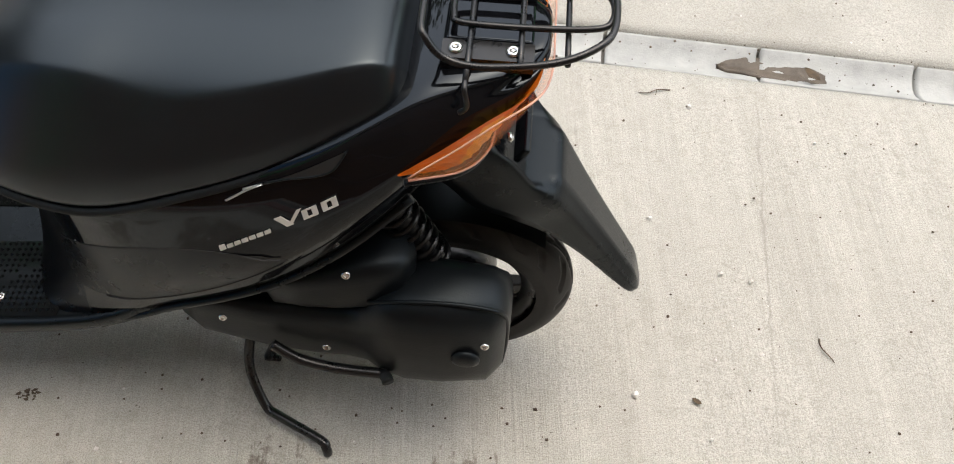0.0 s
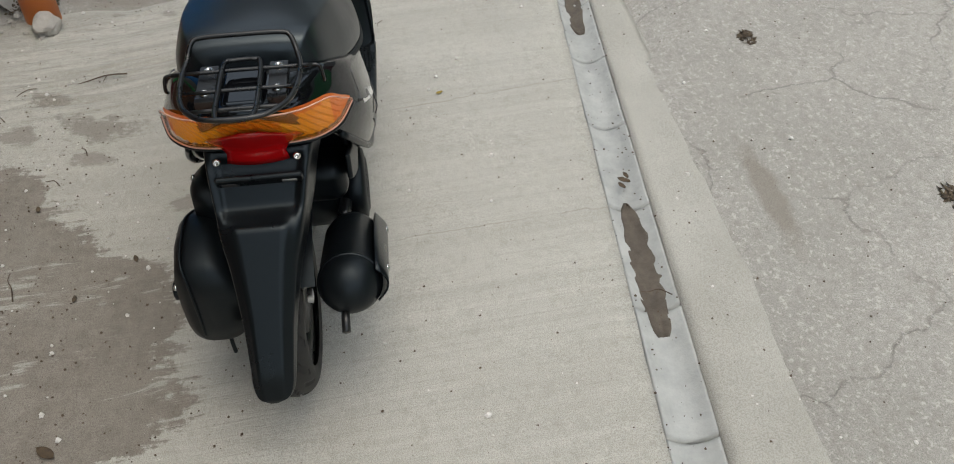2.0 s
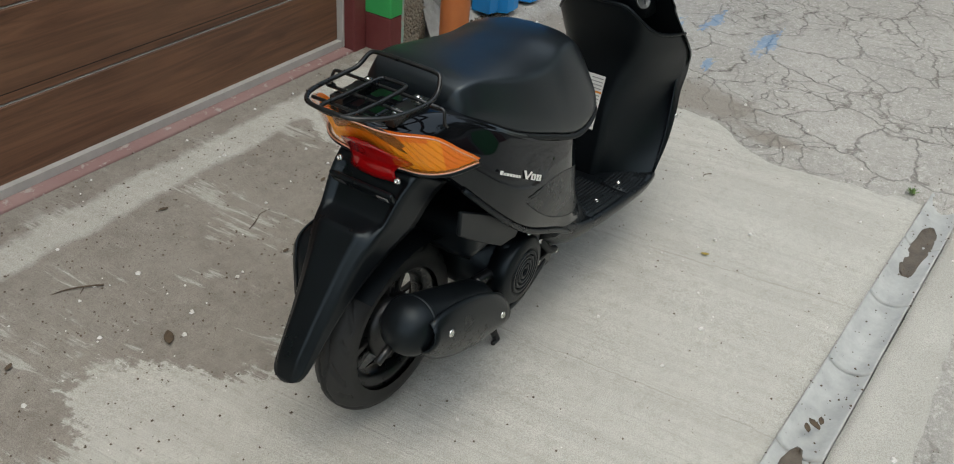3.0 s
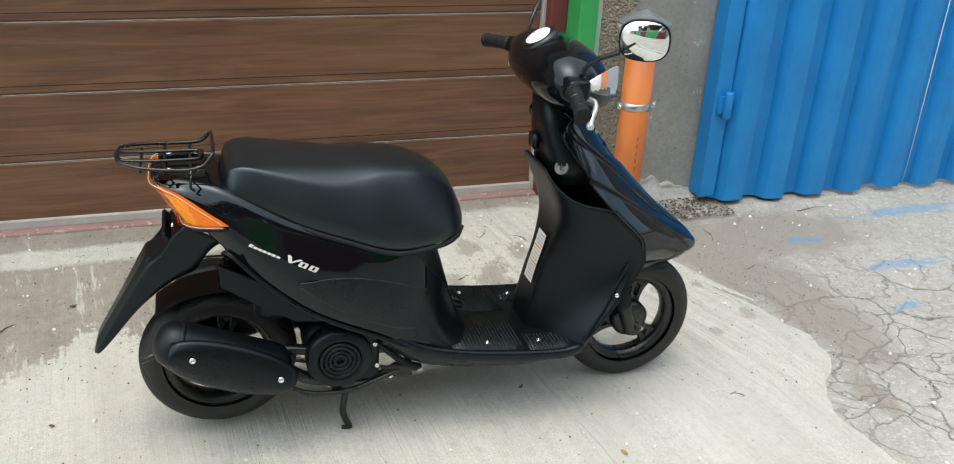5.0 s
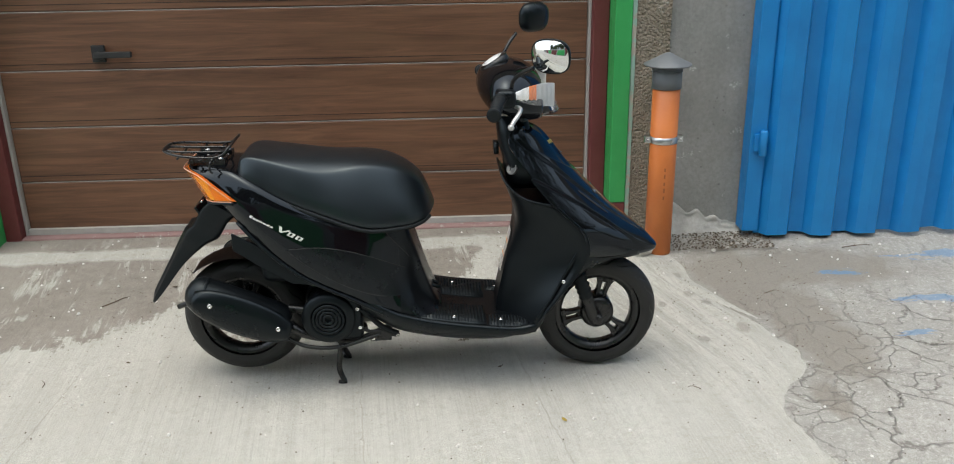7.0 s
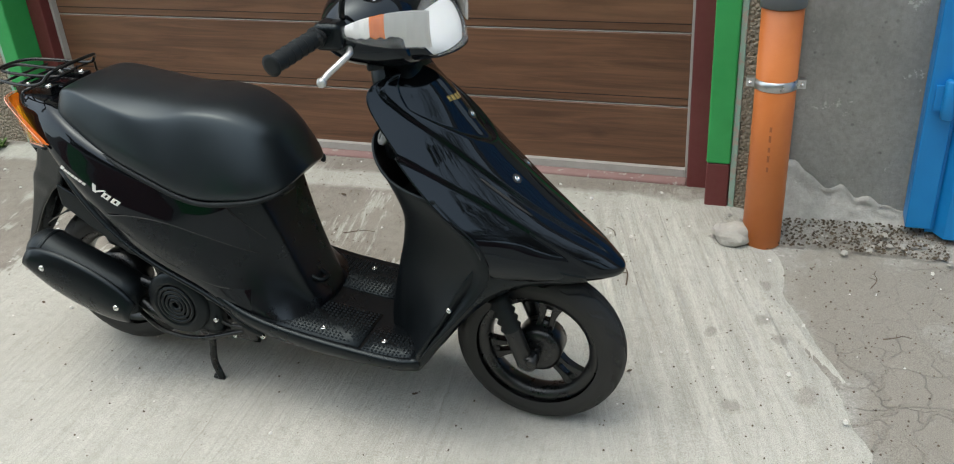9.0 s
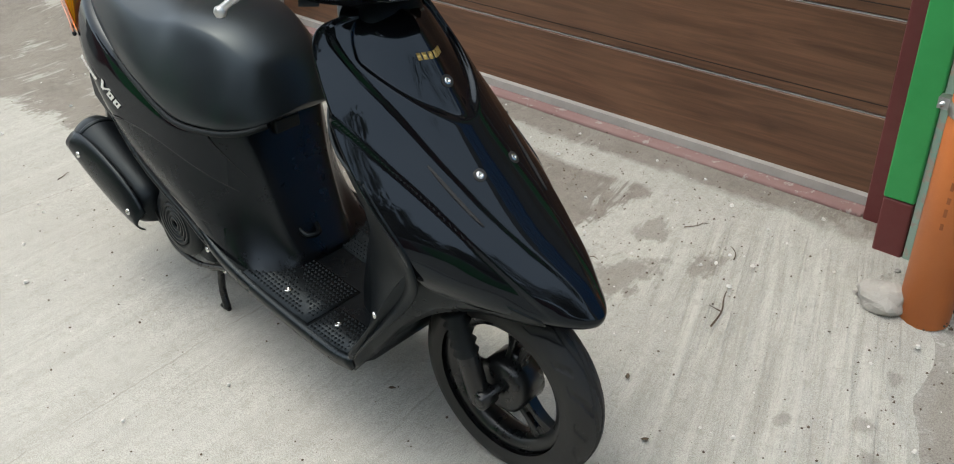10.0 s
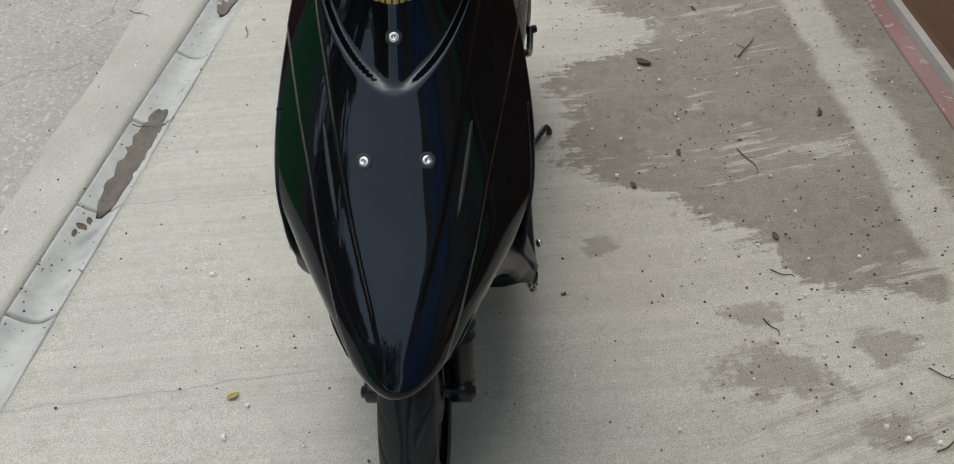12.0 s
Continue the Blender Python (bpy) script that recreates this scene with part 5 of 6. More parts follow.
def build_head():
    # handlebar cowl
    tab = {"t": [(0.785, 0.96), (0.80, 0.985), (0.83, 1.004), (0.87, 1.015), (0.92, 1.008), (0.95, 0.992), (0.965, 0.978), (0.975, 0.965)],
           "b": [(0.785, 0.93), (0.80, 0.90), (0.83, 0.872), (0.87, 0.855), (0.92, 0.846), (0.96, 0.846), (1.005, 0.855)],
           "w": [(0.785, 0.06), (0.80, 0.12), (0.82, 0.178), (0.845, 0.2), (0.87, 0.206), (0.92, 0.19), (0.96, 0.16), (0.975, 0.144)]}
    rings = []
    for x in span(0.785, 0.975, 18):
        t, b, w = (curve_at(tab[k], x) for k in "tbw")
        h = t - b
        rings.append(half_ring(x, [(0, t), (w * 0.45, t - h * 0.02), (w * 0.75, t - h * 0.14), (w * 0.94, t - h * 0.36), (w, t - h * 0.55), (w * 0.93, t - h * 0.78), (w * 0.7, b + h * 0.04), (0, b)]))
    hd = part("handlebar_cowl", loft(rings), M_GLOSS, scooter, "glossy black handlebar cowl")
    sub = hd.modifiers.new("round", "SUBSURF")
    sub.levels = sub.render_levels = 1
    # headlamp and clear winker lenses
    rows = []
    for z in span(0.868, 0.972, 12):
        row = []
        u = (z - 0.868) / 0.104
        half = curve_at([(0, 0.078), (0.12, 0.094), (0.4, 0.106), (0.75, 0.104), (1.0, 0.094)], u)
        for v in span(-1, 1, 21):
            row.append((1.045 - 0.076 * u - 0.014 * (1 - u) ** 3 - 0.026 * abs(v) ** 2.4, half * v, z))
        rows.append(row)
    hl = skin("headlamp", rows, (0.9, 0, 0.92), M_CLEAR, hd, "clear headlamp lens", 0.003)
    hl.visible_shadow = False
    for sg in (-1, 1):
        side = []
        for p in (r[0] if sg < 0 else r[-1] for r in rows):
            side.append([(p[0] + (0.945 - p[0]) * s, p[1] + sg * (0.002 + 0.034 * s ** 0.8 * min(1, (0.985 - p[2]) / 0.06)), p[2] - 0.004 * s) for s in span(0, 1, 6)])
        skin("lamp_side", side, (0.93, 0, 0.9), M_GLOSS, hd, "black side of the headlamp", 0.002)
    chin = [[Vector(p) + Vector((-0.075 * s, 0, -0.003 - 0.012 * s)) for p in rows[0]] for s in span(0, 1, 5)]
    skin("lamp_chin", chin, (0.95, 0, 1.0), M_GLOSS, hd, "black lip under the headlamp", 0.003)
    part("reflector", grid([[(p[0] - 0.010 - 0.006 * math.cos(p[1] * 22), p[1] * 0.97, p[2] + 0.001) for p in r] for r in rows]), M_REFL, hl, "silvery lamp reflector")
    WINK = [(0.872, 0.206), (0.90, 0.2), (0.94, 0.176), (0.97, 0.146), (0.99, 0.122), (1.006, 0.105)]
    for sg in (-1, 1):
        rows = []
        for u in span(0, 1, 19):
            x = 0.872 + 0.134 * u
            yw = curve_at(WINK, x)
            hi = 0.944 + 0.021 * math.sin(math.pi * min(1, u * 0.9)) ** 0.7 + 0.004 * u
            lo = 0.942 - 0.052 * u ** 0.75
            rows.append([(x, sg * (yw + 0.005 * math.sin(math.pi * s)), lo + (hi - lo) * s) for s in span(0, 1, 9)])
        wk = part("winker_lens", grid(rows), M_CLEAR, hd, "clear ribbed front indicator lens")
        shell(wk, 0.002)
        wk.visible_shadow = False
        facets = [[(p[0], p[1] - sg * (0.008 + 0.0018 * (i % 2)), p[2]) for k, p in enumerate(r)] for i, r in enumerate(rows)]
        rf = part("winker_reflector", grid(facets), [M_WINK, M_BULB, M_REFL], wk, "faceted silver reflector with an orange bulb", smooth=False)
        for f in rf.data.polygons:
            u = (f.center.x - 0.872) / 0.134
            f.material_index = 1 if 0.40 < u < 0.54 and f.center.z > 0.922 else (2 if u < 0.4 else 0)
        # bar, grip, lever, mirror
        bar = part("handlebar", tube([(0.875, sg * 0.10, 0.935), (0.855, sg * 0.2, 0.94), (0.825, sg * 0.27, 0.935)], 0.013, 12), M_FRAME, hd)
        rings = []
        a, b = Vector((0.841, sg * 0.222, 0.939)), Vector((0.815, sg * 0.338, 0.922))
        gr = part("grip", tube([a + (b - a) * u for u in span(0, 1, 12)], 0.0165, 14, steps=1), M_BELT, bar, "black rubber handgrip")
        for u in (0.0, 0.97):
            d = (b - a).normalized()
            q = d.to_track_quat("Z", "Y").to_matrix().to_4x4()
            part("flange", lathe([(0.012, 0), (0.0195, 0.001), (0.0195, 0.005), (0.012, 0.006)], 18, Matrix.Translation(a + (b - a) * u) @ q), M_BELT, gr)
        for k in range(5):
            part("rib", lathe([(0.016, 0), (0.0178, 0.002), (0.016, 0.004)], 16, Matrix.Translation(a + (b - a) * (0.2 + 0.14 * k)) @ (b - a).to_track_quat("Z", "Y").to_matrix().to_4x4()), M_BELT, gr)
        sw = part("switch_box", box((0.83, min(sg * 0.16, sg * 0.222), 0.912), (0.885, max(sg * 0.16, sg * 0.222), 0.962)), M_SATIN, bar, "black switch housing")
        soften(sw, 0.012, 3)
        lv = part("brake_lever", tube([(0.885, sg * 0.192, 0.913), (0.897, sg * 0.215, 0.91), (0.89, sg * 0.238, 0.9), (0.875, sg * 0.257, 0.886), (0.868, sg * 0.268, 0.877)], 0.0062, 10), M_SILVER, bar, "silver brake lever")
        part("lever_ball", lathe([(0.002, -0.009), (0.007, -0.007), (0.0095, 0), (0.007, 0.007), (0.002, 0.009)], 14, pose(0.866, sg * 0.271, 0.873)), M_SILVER, lv)
        part("brake_cable", tube([(0.89, sg * 0.18, 0.915), (0.915, sg * 0.15, 0.895), (0.91, sg * 0.11, 0.875), (0.9, sg * 0.06, 0.84)], 0.0035, 8), M_BELT, bar, "black brake cable")
        stem = part("mirror_stem", tube([(0.875, sg * 0.185, 0.965), (0.88, sg * 0.188, 0.995), (0.90, sg * 0.205, 1.03), (0.925, sg * 0.235, 1.055)] if sg > 0 else [(0.875, sg * 0.185, 0.965), (0.88, sg * 0.19, 0.985), (0.90, sg * 0.215, 1.01), (0.93, sg * 0.245, 1.03)], 0.0055, 10), M_FRAME, hd, "black mirror stem")
        zc = 1.10 if sg > 0 else 1.063
        xc = 0.985 if sg > 0 else 0.972
        q = Vector((-0.5, sg * 0.85, 0.05 - 0.22 * (sg < 0))).to_track_quat("Z", "Y").to_matrix().to_4x4()
        m = Matrix.Translation((xc, sg * 0.275, zc)) @ q

        def oval(s, d, w=0.056, h=0.048):
            return [m @ Vector((s * w * math.copysign(abs(math.cos(t)) ** 0.75, math.cos(t)), s * h * math.copysign(abs(math.sin(t)) ** 0.75, math.sin(t)), d)) for t in span(0, 2 * math.pi, 41)[:-1]]
        sh = part("mirror_shell", loft([oval(0.35, -0.03), oval(0.7, -0.024), oval(0.93, -0.012), oval(1.0, 0.0), oval(0.99, 0.004), oval(0.93, 0.004)]), M_SATIN, stem, "black mirror housing")
        part("mirror_glass", loft([oval(0.93, 0.0042), oval(0.92, 0.0055)]), M_MIRROR, sh, "mirror glass")
    plug = part("cable_plug", tube([(0.905, -0.165, 0.868), (0.915, -0.15, 0.866), (0.92, -0.14, 0.865)], 0.0065, 10, steps=2), M_BELT, hd, "black brake switch plug")
    part("plug_lead", tube([(0.92, -0.14, 0.865), (0.935, -0.1, 0.862), (0.94, -0.05, 0.86)], 0.0025, 8), M_BELT, plug)
    # speedometer
    dial = part("speedometer", lathe([(0.046, -0.012), (0.046, 0.006), (0.036, 0.011)], 32, pose(0.838, 0.0, 1.004, 0, -32)), M_FRAME, hd, "round speedometer")
    part("dial_face", lathe([(0.033, 0.0105), (0.032, 0.0112)], 32, pose(0.838, 0.0, 1.004, 0, -32)), M_DIAL, dial, "white dial face")
    for k in range(7):
        a = radians(-120 + 40 * k)
        part("dial_mark", box((-0.001, 0.022, 0.0114), (0.001, 0.029, 0.0119)), M_PRINT, dial, smooth=False).matrix_basis = pose(0.838, 0.0, 1.004, 0, -32) @ Matrix.Rotation(a, 4, "Z")
    # steering column cover, ignition lock
    rings = []
    for z, x0, x1, w in ((0.66, 0.87, 0.99, 0.105), (0.72, 0.862, 0.98, 0.10), (0.76, 0.85, 0.96, 0.085), (0.80, 0.845, 0.95, 0.07), (0.86, 0.84, 0.93, 0.06)):
        rings.append([((x0 + x1) / 2 + (x1 - x0) / 2 * math.copysign(abs(math.cos(t)) ** 0.6, math.cos(t)), w * math.copysign(abs(math.sin(t)) ** 0.6, math.sin(t)), z) for t in span(0, 2 * math.pi, 33)[:-1]])
    col = part("column_cover", loft(rings), M_MATTE, scooter, "black steering column cover")
    lk = part("ignition_lock", lathe([(0.018, 0), (0.018, 0.005), (0.015, 0.006), (0.013, 0.003), (0.006, 0.003)], 24, pose(0.885, -0.092, 0.703, 60, 0, -40)), M_HUB, col, "dull metal ignition lock")
    part("key_slot", box((-0.002, -0.008, 0.0096), (0.002, 0.008, 0.0102)), M_BLACK_AND_SHADE, lk, smooth=False).matrix_basis = pose(0.885, -0.092, 0.703, 60, 0, -40)
    part("bag_hook", box((0.835, -0.02, 0.73), (0.85, 0.02, 0.765)), M_MATTE, col)
    return hd


build_head()


def build_tail():
    # wrap-round amber lens with red brake lamp in its middle
    def lens_row(inset, lo_add=0.0):
        rows = []
        plan_x = [(0, -0.092), (0.35, -0.088), (0.6, -0.068), (0.8, -0.018), (1.0, 0.068)]
        plan_y = [(0, 0.0), (0.35, 0.068), (0.6, 0.108), (0.8, 0.137), (1.0, 0.158)]
        for s in span(0, 1, 9):
            row = []
            for v in span(-1, 1, 49):
                a = abs(v)
                lo = curve_at([(0, 0.634), (0.5, 0.638), (0.8, 0.642), (1.0, 0.645)], a) + lo_add
                hi = curve_at([(0, 0.731), (0.3, 0.732), (0.5, 0.733), (0.62, 0.731), (0.75, 0.718), (0.9, 0.676), (1.0, 0.65)], a)
                z = lo + (hi - lo) * s
                lean = curve_at([(0, 0.62), (0.6, 0.5), (1.0, 0.0)], a)
                x = curve_at(plan_x, a) + lean * (0.748 - z) + inset
                row.append((x, math.copysign(curve_at(plan_y, a) - inset * 0.5 * a, v), z))
            rows.append(row)
        return rows
    tl = part("tail_lamp", grid(lens_row(0.0)), M_AMBER, scooter, "wrap-round amber and red tail lamp")
    shell(tl, 0.003, 0)
    tl.visible_shadow = False
    back = [r for r in lens_row(0.009, 0.002)]
    for i, r in enumerate(back):
        for j, pt in enumerate(r):
            r[j] = (pt[0] + (0.003 if i < len(back) - 2 else 0) * ((i + j) % 2), pt[1], pt[2])
    rf = part("lamp_reflector", grid(back), [M_AMBER_HOT, M_AMBERDK], tl, "orange faceted reflector with painted hot spots", smooth=False)
    # Two patches are painted brighter as hot spots; the rest stays deeper orange.
    for f in rf.data.polygons:
        c = f.center
        f.material_index = 0 if 0.045 < abs(c.y) < 0.125 and c.z < 0.712 else 1
    part("lamp_base", tube([p + Vector((0.004, 0, -0.004)) for p in map(Vector, lens_row(0.0)[0])], 0.0045, 8, steps=1), M_SATIN, tl, "black rim under the lens")
    outer = lens_row(0.0)
    part("lens_edge", tube([Vector(p) + Vector((-0.001, 0, 0)) for p in outer[-1]], 0.0012, 8, steps=1), M_PINK, tl, "pale clear edge of the lens")
    part("lens_edge", tube([Vector(p) + Vector((-0.001, 0, 0.001)) for p in outer[0]], 0.0014, 8, steps=1), M_PINK, tl)
    rows = []
    for s in span(0, 1, 9):
        z = 0.608 + 0.082 * s
        w = curve_at([(0, 0.05), (0.36, 0.05), (0.44, 0.078), (0.65, 0.068), (1.0, 0.015)], s)
        rows.append([(-0.092 + 0.62 * (0.748 - max(z, 0.64)) - 0.010 + 0.018 * (w * v / 0.07) ** 2, w * v, z) for v in span(-1, 1, 13)])
    rl = part("brake_lamp", grid(rows), M_RED, tl, "red brake lamp and reflector")
    shell(rl, 0.004, 0)
    # rear mudguard with plate holder
    rows = []
    for s in span(0, 1, 46):
        x = curve_at([(0, -0.012), (0.14, -0.045), (0.3, -0.078), (0.34, -0.088), (0.40, -0.108), (0.6, -0.16), (0.85, -0.226), (0.95, -0.250), (1, -0.257)], s)
        z = curve_at([(0, 0.628), (0.14, 0.60), (0.3, 0.548), (0.34, 0.537), (0.40, 0.515), (0.6, 0.428), (0.85, 0.318), (0.95, 0.278), (1, 0.266)], s)
        w = curve_at([(0, 0.088), (0.2, 0.078), (0.34, 0.07), (0.42, 0.064), (0.5, 0.055), (0.7, 0.041), (0.85, 0.035), (0.93, 0.031), (0.98, 0.02), (1, 0.006)], s)
        d = curve_at([(0, 0.10), (0.3, 0.098), (0.42, 0.074), (0.6, 0.042), (0.85, 0.02), (1, 0.005)], s)
        crest = 0.021 * step(0.34, 0.42, s) * (1 - step(0.9, 1.0, s))
        dish = 0.017 * step(0.05, 0.1, s) * (1 - step(0.30, 0.345, s))
        row = []
        for v in span(-1, 1, 29):
            a = abs(v)
            drop = 0 if a < 0.6 else ((a - 0.6) / 0.4) ** 1.1
            flat = 1 - step(0.36, 0.56, a)
            row.append((x + d * drop * 0.75 + dish * (1 - step(0.5, 0.54, a)) * 0.8, 0.023 * s + w * math.copysign(min(1, a / 0.6) ** 0.95, v) * (1 + 0.12 * drop), z + crest * flat - d * drop * 0.42 - dish * 0.4 * (1 - step(0.5, 0.54, a))))
        rows.append(row)
    fd = skin("rear_mudguard", rows, (0.1, 0, 0.3), M_SATIN, scooter, "satin black rear mudguard with bare plate holder")
    pl = part("plate_holder", box((-0.010, -0.07, -0.012), (0.0, 0.07, 0.016)), M_SATIN, fd)
    pl.matrix_basis = pose(-0.052, 0, 0.594, 0, -30)
    soften(pl, 0.004)
    for sg in (-1, 1):
        sl = part("slot_plate", box((-0.0118, sg * 0.048 - 0.012, -0.004), (-0.0098, sg * 0.048 + 0.012, 0.006)), M_STEEL if sg < 0 else M_BLACK_AND_SHADE, fd, "oval bolt slot")
        sl.matrix_basis = pose(-0.052, 0, 0.594, 0, -30)
        soften(sl, 0.004)
        screw(fd, (-0.042, sg * 0.064, 0.622), (-1, 0, 0.4), 0.006)
    # luggage rack
    rk = part("luggage_rack", tube([(0.035, -0.085, 0.766), (-0.005, -0.09, 0.761), (-0.08, -0.082, 0.766), (-0.125, -0.06, 0.772), (-0.143, -0.03, 0.774), (-0.143, 0.03, 0.774), (-0.125, 0.06, 0.772), (-0.08, 0.082, 0.766), (-0.005, 0.09, 0.761), (0.035, 0.085, 0.766),
                                     (0.055, 0.076, 0.785), (0.06, 0.06, 0.79), (0.06, 0.0, 0.791), (0.06, -0.06, 0.79), (0.055, -0.076, 0.785)], 0.0042, 8, closed=True, steps=5), M_FRAME, scooter, "black steel wire luggage rack")
    part("inner_loop", tube([(0.02, -0.028, 0.763), (-0.06, -0.03, 0.764), (-0.125, -0.028, 0.768), (-0.141, -0.014, 0.77), (-0.141, 0.014, 0.77), (-0.125, 0.028, 0.768), (-0.06, 0.03, 0.764), (0.02, 0.028, 0.763), (0.03, 0.015, 0.763), (0.03, -0.015, 0.763)], 0.0038, 8, closed=True, steps=5), M_FRAME, rk)
    for x, w in ((0.01, 0.108), (-0.045, 0.086), (-0.095, 0.075)):
        part("cross_bar", tube([(x, -w, 0.757), (x, 0, 0.758), (x, w, 0.757)], 0.0034, 8, steps=2), M_FRAME, rk)
    for sg in (-1, 1):
        part("hook", tube([(0.01, sg * 0.105, 0.757), (0.01, sg * 0.118, 0.754), (0.007, sg * 0.122, 0.734), (0.015, sg * 0.122, 0.724)], 0.003, 8), M_FRAME, rk)
        part("bracket", box((-0.06, sg * 0.054 - 0.014, 0.733), (0.04, sg * 0.054 + 0.014, 0.750)), M_FRAME, rk, smooth=False)
        for x in (0.025, -0.037):
            screw(rk, (x, sg * 0.054, 0.751), (0, 0, 1), 0.008, "bright bolt head")
    dk = part("rack_deck", box((-0.06, -0.033, 0.725), (0.04, 0.033, 0.744)), M_GLOSS, rk)
    soften(dk, 0.006)


build_tail()


def build_engine():
    # transmission case and air box on the left
    rings = []
    for x, z0, z1, y1 in ((-0.064, 0.255, 0.345, 0.145), (-0.056, 0.215, 0.385, 0.178), (-0.035, 0.192, 0.405, 0.198), (0.03, 0.185, 0.415, 0.206), (0.085, 0.188, 0.41, 0.206), (0.118, 0.195, 0.395, 0.198), (0.142, 0.204, 0.352, 0.182), (0.17, 0.206, 0.338, 0.176), (0.22, 0.202, 0.335, 0.174), (0.30, 0.212, 0.335, 0.17), (0.385, 0.232, 0.332, 0.162), (0.415, 0.256, 0.315, 0.145)):
        zc, h = (z0 + z1) / 2, (z1 - z0) / 2
        rings.append([(x, 0.135 + (y1 - 0.135) * math.copysign(abs(math.cos(t)) ** 0.5, math.cos(t)) if math.cos(t) > 0 else 0.135 + 0.055 * math.cos(t), zc + h * math.copysign(abs(math.sin(t)) ** 0.6, math.sin(t))) for t in span(0, 2 * math.pi, 33)[:-1]])
    cvt = part("transmission_case", loft(rings), M_ENGINE, scooter, "black drive belt and gear case")
    rings = []
    for x, z0, z1, y1 in ((0.07, 0.40, 0.44, 0.13), (0.085, 0.37, 0.458, 0.158), (0.12, 0.35, 0.464, 0.168), (0.17, 0.345, 0.448, 0.172), (0.22, 0.34, 0.425, 0.17), (0.265, 0.335, 0.405, 0.162), (0.285, 0.345, 0.385, 0.14)):
        zc, h = (z0 + z1) / 2, (z1 - z0) / 2
        rings.append([(x, 0.12 + (y1 - 0.12) * math.copysign(abs(math.cos(t)) ** 0.5, math.cos(t)), zc + h * math.copysign(abs(math.sin(t)) ** 0.5, math.sin(t))) for t in span(0, 2 * math.pi, 33)[:-1]])
    ab = part("air_box", loft(rings), M_ENGINE, scooter, "black plastic air filter box")
    screw(ab, (0.155, 0.165, 0.443), (0, 1, 0.5), 0.006)
    for x, z in ((0.345, 0.30), (0.2, 0.25), (-0.03, 0.34)):
        screw(cvt, (x, {0.345: 0.166, 0.2: 0.175}.get(x, 0.199), z), (0, 1, 0.2), 0.006)
    part("kick_lever", tube([(0.275, 0.186, 0.268), (0.25, 0.193, 0.252), (0.225, 0.197, 0.242), (0.18, 0.2, 0.234), (0.115, 0.203, 0.236)], 0.008, 10), M_FRAME, cvt, "black kick-start lever")
    part("case_seam", tube([(0.13, 0.17, 0.385), (0.08, 0.178, 0.408), (0.02, 0.178, 0.413), (-0.035, 0.176, 0.402), (-0.056, 0.168, 0.37), (-0.06, 0.165, 0.30), (-0.056, 0.165, 0.23)], 0.003, 8), M_ENGINE, cvt, "raised seam of the case")
    part("kick_pad", tube([(0.115, 0.2, 0.236), (0.108, 0.21, 0.236), (0.105, 0.216, 0.236)], 0.009, 10, steps=2), M_BELT, cvt)
    part("axle_cap", lathe([(0.02, 0.0), (0.02, 0.008), (0.012, 0.012)], 18, pose(-0.005, 0.2, 0.31, -90)), M_ENGINE, cvt)
    part("cooling_duct", tube([(0.30, 0.13, 0.29), (0.33, 0.12, 0.31), (0.38, 0.11, 0.33)], 0.022, 12), M_BELT, cvt, "black rubber cooling duct")
    part("oil_boss", lathe([(0.008, -0.02), (0.012, -0.015), (0.012, 0.01), (0.008, 0.014)], 12, pose(-0.01, 0.15, 0.195)), M_ENGINE, cvt)
    part("drain_hose", tube([(-0.02, 0.13, 0.215), (-0.03, 0.13, 0.18), (-0.032, 0.128, 0.15)], 0.004, 8), M_BELT, cvt)
    # shock absorber
    top, low = Vector((0.13, 0.085, 0.55)), Vector((0.03, 0.085, 0.33))
    sp = part("shock_absorber", tube([top, (top + low) / 2, low], 0.016, 12, steps=2), M_FRAME, scooter, "black coil spring shock absorber")
    coil = []
    d = (low - top).normalized()
    s1 = d.cross(Vector((0, 1, 0))).normalized()
    s2 = d.cross(s1)
    for i in range(9 * 16 + 1):
        a = 2 * math.pi * i / 16
        coil.append(top + (low - top) * (0.08 + 0.72 * i / 144) + 0.026 * (math.cos(a) * s1 + math.sin(a) * s2))
    part("coil", tube(coil, 0.0042, 6, steps=1), M_FRAME, sp)
    # crankcase, fan cover on the right
    eng = part("engine", lathe([(0.05, -0.12), (0.075, -0.11), (0.08, -0.02), (0.078, 0.075), (0.05, 0.085)], 32, pose(0.316, -0.02, 0.255, 90)), M_ENGINE, scooter, "black and bare alloy engine block")
    fan = part("fan_cover", lathe([(0.082, 0.10), (0.082, 0.14), (0.076, 0.147), (0.062, 0.149), (0.056, 0.152), (0.0525, 0.142), (0.03, 0.142)], 40, pose(0.316, 0, 0.258, 90)), M_ENGINE, eng, "round black cooling fan cover")
    for r in (0.047, 0.036, 0.025, 0.014):
        part("fan_ring", lathe([(r - 0.004, 0.142), (r - 0.004, 0.152), (r + 0.003, 0.152), (r + 0.003, 0.142)], 32, pose(0.316, 0, 0.258, 90), closed=True), M_ENGINE, fan)
    for k in range(4):
        b = part("fan_bar", box((-0.003, 0.008, 0.141), (0.003, 0.05, 0.150)), M_ENGINE, fan, smooth=False)
        b.matrix_basis = pose(0.316, 0, 0.258, 90) @ Matrix.Rotation(math.pi / 2 * k + 0.5, 4, "Z")
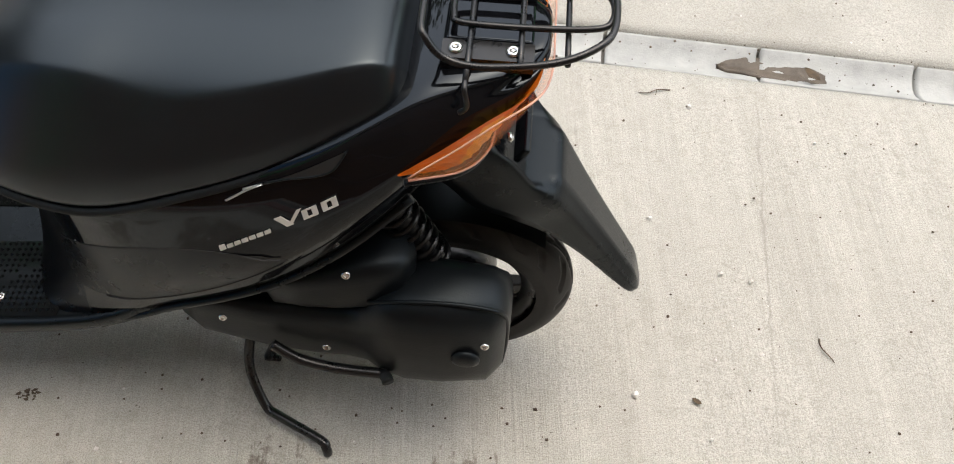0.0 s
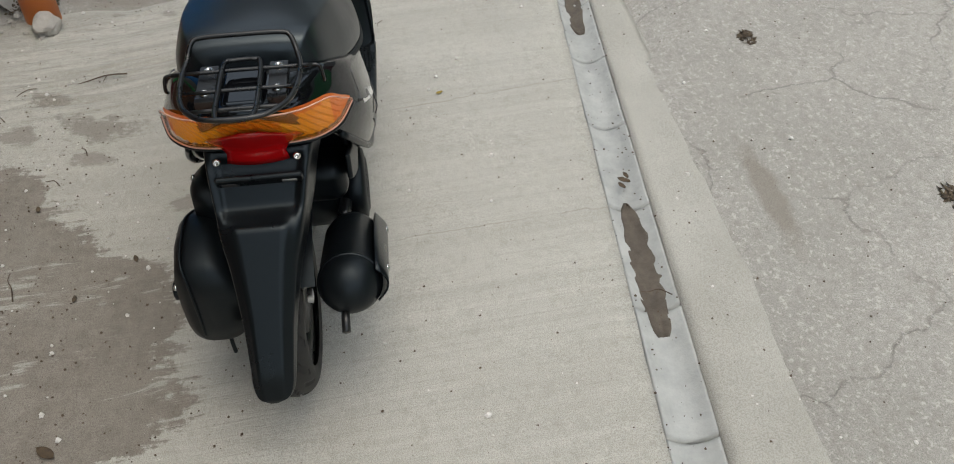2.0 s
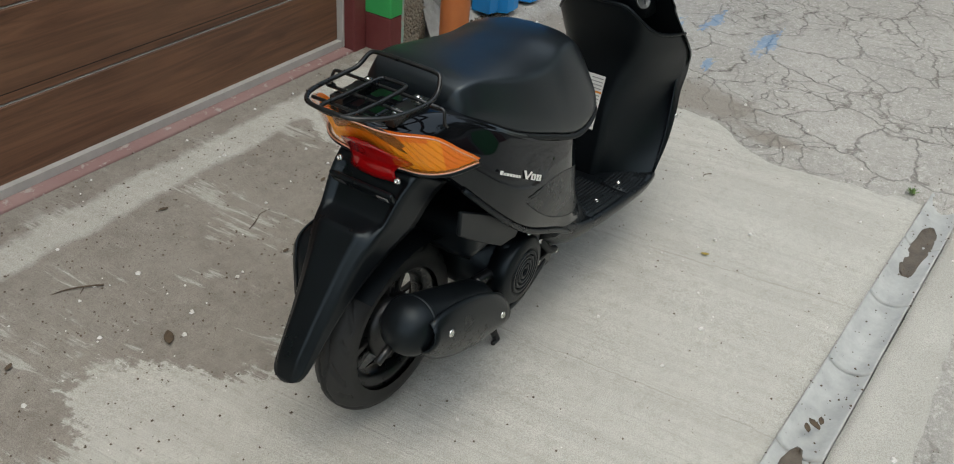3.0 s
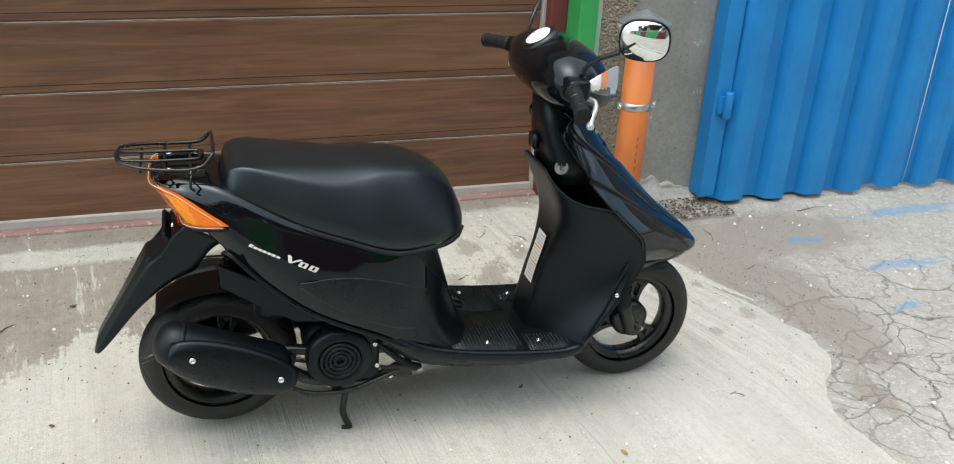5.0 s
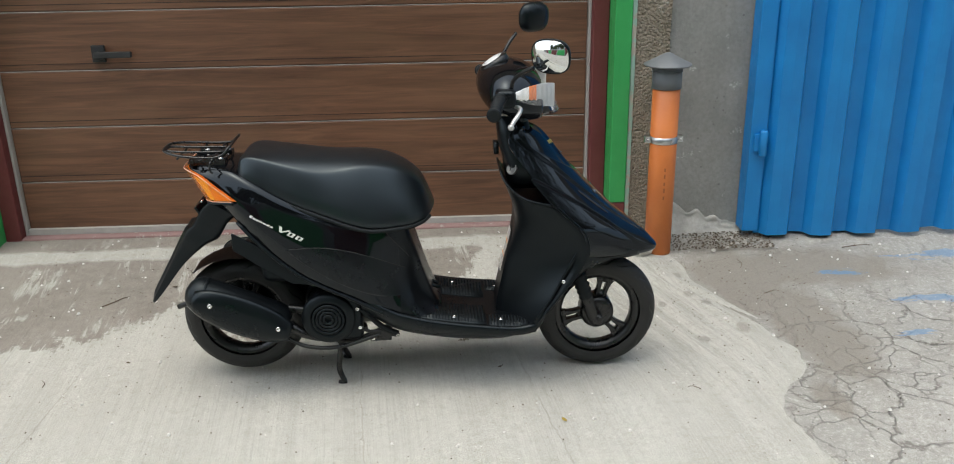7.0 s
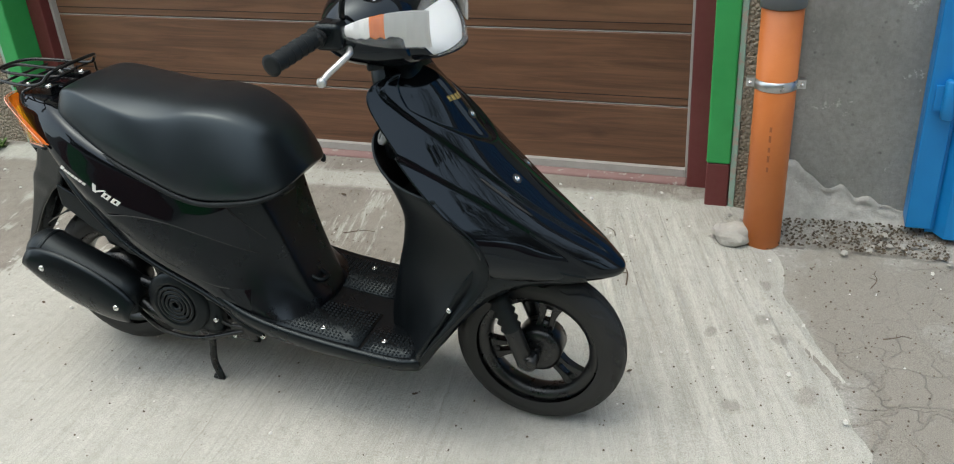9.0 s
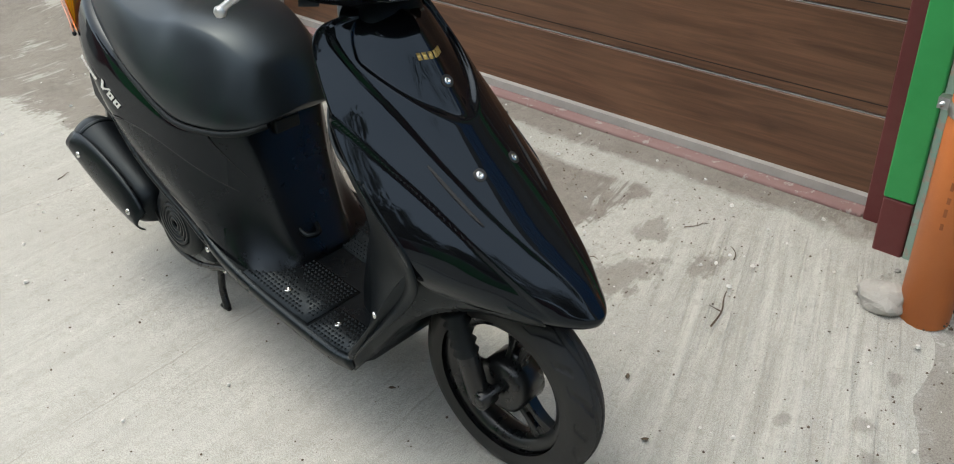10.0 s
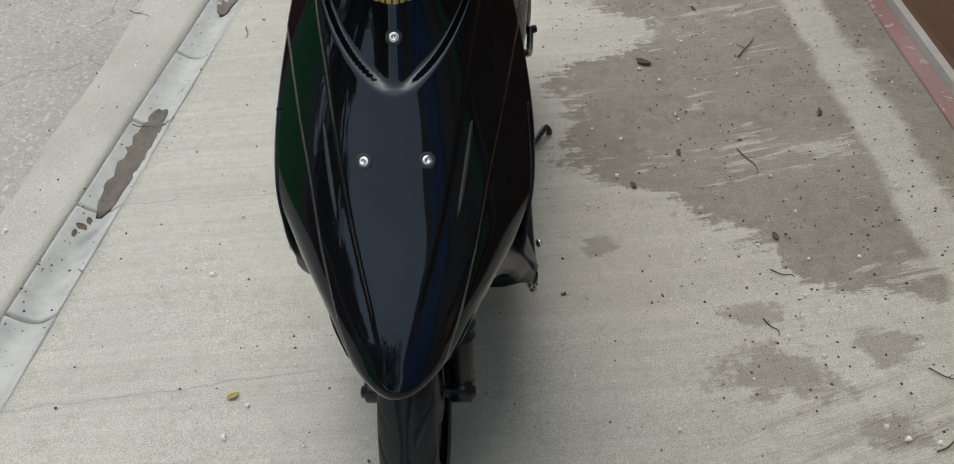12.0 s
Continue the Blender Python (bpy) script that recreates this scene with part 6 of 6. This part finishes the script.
    cyl = part("cylinder", box((0.38, -0.06, 0.2), (0.47, 0.06, 0.30)), M_HUB, eng, "bare alloy cylinder")
    soften(cyl, 0.012, 2)
    part("fuel_hose", tube([(0.40, -0.10, 0.33), (0.44, -0.12, 0.30), (0.47, -0.115, 0.25), (0.50, -0.1, 0.235)], 0.006, 8), M_BELT, eng, "black rubber hose")
    part("carburettor", lathe([(0.012, -0.03), (0.022, -0.028), (0.022, 0.02), (0.015, 0.03)], 16, pose(0.27, -0.07, 0.36, 60)), M_HUB, eng, "bare alloy carburettor")
    sh = part("fan_shroud", box((0.27, -0.135, 0.175), (0.42, -0.09, 0.34)), M_ENGINE, eng, "black plastic engine shroud")
    soften(sh, 0.03, 3)
    part("lower_rail", tube([(0.17, -0.11, 0.19), (0.24, -0.125, 0.158), (0.34, -0.13, 0.155), (0.45, -0.125, 0.185), (0.47, -0.12, 0.19)], 0.0065, 8), M_FRAME, eng)
    part("oil_line", tube([(0.405, -0.12, 0.285), (0.43, -0.125, 0.265), (0.48, -0.125, 0.215), (0.525, -0.12, 0.19)], 0.009, 10), M_BELT, eng, "black rubber sleeve")
    part("throttle_cable", tube([(0.40, -0.115, 0.24), (0.41, -0.12, 0.215), (0.44, -0.12, 0.20), (0.52, -0.115, 0.18)], 0.005, 8), M_FRAME, eng)
    pk = part("bracket_plate", box((0.435, -0.124, 0.166), (0.505, -0.112, 0.205)), M_FRAME, eng, "black engine bracket")
    soften(pk, 0.006)
    for x, z in ((0.405, 0.285), (0.41, 0.222), (0.447, 0.178), (0.525, 0.187), (0.345, 0.335), (0.255, 0.27)):
        screw(eng, (x, -0.136 if x < 0.43 else -0.126, z), (0, -1, 0), 0.0065, "dull zinc bolt head")
    part("spark_cap", tube([(0.44, -0.06, 0.27), (0.46, -0.09, 0.255), (0.45, -0.105, 0.225)], 0.011, 10), M_HUB, eng)
    part("name_plate", box((0.285, -0.1375, 0.178), (0.315, -0.136, 0.184)), M_BADGE, eng, "small worn plate", smooth=False)
    part("engine_hanger", tube([(0.33, -0.10, 0.165), (0.40, -0.11, 0.17), (0.47, -0.11, 0.2), (0.53, -0.10, 0.22)], 0.009, 8), M_FRAME, eng)
    # inner rear wheel guard
    rows = []
    for a in span(radians(20), radians(130), 16):
        rows.append([(RW[0] + 0.215 * math.cos(a), y, RW[2] + 0.215 * math.sin(a)) for y in (-0.06, -0.05, 0.05, 0.06)])
    part("inner_mudguard", grid(rows), M_MATTE, scooter)
    bw = part("under_cover", box((0.12, -0.125, 0.37), (0.33, 0.09, 0.46)), M_MATTE, scooter, "black cover under the seat")
    soften(bw, 0.03, 3)
    bm = bmesh.new()
    edge = ((0.05, 0.545), (0.17, 0.478), (0.29, 0.405), (0.275, 0.37), (0.215, 0.378), (0.14, 0.425), (0.05, 0.49))
    loft([[(x, y, z) for x, z in edge] for y in (-0.142, -0.132)], bm)
    soften(part("inner_side_panel", bm, M_MATTE, scooter, "black inner panel over the rear wheel", smooth=False), 0.004)
    # exhaust
    a, b = Vector((-0.075, -0.116, 0.345)), Vector((0.19, -0.116, 0.232))
    d = (b - a).normalized()
    q = d.to_track_quat("Z", "Y").to_matrix().to_4x4()
    L = (b - a).length
    mf = part("muffler", lathe([(0.008, -0.036), (0.03, -0.030), (0.047, -0.016), (0.056, 0.004), (0.058, 0.02), (0.058, L - 0.05), (0.053, L - 0.02), (0.035, L)], 36, Matrix.Translation(a) @ q), M_ENGINE, scooter, "matte black exhaust silencer")
    part("end_band", lathe([(0.0585, 0.012), (0.0595, 0.014), (0.0595, 0.02), (0.0585, 0.022)], 36, Matrix.Translation(a) @ q), M_ENGINE, mf)
    part("tail_pipe", lathe([(0.008, 0), (0.008, 0.05)], 14, Matrix.Translation(a + Vector((-0.02, 0.012, -0.03))) @ pose(0, 0, 0, 0, -110)), M_FRAME, mf)
    # heat shield standing off the silencer
    up = d.cross(Vector((0, 1, 0))).normalized()
    if up.z < 0:
        up = -up
    rows = []
    for u in span(-0.005, L + 0.012, 18):
        uu = (u + 0.005) / (L + 0.017)
        hh = 0.062 * (min(1, (math.sin(math.pi * min(max(uu, 0.02), 0.98))) ** 0.28))
        rows.append([a + d * u + up * (hh * s) + Vector((0, -0.068 + 0.020 * s * s, 0)) for s in span(-1, 1, 11)])
    hs = part("heat_shield", grid(rows), M_SATIN, mf, "satin black exhaust heat shield")
    shell(hs, 0.003, 1)
    for u in (0.05, 0.262):
        p = a + d * u + Vector((0, -0.070, 0)) + up * 0.008
        screw(hs, p, (0, -1, 0.1), 0.0075)
        part("stud", tube([p + Vector((0, 0.003, 0)), p + Vector((0, 0.03, 0))], 0.005, 8, steps=1), M_FRAME, mf)
    part("exhaust_pipe", tube([b, (0.24, -0.12, 0.20), (0.33, -0.09, 0.17), (0.42, -0.05, 0.19)], 0.016, 12), M_FRAME, mf)
    arm = part("muffler_stay", tube([(0.19, -0.10, 0.28), (0.24, -0.105, 0.275), (0.29, -0.1, 0.27)], 0.014, 8), M_FRAME, mf)
    # centre stand
    st = part("centre_stand", tube([(0.345, -0.11, 0.165), (0.345, 0.11, 0.165)], 0.012, 10, steps=1), M_FRAME, scooter, "black steel centre stand")
    for sg in (-1, 1):
        part("stand_leg", tube([(0.345, sg * 0.075, 0.165), (0.335, sg * 0.078, 0.1), (0.33, sg * 0.08, 0.05), (0.345, sg * 0.085, 0.008)], 0.009, 10), M_FRAME, st)
        part("stand_foot", tube([(0.352, sg * 0.085, 0.006), (0.34, sg * 0.085, 0.005), (0.325, sg * 0.087, 0.009)], 0.006, 8), M_FRAME, st)
    part("stand_pedal", tube([(0.345, 0.11, 0.15), (0.35, 0.145, 0.09), (0.325, 0.185, 0.035), (0.30, 0.2, 0.03), (0.225, 0.235, 0.03), (0.215, 0.245, 0.022), (0.213, 0.248, 0.008)], 0.008, 10, steps=5), M_FRAME, st, "bent black stand pedal")


build_engine()


def build_rear_drum():
    part("brake_drum", lathe([(0.03, -0.03), (0.066, -0.026), (0.072, -0.018), (0.072, 0.03), (0.03, 0.034)], 36, pose(*RW, 90)), M_FRAME, rear_wheel, "black rear drum brake hub")
    part("axle_nut", lathe([(0.008, -0.046), (0.016, -0.044), (0.016, -0.03), (0.02, -0.028)], 6, pose(*RW, -90)), M_STEEL, rear_wheel, "dull zinc axle nut")


build_rear_drum()


def build_fork():
    # leading front fork with rubber bellows
    for sg in (-1, 1):
        top, low = Vector((1.055, sg * 0.066, 0.46)), Vector((1.15, sg * 0.066, 0.185))
        d = (low - top).normalized()
        q = d.to_track_quat("Z", "Y").to_matrix().to_4x4()
        L = (low - top).length
        fk = part("fork_leg", lathe([(0.013, 0), (0.013, L * 0.5), (0.02, L * 0.72), (0.02, L), (0.014, L + 0.012)], 20, Matrix.Translation(top) @ q), M_FRAME, scooter, "black front fork leg")
        prof = [(0.014, L * 0.40)]
        for k in range(5):
            prof += [(0.026 - k * 0.0006, L * (0.42 + 0.065 * k)), (0.018, L * (0.452 + 0.065 * k))]
        prof.append((0.02, L * 0.75))
        part("bellows", lathe(prof, 22, Matrix.Translation(top) @ q), M_BELT, fk, "black rubber fork bellows")
        part("fork_shoe", lathe([(0.012, -0.02), (0.019, -0.016), (0.019, 0.016), (0.012, 0.02)], 18, pose(1.158, sg * 0.064, 0.19, 90)), M_FRAME, fk)
    part("axle", lathe([(0.006, -0.088), (0.010, -0.086), (0.010, 0.086), (0.006, 0.088)], 14, pose(*FW, 90)), M_FRAME, front_wheel)
    part("hub_plate", lathe([(0.03, -0.038), (0.044, -0.036), (0.054, -0.028), (0.054, 0.028), (0.044, 0.036), (0.03, 0.038)], 32, pose(*FW, 90)), M_FRAME, front_wheel, "black drum brake hub")
    # wheel-well wall behind the front wheel
    rows = []
    for a in span(radians(100), radians(178), 16):
        rows.append([(FW[0] + 0.222 * math.cos(a), y, FW[2] + 0.222 * math.sin(a)) for y in span(-0.085, 0.085, 5)])
    ww = part("front_inner_guard", grid(rows), M_MATTE, scooter, "black inner guard behind the front wheel")
    shell(ww, 0.004, 1)


build_fork()


# ---- what closes the yard behind the camera ----
def build_facing_row():
    wall = mesh_object("wall_opposite", box((-16, -6.6, -0.05), (16, -6.2, 2.6)), M_PLASTER)
    tagged(wall, "plain grey plaster wall of the facing garages", "wall", kind="structure")
    for i, x in enumerate((-9.2, -6.6, -4.0, -1.4, 1.2, 3.8, 6.4)):
        d = mesh_object("door_opposite", box((x, -6.19, 0), (x + 2.2, -6.12, 2.2)), (M_MAROON, M_GREEN)[i % 2])
        soften(d, 0.01)
        tagged(d, "plain painted steel garage door on the facing row", "garage door", kind="structure")


build_facing_row()


def leaf_crown(rnd, centre, radius, count, size):
    vs, fs = [], []
    lumps = [(Vector((rnd.uniform(-1, 1), rnd.uniform(-1, 1), rnd.uniform(-0.7, 0.9))) * radius * 0.75, radius * rnd.uniform(0.3, 0.55)) for _ in range(16)]
    for _ in range(count):
        c, r = lumps[rnd.randrange(16)]
        d = Vector((rnd.gauss(0, 1), rnd.gauss(0, 1), rnd.gauss(0, 1))).normalized() * r * rnd.uniform(0.5, 1.05)
        p = Vector(centre) + c + d
        u = Vector((rnd.gauss(0, 1), rnd.gauss(0, 1), rnd.gauss(0, 1))).normalized()
        w = u.orthogonal().normalized()
        s = size * rnd.uniform(0.6, 1.3)
        k = len(vs)
        vs += [p - u * s, p + w * s * 0.5, p + u * s, p - w * s * 0.5]
        fs.append((k, k + 1, k + 2, k + 3))
    me = bpy.data.meshes.new("crown")
    me.from_pydata(vs, [], fs)
    me.materials.append(M_FOLIAGE)
    return me


M_FOLIAGE = mottled("foliage", (0.035, 0.06, 0.02), (0.07, 0.1, 0.035), 0.7, 3, 0)
M_BARK = mottled("bark", (0.1, 0.08, 0.06), (0.18, 0.15, 0.12), 0.95, 12, 0.01)


def build_trees():
    rnd = random.Random(11)
    for x, y, h in ((-6, -9.5, 7), (-1, -10, 8), (4.5, -9.8, 7.5), (9.5, -9.5, 8), (13, -5, 8), (13.0, -2.5, 12), (12.5, 4.5, 8)):
        t = thing("tree", "leafy green tree standing beyond the garages", "tree", (x, y, 0), "trees round the yard")
        bm = tube([(0, 0, -0.1), (0.1, 0, h * 0.3), (0.0, 0.15, h * 0.55), (0.1, 0.1, h * 0.8)], 0.2, 10, taper=0.05)
        for k in range(5):
            a = rnd.uniform(0, 6.28)
            tube([(0.05, 0.05, h * (0.35 + 0.07 * k)), (math.cos(a) * 0.8, math.sin(a) * 0.8, h * (0.5 + 0.07 * k)), (math.cos(a) * 1.6, math.sin(a) * 1.6, h * (0.6 + 0.07 * k))], 0.07, 7, bm=bm, taper=0.02)
        part("trunk", bm, M_BARK, t)
        cr = new("crown", leaf_crown(rnd, (0, 0, h * 0.68), h * 0.36, 4500, 0.19))
        cr.parent = t


build_trees()


# ---- small things lying about ----
def build_litter():
    rnd = random.Random(7)

    def stick(name, pts, r, label, cat="twig"):
        ob = mesh_object(name, tube(pts, r, 6, steps=4, taper=r * 0.4), M_TWIG, smooth=True)
        return tagged(ob, label, cat, "twigs on the ground")

    def ground_z(x, y):
        return rise(x, y)

    def twig(x, y, length, yaw, fork=True, r=0.003):
        c, s = math.cos(yaw), math.sin(yaw)
        z = ground_z(x, y) + r
        pts = [(x - c * length / 2, y - s * length / 2, z), (x - c * length * 0.1 + s * 0.01, y - s * length * 0.1, z + 0.004), (x + c * length * 0.2, y + s * length * 0.2 + 0.006, z + 0.003), (x + c * length / 2, y + s * length / 2, z)]
        bm = tube(pts, r, 6, steps=4, taper=r * 0.5)
        if fork:
            tube([pts[1], (pts[1][0] + c * length * 0.1 - s * length * 0.22, pts[1][1] + s * length * 0.1 + c * length * 0.22, z + 0.004)], r * 0.7, 5, bm=bm, steps=2, taper=r * 0.3)
        ob = mesh_object("twig", bm, M_TWIG, smooth=True)
        tagged(ob, "thin dry brown twig lying on the concrete", "twig", "twigs on the ground")

    for x, y, l, a in ((1.228, 0.655, 0.15, 1.85), (0.87, 0.635, 0.05, 0.4), (0.73, 0.69, 0.05, 1.0), (1.45, -0.2, 0.04, 2.8), (1.02, 0.9, 0.07, 0.9),
                       (1.9, 0.75, 0.1, 1.4), (1.95, 0.5, 0.07, 0.3), (-0.48, -0.98, 0.09, 1.0), (0.35, 0.7, 0.1, 0.3), (-0.15, 0.8, 0.12, 2.6), (-0.6, 0.6, 0.12, 0.8),
                       (2.45, 0.86, 0.14, 0.1), (1.15, 0.85, 0.06, 2.2), (-0.35, -0.62, 0.07, 0.2), (-0.64, -0.02, 0.05, 2.0), (0.14, -0.78, 0.07, 1.3)):
        twig(x, y, l, a, l > 0.06, 0.0025 if l > 0.1 else 0.0016)

    def leaf(x, y, size, material, label):
        rows = []
        a = rnd.uniform(0, 6.28)
        c, s = math.cos(a), math.sin(a)
        z = ground_z(x, y) + 0.003
        for u in span(-1, 1, 9):
            w = size * 0.45 * (1 - u * u) ** 0.7 + 0.0004
            rows.append([(x + c * u * size - s * w * v, y + s * u * size + c * w * v, z + 0.25 * size * abs(v) + 0.1 * size * u * u + 0.1 * size * noise.noise((u * 3, v * 3, x))) for v in (-1, -0.4, 0.4, 1)])
        ob = mesh_object("leaf", grid(rows), material, smooth=True)
        shell(ob, 0.0006)
        tagged(ob, label, "leaf", "leaves on the ground")

    leaf(1.016, -0.358, 0.012, M_YLEAF, "small curled yellow leaf on the concrete")
    for x, y, sz in ((-0.12, 0.52, 0.024), (0.54, -0.80, 0.018), (0.52, -0.79, 0.014), (0.56, -0.81, 0.013), (-0.7, -0.7, 0.022), (0.42, 0.43, 0.012), (0.3, 0.55, 0.011),
                     (0.62, 0.7, 0.012), (0.2, 0.9, 0.013), (-0.4, 0.7, 0.012), (0.85, -0.02, 0.008), (-0.4, 0.1, 0.009), (1.2, 0.33, 0.009), (1.33, 0.2, 0.008)):
        leaf(x, y, sz, M_LEAF, "small dry brown leaf on the concrete")

    def clump(x, y, size, count):
        bm = bmesh.new()
        z = ground_z(x, y) + (0.0 if y > -1.0 else -0.004)
        for _ in range(count):
            a, d = rnd.uniform(0, 6.28), size * rnd.random() ** 0.7
            c = Vector((x + d * math.cos(a), y + d * 0.6 * math.sin(a), z + 0.002 + size * 0.25 * rnd.random() * (1 - d / size)))
            u = Vector((rnd.gauss(0, 1), rnd.gauss(0, 1), rnd.gauss(0, 0.35))).normalized() * size * rnd.uniform(0.12, 0.32)
            w = u.cross(Vector((rnd.gauss(0, 0.4), rnd.gauss(0, 0.4), 1))).normalized() * size * rnd.uniform(0.05, 0.14)
            bm.faces.new([bm.verts.new(q) for q in (c - u, c + w, c + u, c - w)])
        ob = mesh_object("leaf_clump", bm, M_LITTER, smooth=False, recalc=False)
        shell(ob, 0.0008)
        tagged(ob, "small dark clump of matted dry leaves on the concrete", "leaf litter", "leaf clumps on the ground")

    for x, y, size, count in ((1.19, -1.36, 0.045, 60), (0.36, -1.62, 0.06, 90), (0.735, 0.19, 0.02, 26), (2.05, -0.9, 0.03, 40)):
        clump(x, y, size, count)

    # weeds in the joint at the end of the slab and at the foot of the wall
    def weed(x, y, size, count):
        bm = bmesh.new()
        z = ground_z(x, y) - 0.004
        for _ in range(count):
            a, l = rnd.uniform(0, 6.28), size * rnd.uniform(0.4, 1.0)
            b = Vector((x + rnd.gauss(0, size * 0.3), y + rnd.gauss(0, size * 0.3), z))
            tip = b + Vector((math.cos(a) * l, math.sin(a) * l, size * rnd.uniform(0.3, 0.9)))
            w = Vector((-math.sin(a), math.cos(a), 0)) * l * 0.22
            bm.faces.new([bm.verts.new(q) for q in (b, (b + tip) / 2 + w, tip, (b + tip) / 2 - w)])
        ob = mesh_object("weed", bm, M_WEED, smooth=False, recalc=False)
        shell(ob, 0.0005)
        tagged(ob, "small green weed growing in a crack of the concrete", "plant", "weeds in the cracks")

    for x, y, size, count in ((1.798, -0.775, 0.018, 34), (-1.46, 1.0, 0.05, 50), (-1.6, 1.02, 0.04, 40), (-1.78, 0.99, 0.06, 60), (-2.0, 1.02, 0.05, 50)):
        weed(x, y, size, count)

    # loose lump of concrete against the pipe
    bm = bmesh.new()
    bmesh.ops.create_icosphere(bm, subdivisions=3, radius=1)
    for v in bm.verts:
        k = 1 + 0.35 * noise.noise(v.co * 1.3 + Vector((3, 1, 0))) + 0.1 * noise.noise(v.co * 4)
        q = v.co * k
        v.co = Vector((1.515 + q.x * 0.058, 0.872 + q.y * 0.042, rise(1.5, 0.87) + 0.018 + max(-0.6, q.z) * 0.035))
    r = mesh_object("concrete_lump", bm, M_STONE, smooth=False)
    tagged(r, "broken pale lump of concrete beside the pipe", "stone")

    # scattered pale pebbles and dark crumbs, too many to count
    def scatter(name, count, material, lo, hi, sizes, label, seed, keep):
        rd = random.Random(seed)
        vs, fs = [], []
        done = 0
        while done < count:
            x, y = rd.uniform(lo[0], hi[0]), rd.uniform(lo[1], hi[1])
            if not keep(x, y, rd):
                continue
            done += 1
            r = sizes[0] + (sizes[1] - sizes[0]) * rd.random() ** 2.5
            z = rise(x, y) + r * 0.2 + (0.004 if y > chan_y(x) else 0.002)
            k = len(vs)
            a0 = rd.uniform(0, 6.28)
            for j in range(5):
                a = a0 + j * 1.2566
                q = r * rd.uniform(0.7, 1.3)
                vs.append((x + q * math.cos(a), y + q * math.sin(a), z - r * 0.3))
            for j in range(5):
                a = a0 + j * 1.2566 + 0.4
                q = r * rd.uniform(0.4, 0.75)
                vs.append((x + q * math.cos(a), y + q * math.sin(a), z + r * 0.45))
            for j in range(5):
                fs.append((k + j, k + (j + 1) % 5, k + 5 + (j + 1) % 5, k + 5 + j))
            fs.append((k + 5, k + 6, k + 7, k + 8, k + 9))
        me = bpy.data.meshes.new(name)
        me.from_pydata(vs, [], fs)
        me.materials.append(material)
        tagged(new(name, me), label, name.replace("_", " "), kind="stuff")

    def thin(x, y, rd):
        return abs(y - chan_y(x)) > 0.07 and rd.random() < (0.3 if y < 0.25 else 1.0)

    def dirty(x, y, rd):
        if abs(y - chan_y(x)) < 0.06:
            return rd.random() < 0.5
        d = min(math.hypot((x + 0.05) / 0.7, (y - 0.75) / 0.5), math.hypot((x - 1.85) / 0.35, (y - 0.5) / 0.6), math.hypot((x - 0.6) / 0.6, (y - 0.9) / 0.4))
        return rd.random() < max(0.12, 1.1 - d * 0.7)

    scatter("pebbles", 430, M_PEB, (-1.6, -1.5), (2.6, 1.15), (0.0016, 0.0075), "scattered small pale pebbles on the ground", 3, thin)
    scatter("crumbs", 4600, M_TWIG, (-1.6, -1.6), (2.6, 1.2), (0.0008, 0.0034), "scattered dark crumbs of earth and bark", 5, dirty)
    scatter("wall_debris", 1700, M_LITTER, (1.6, 0.87), (2.1, 1.03), (0.0008, 0.0055), "dark leaf litter along the foot of the wall", 9, lambda x, y, rd: True)
    scatter("plaster_crumbs", 60, M_STONE, (1.45, 0.85), (2.1, 1.03), (0.003, 0.012), "pale plaster crumbs below the wall", 10, lambda x, y, rd: True)


build_litter()
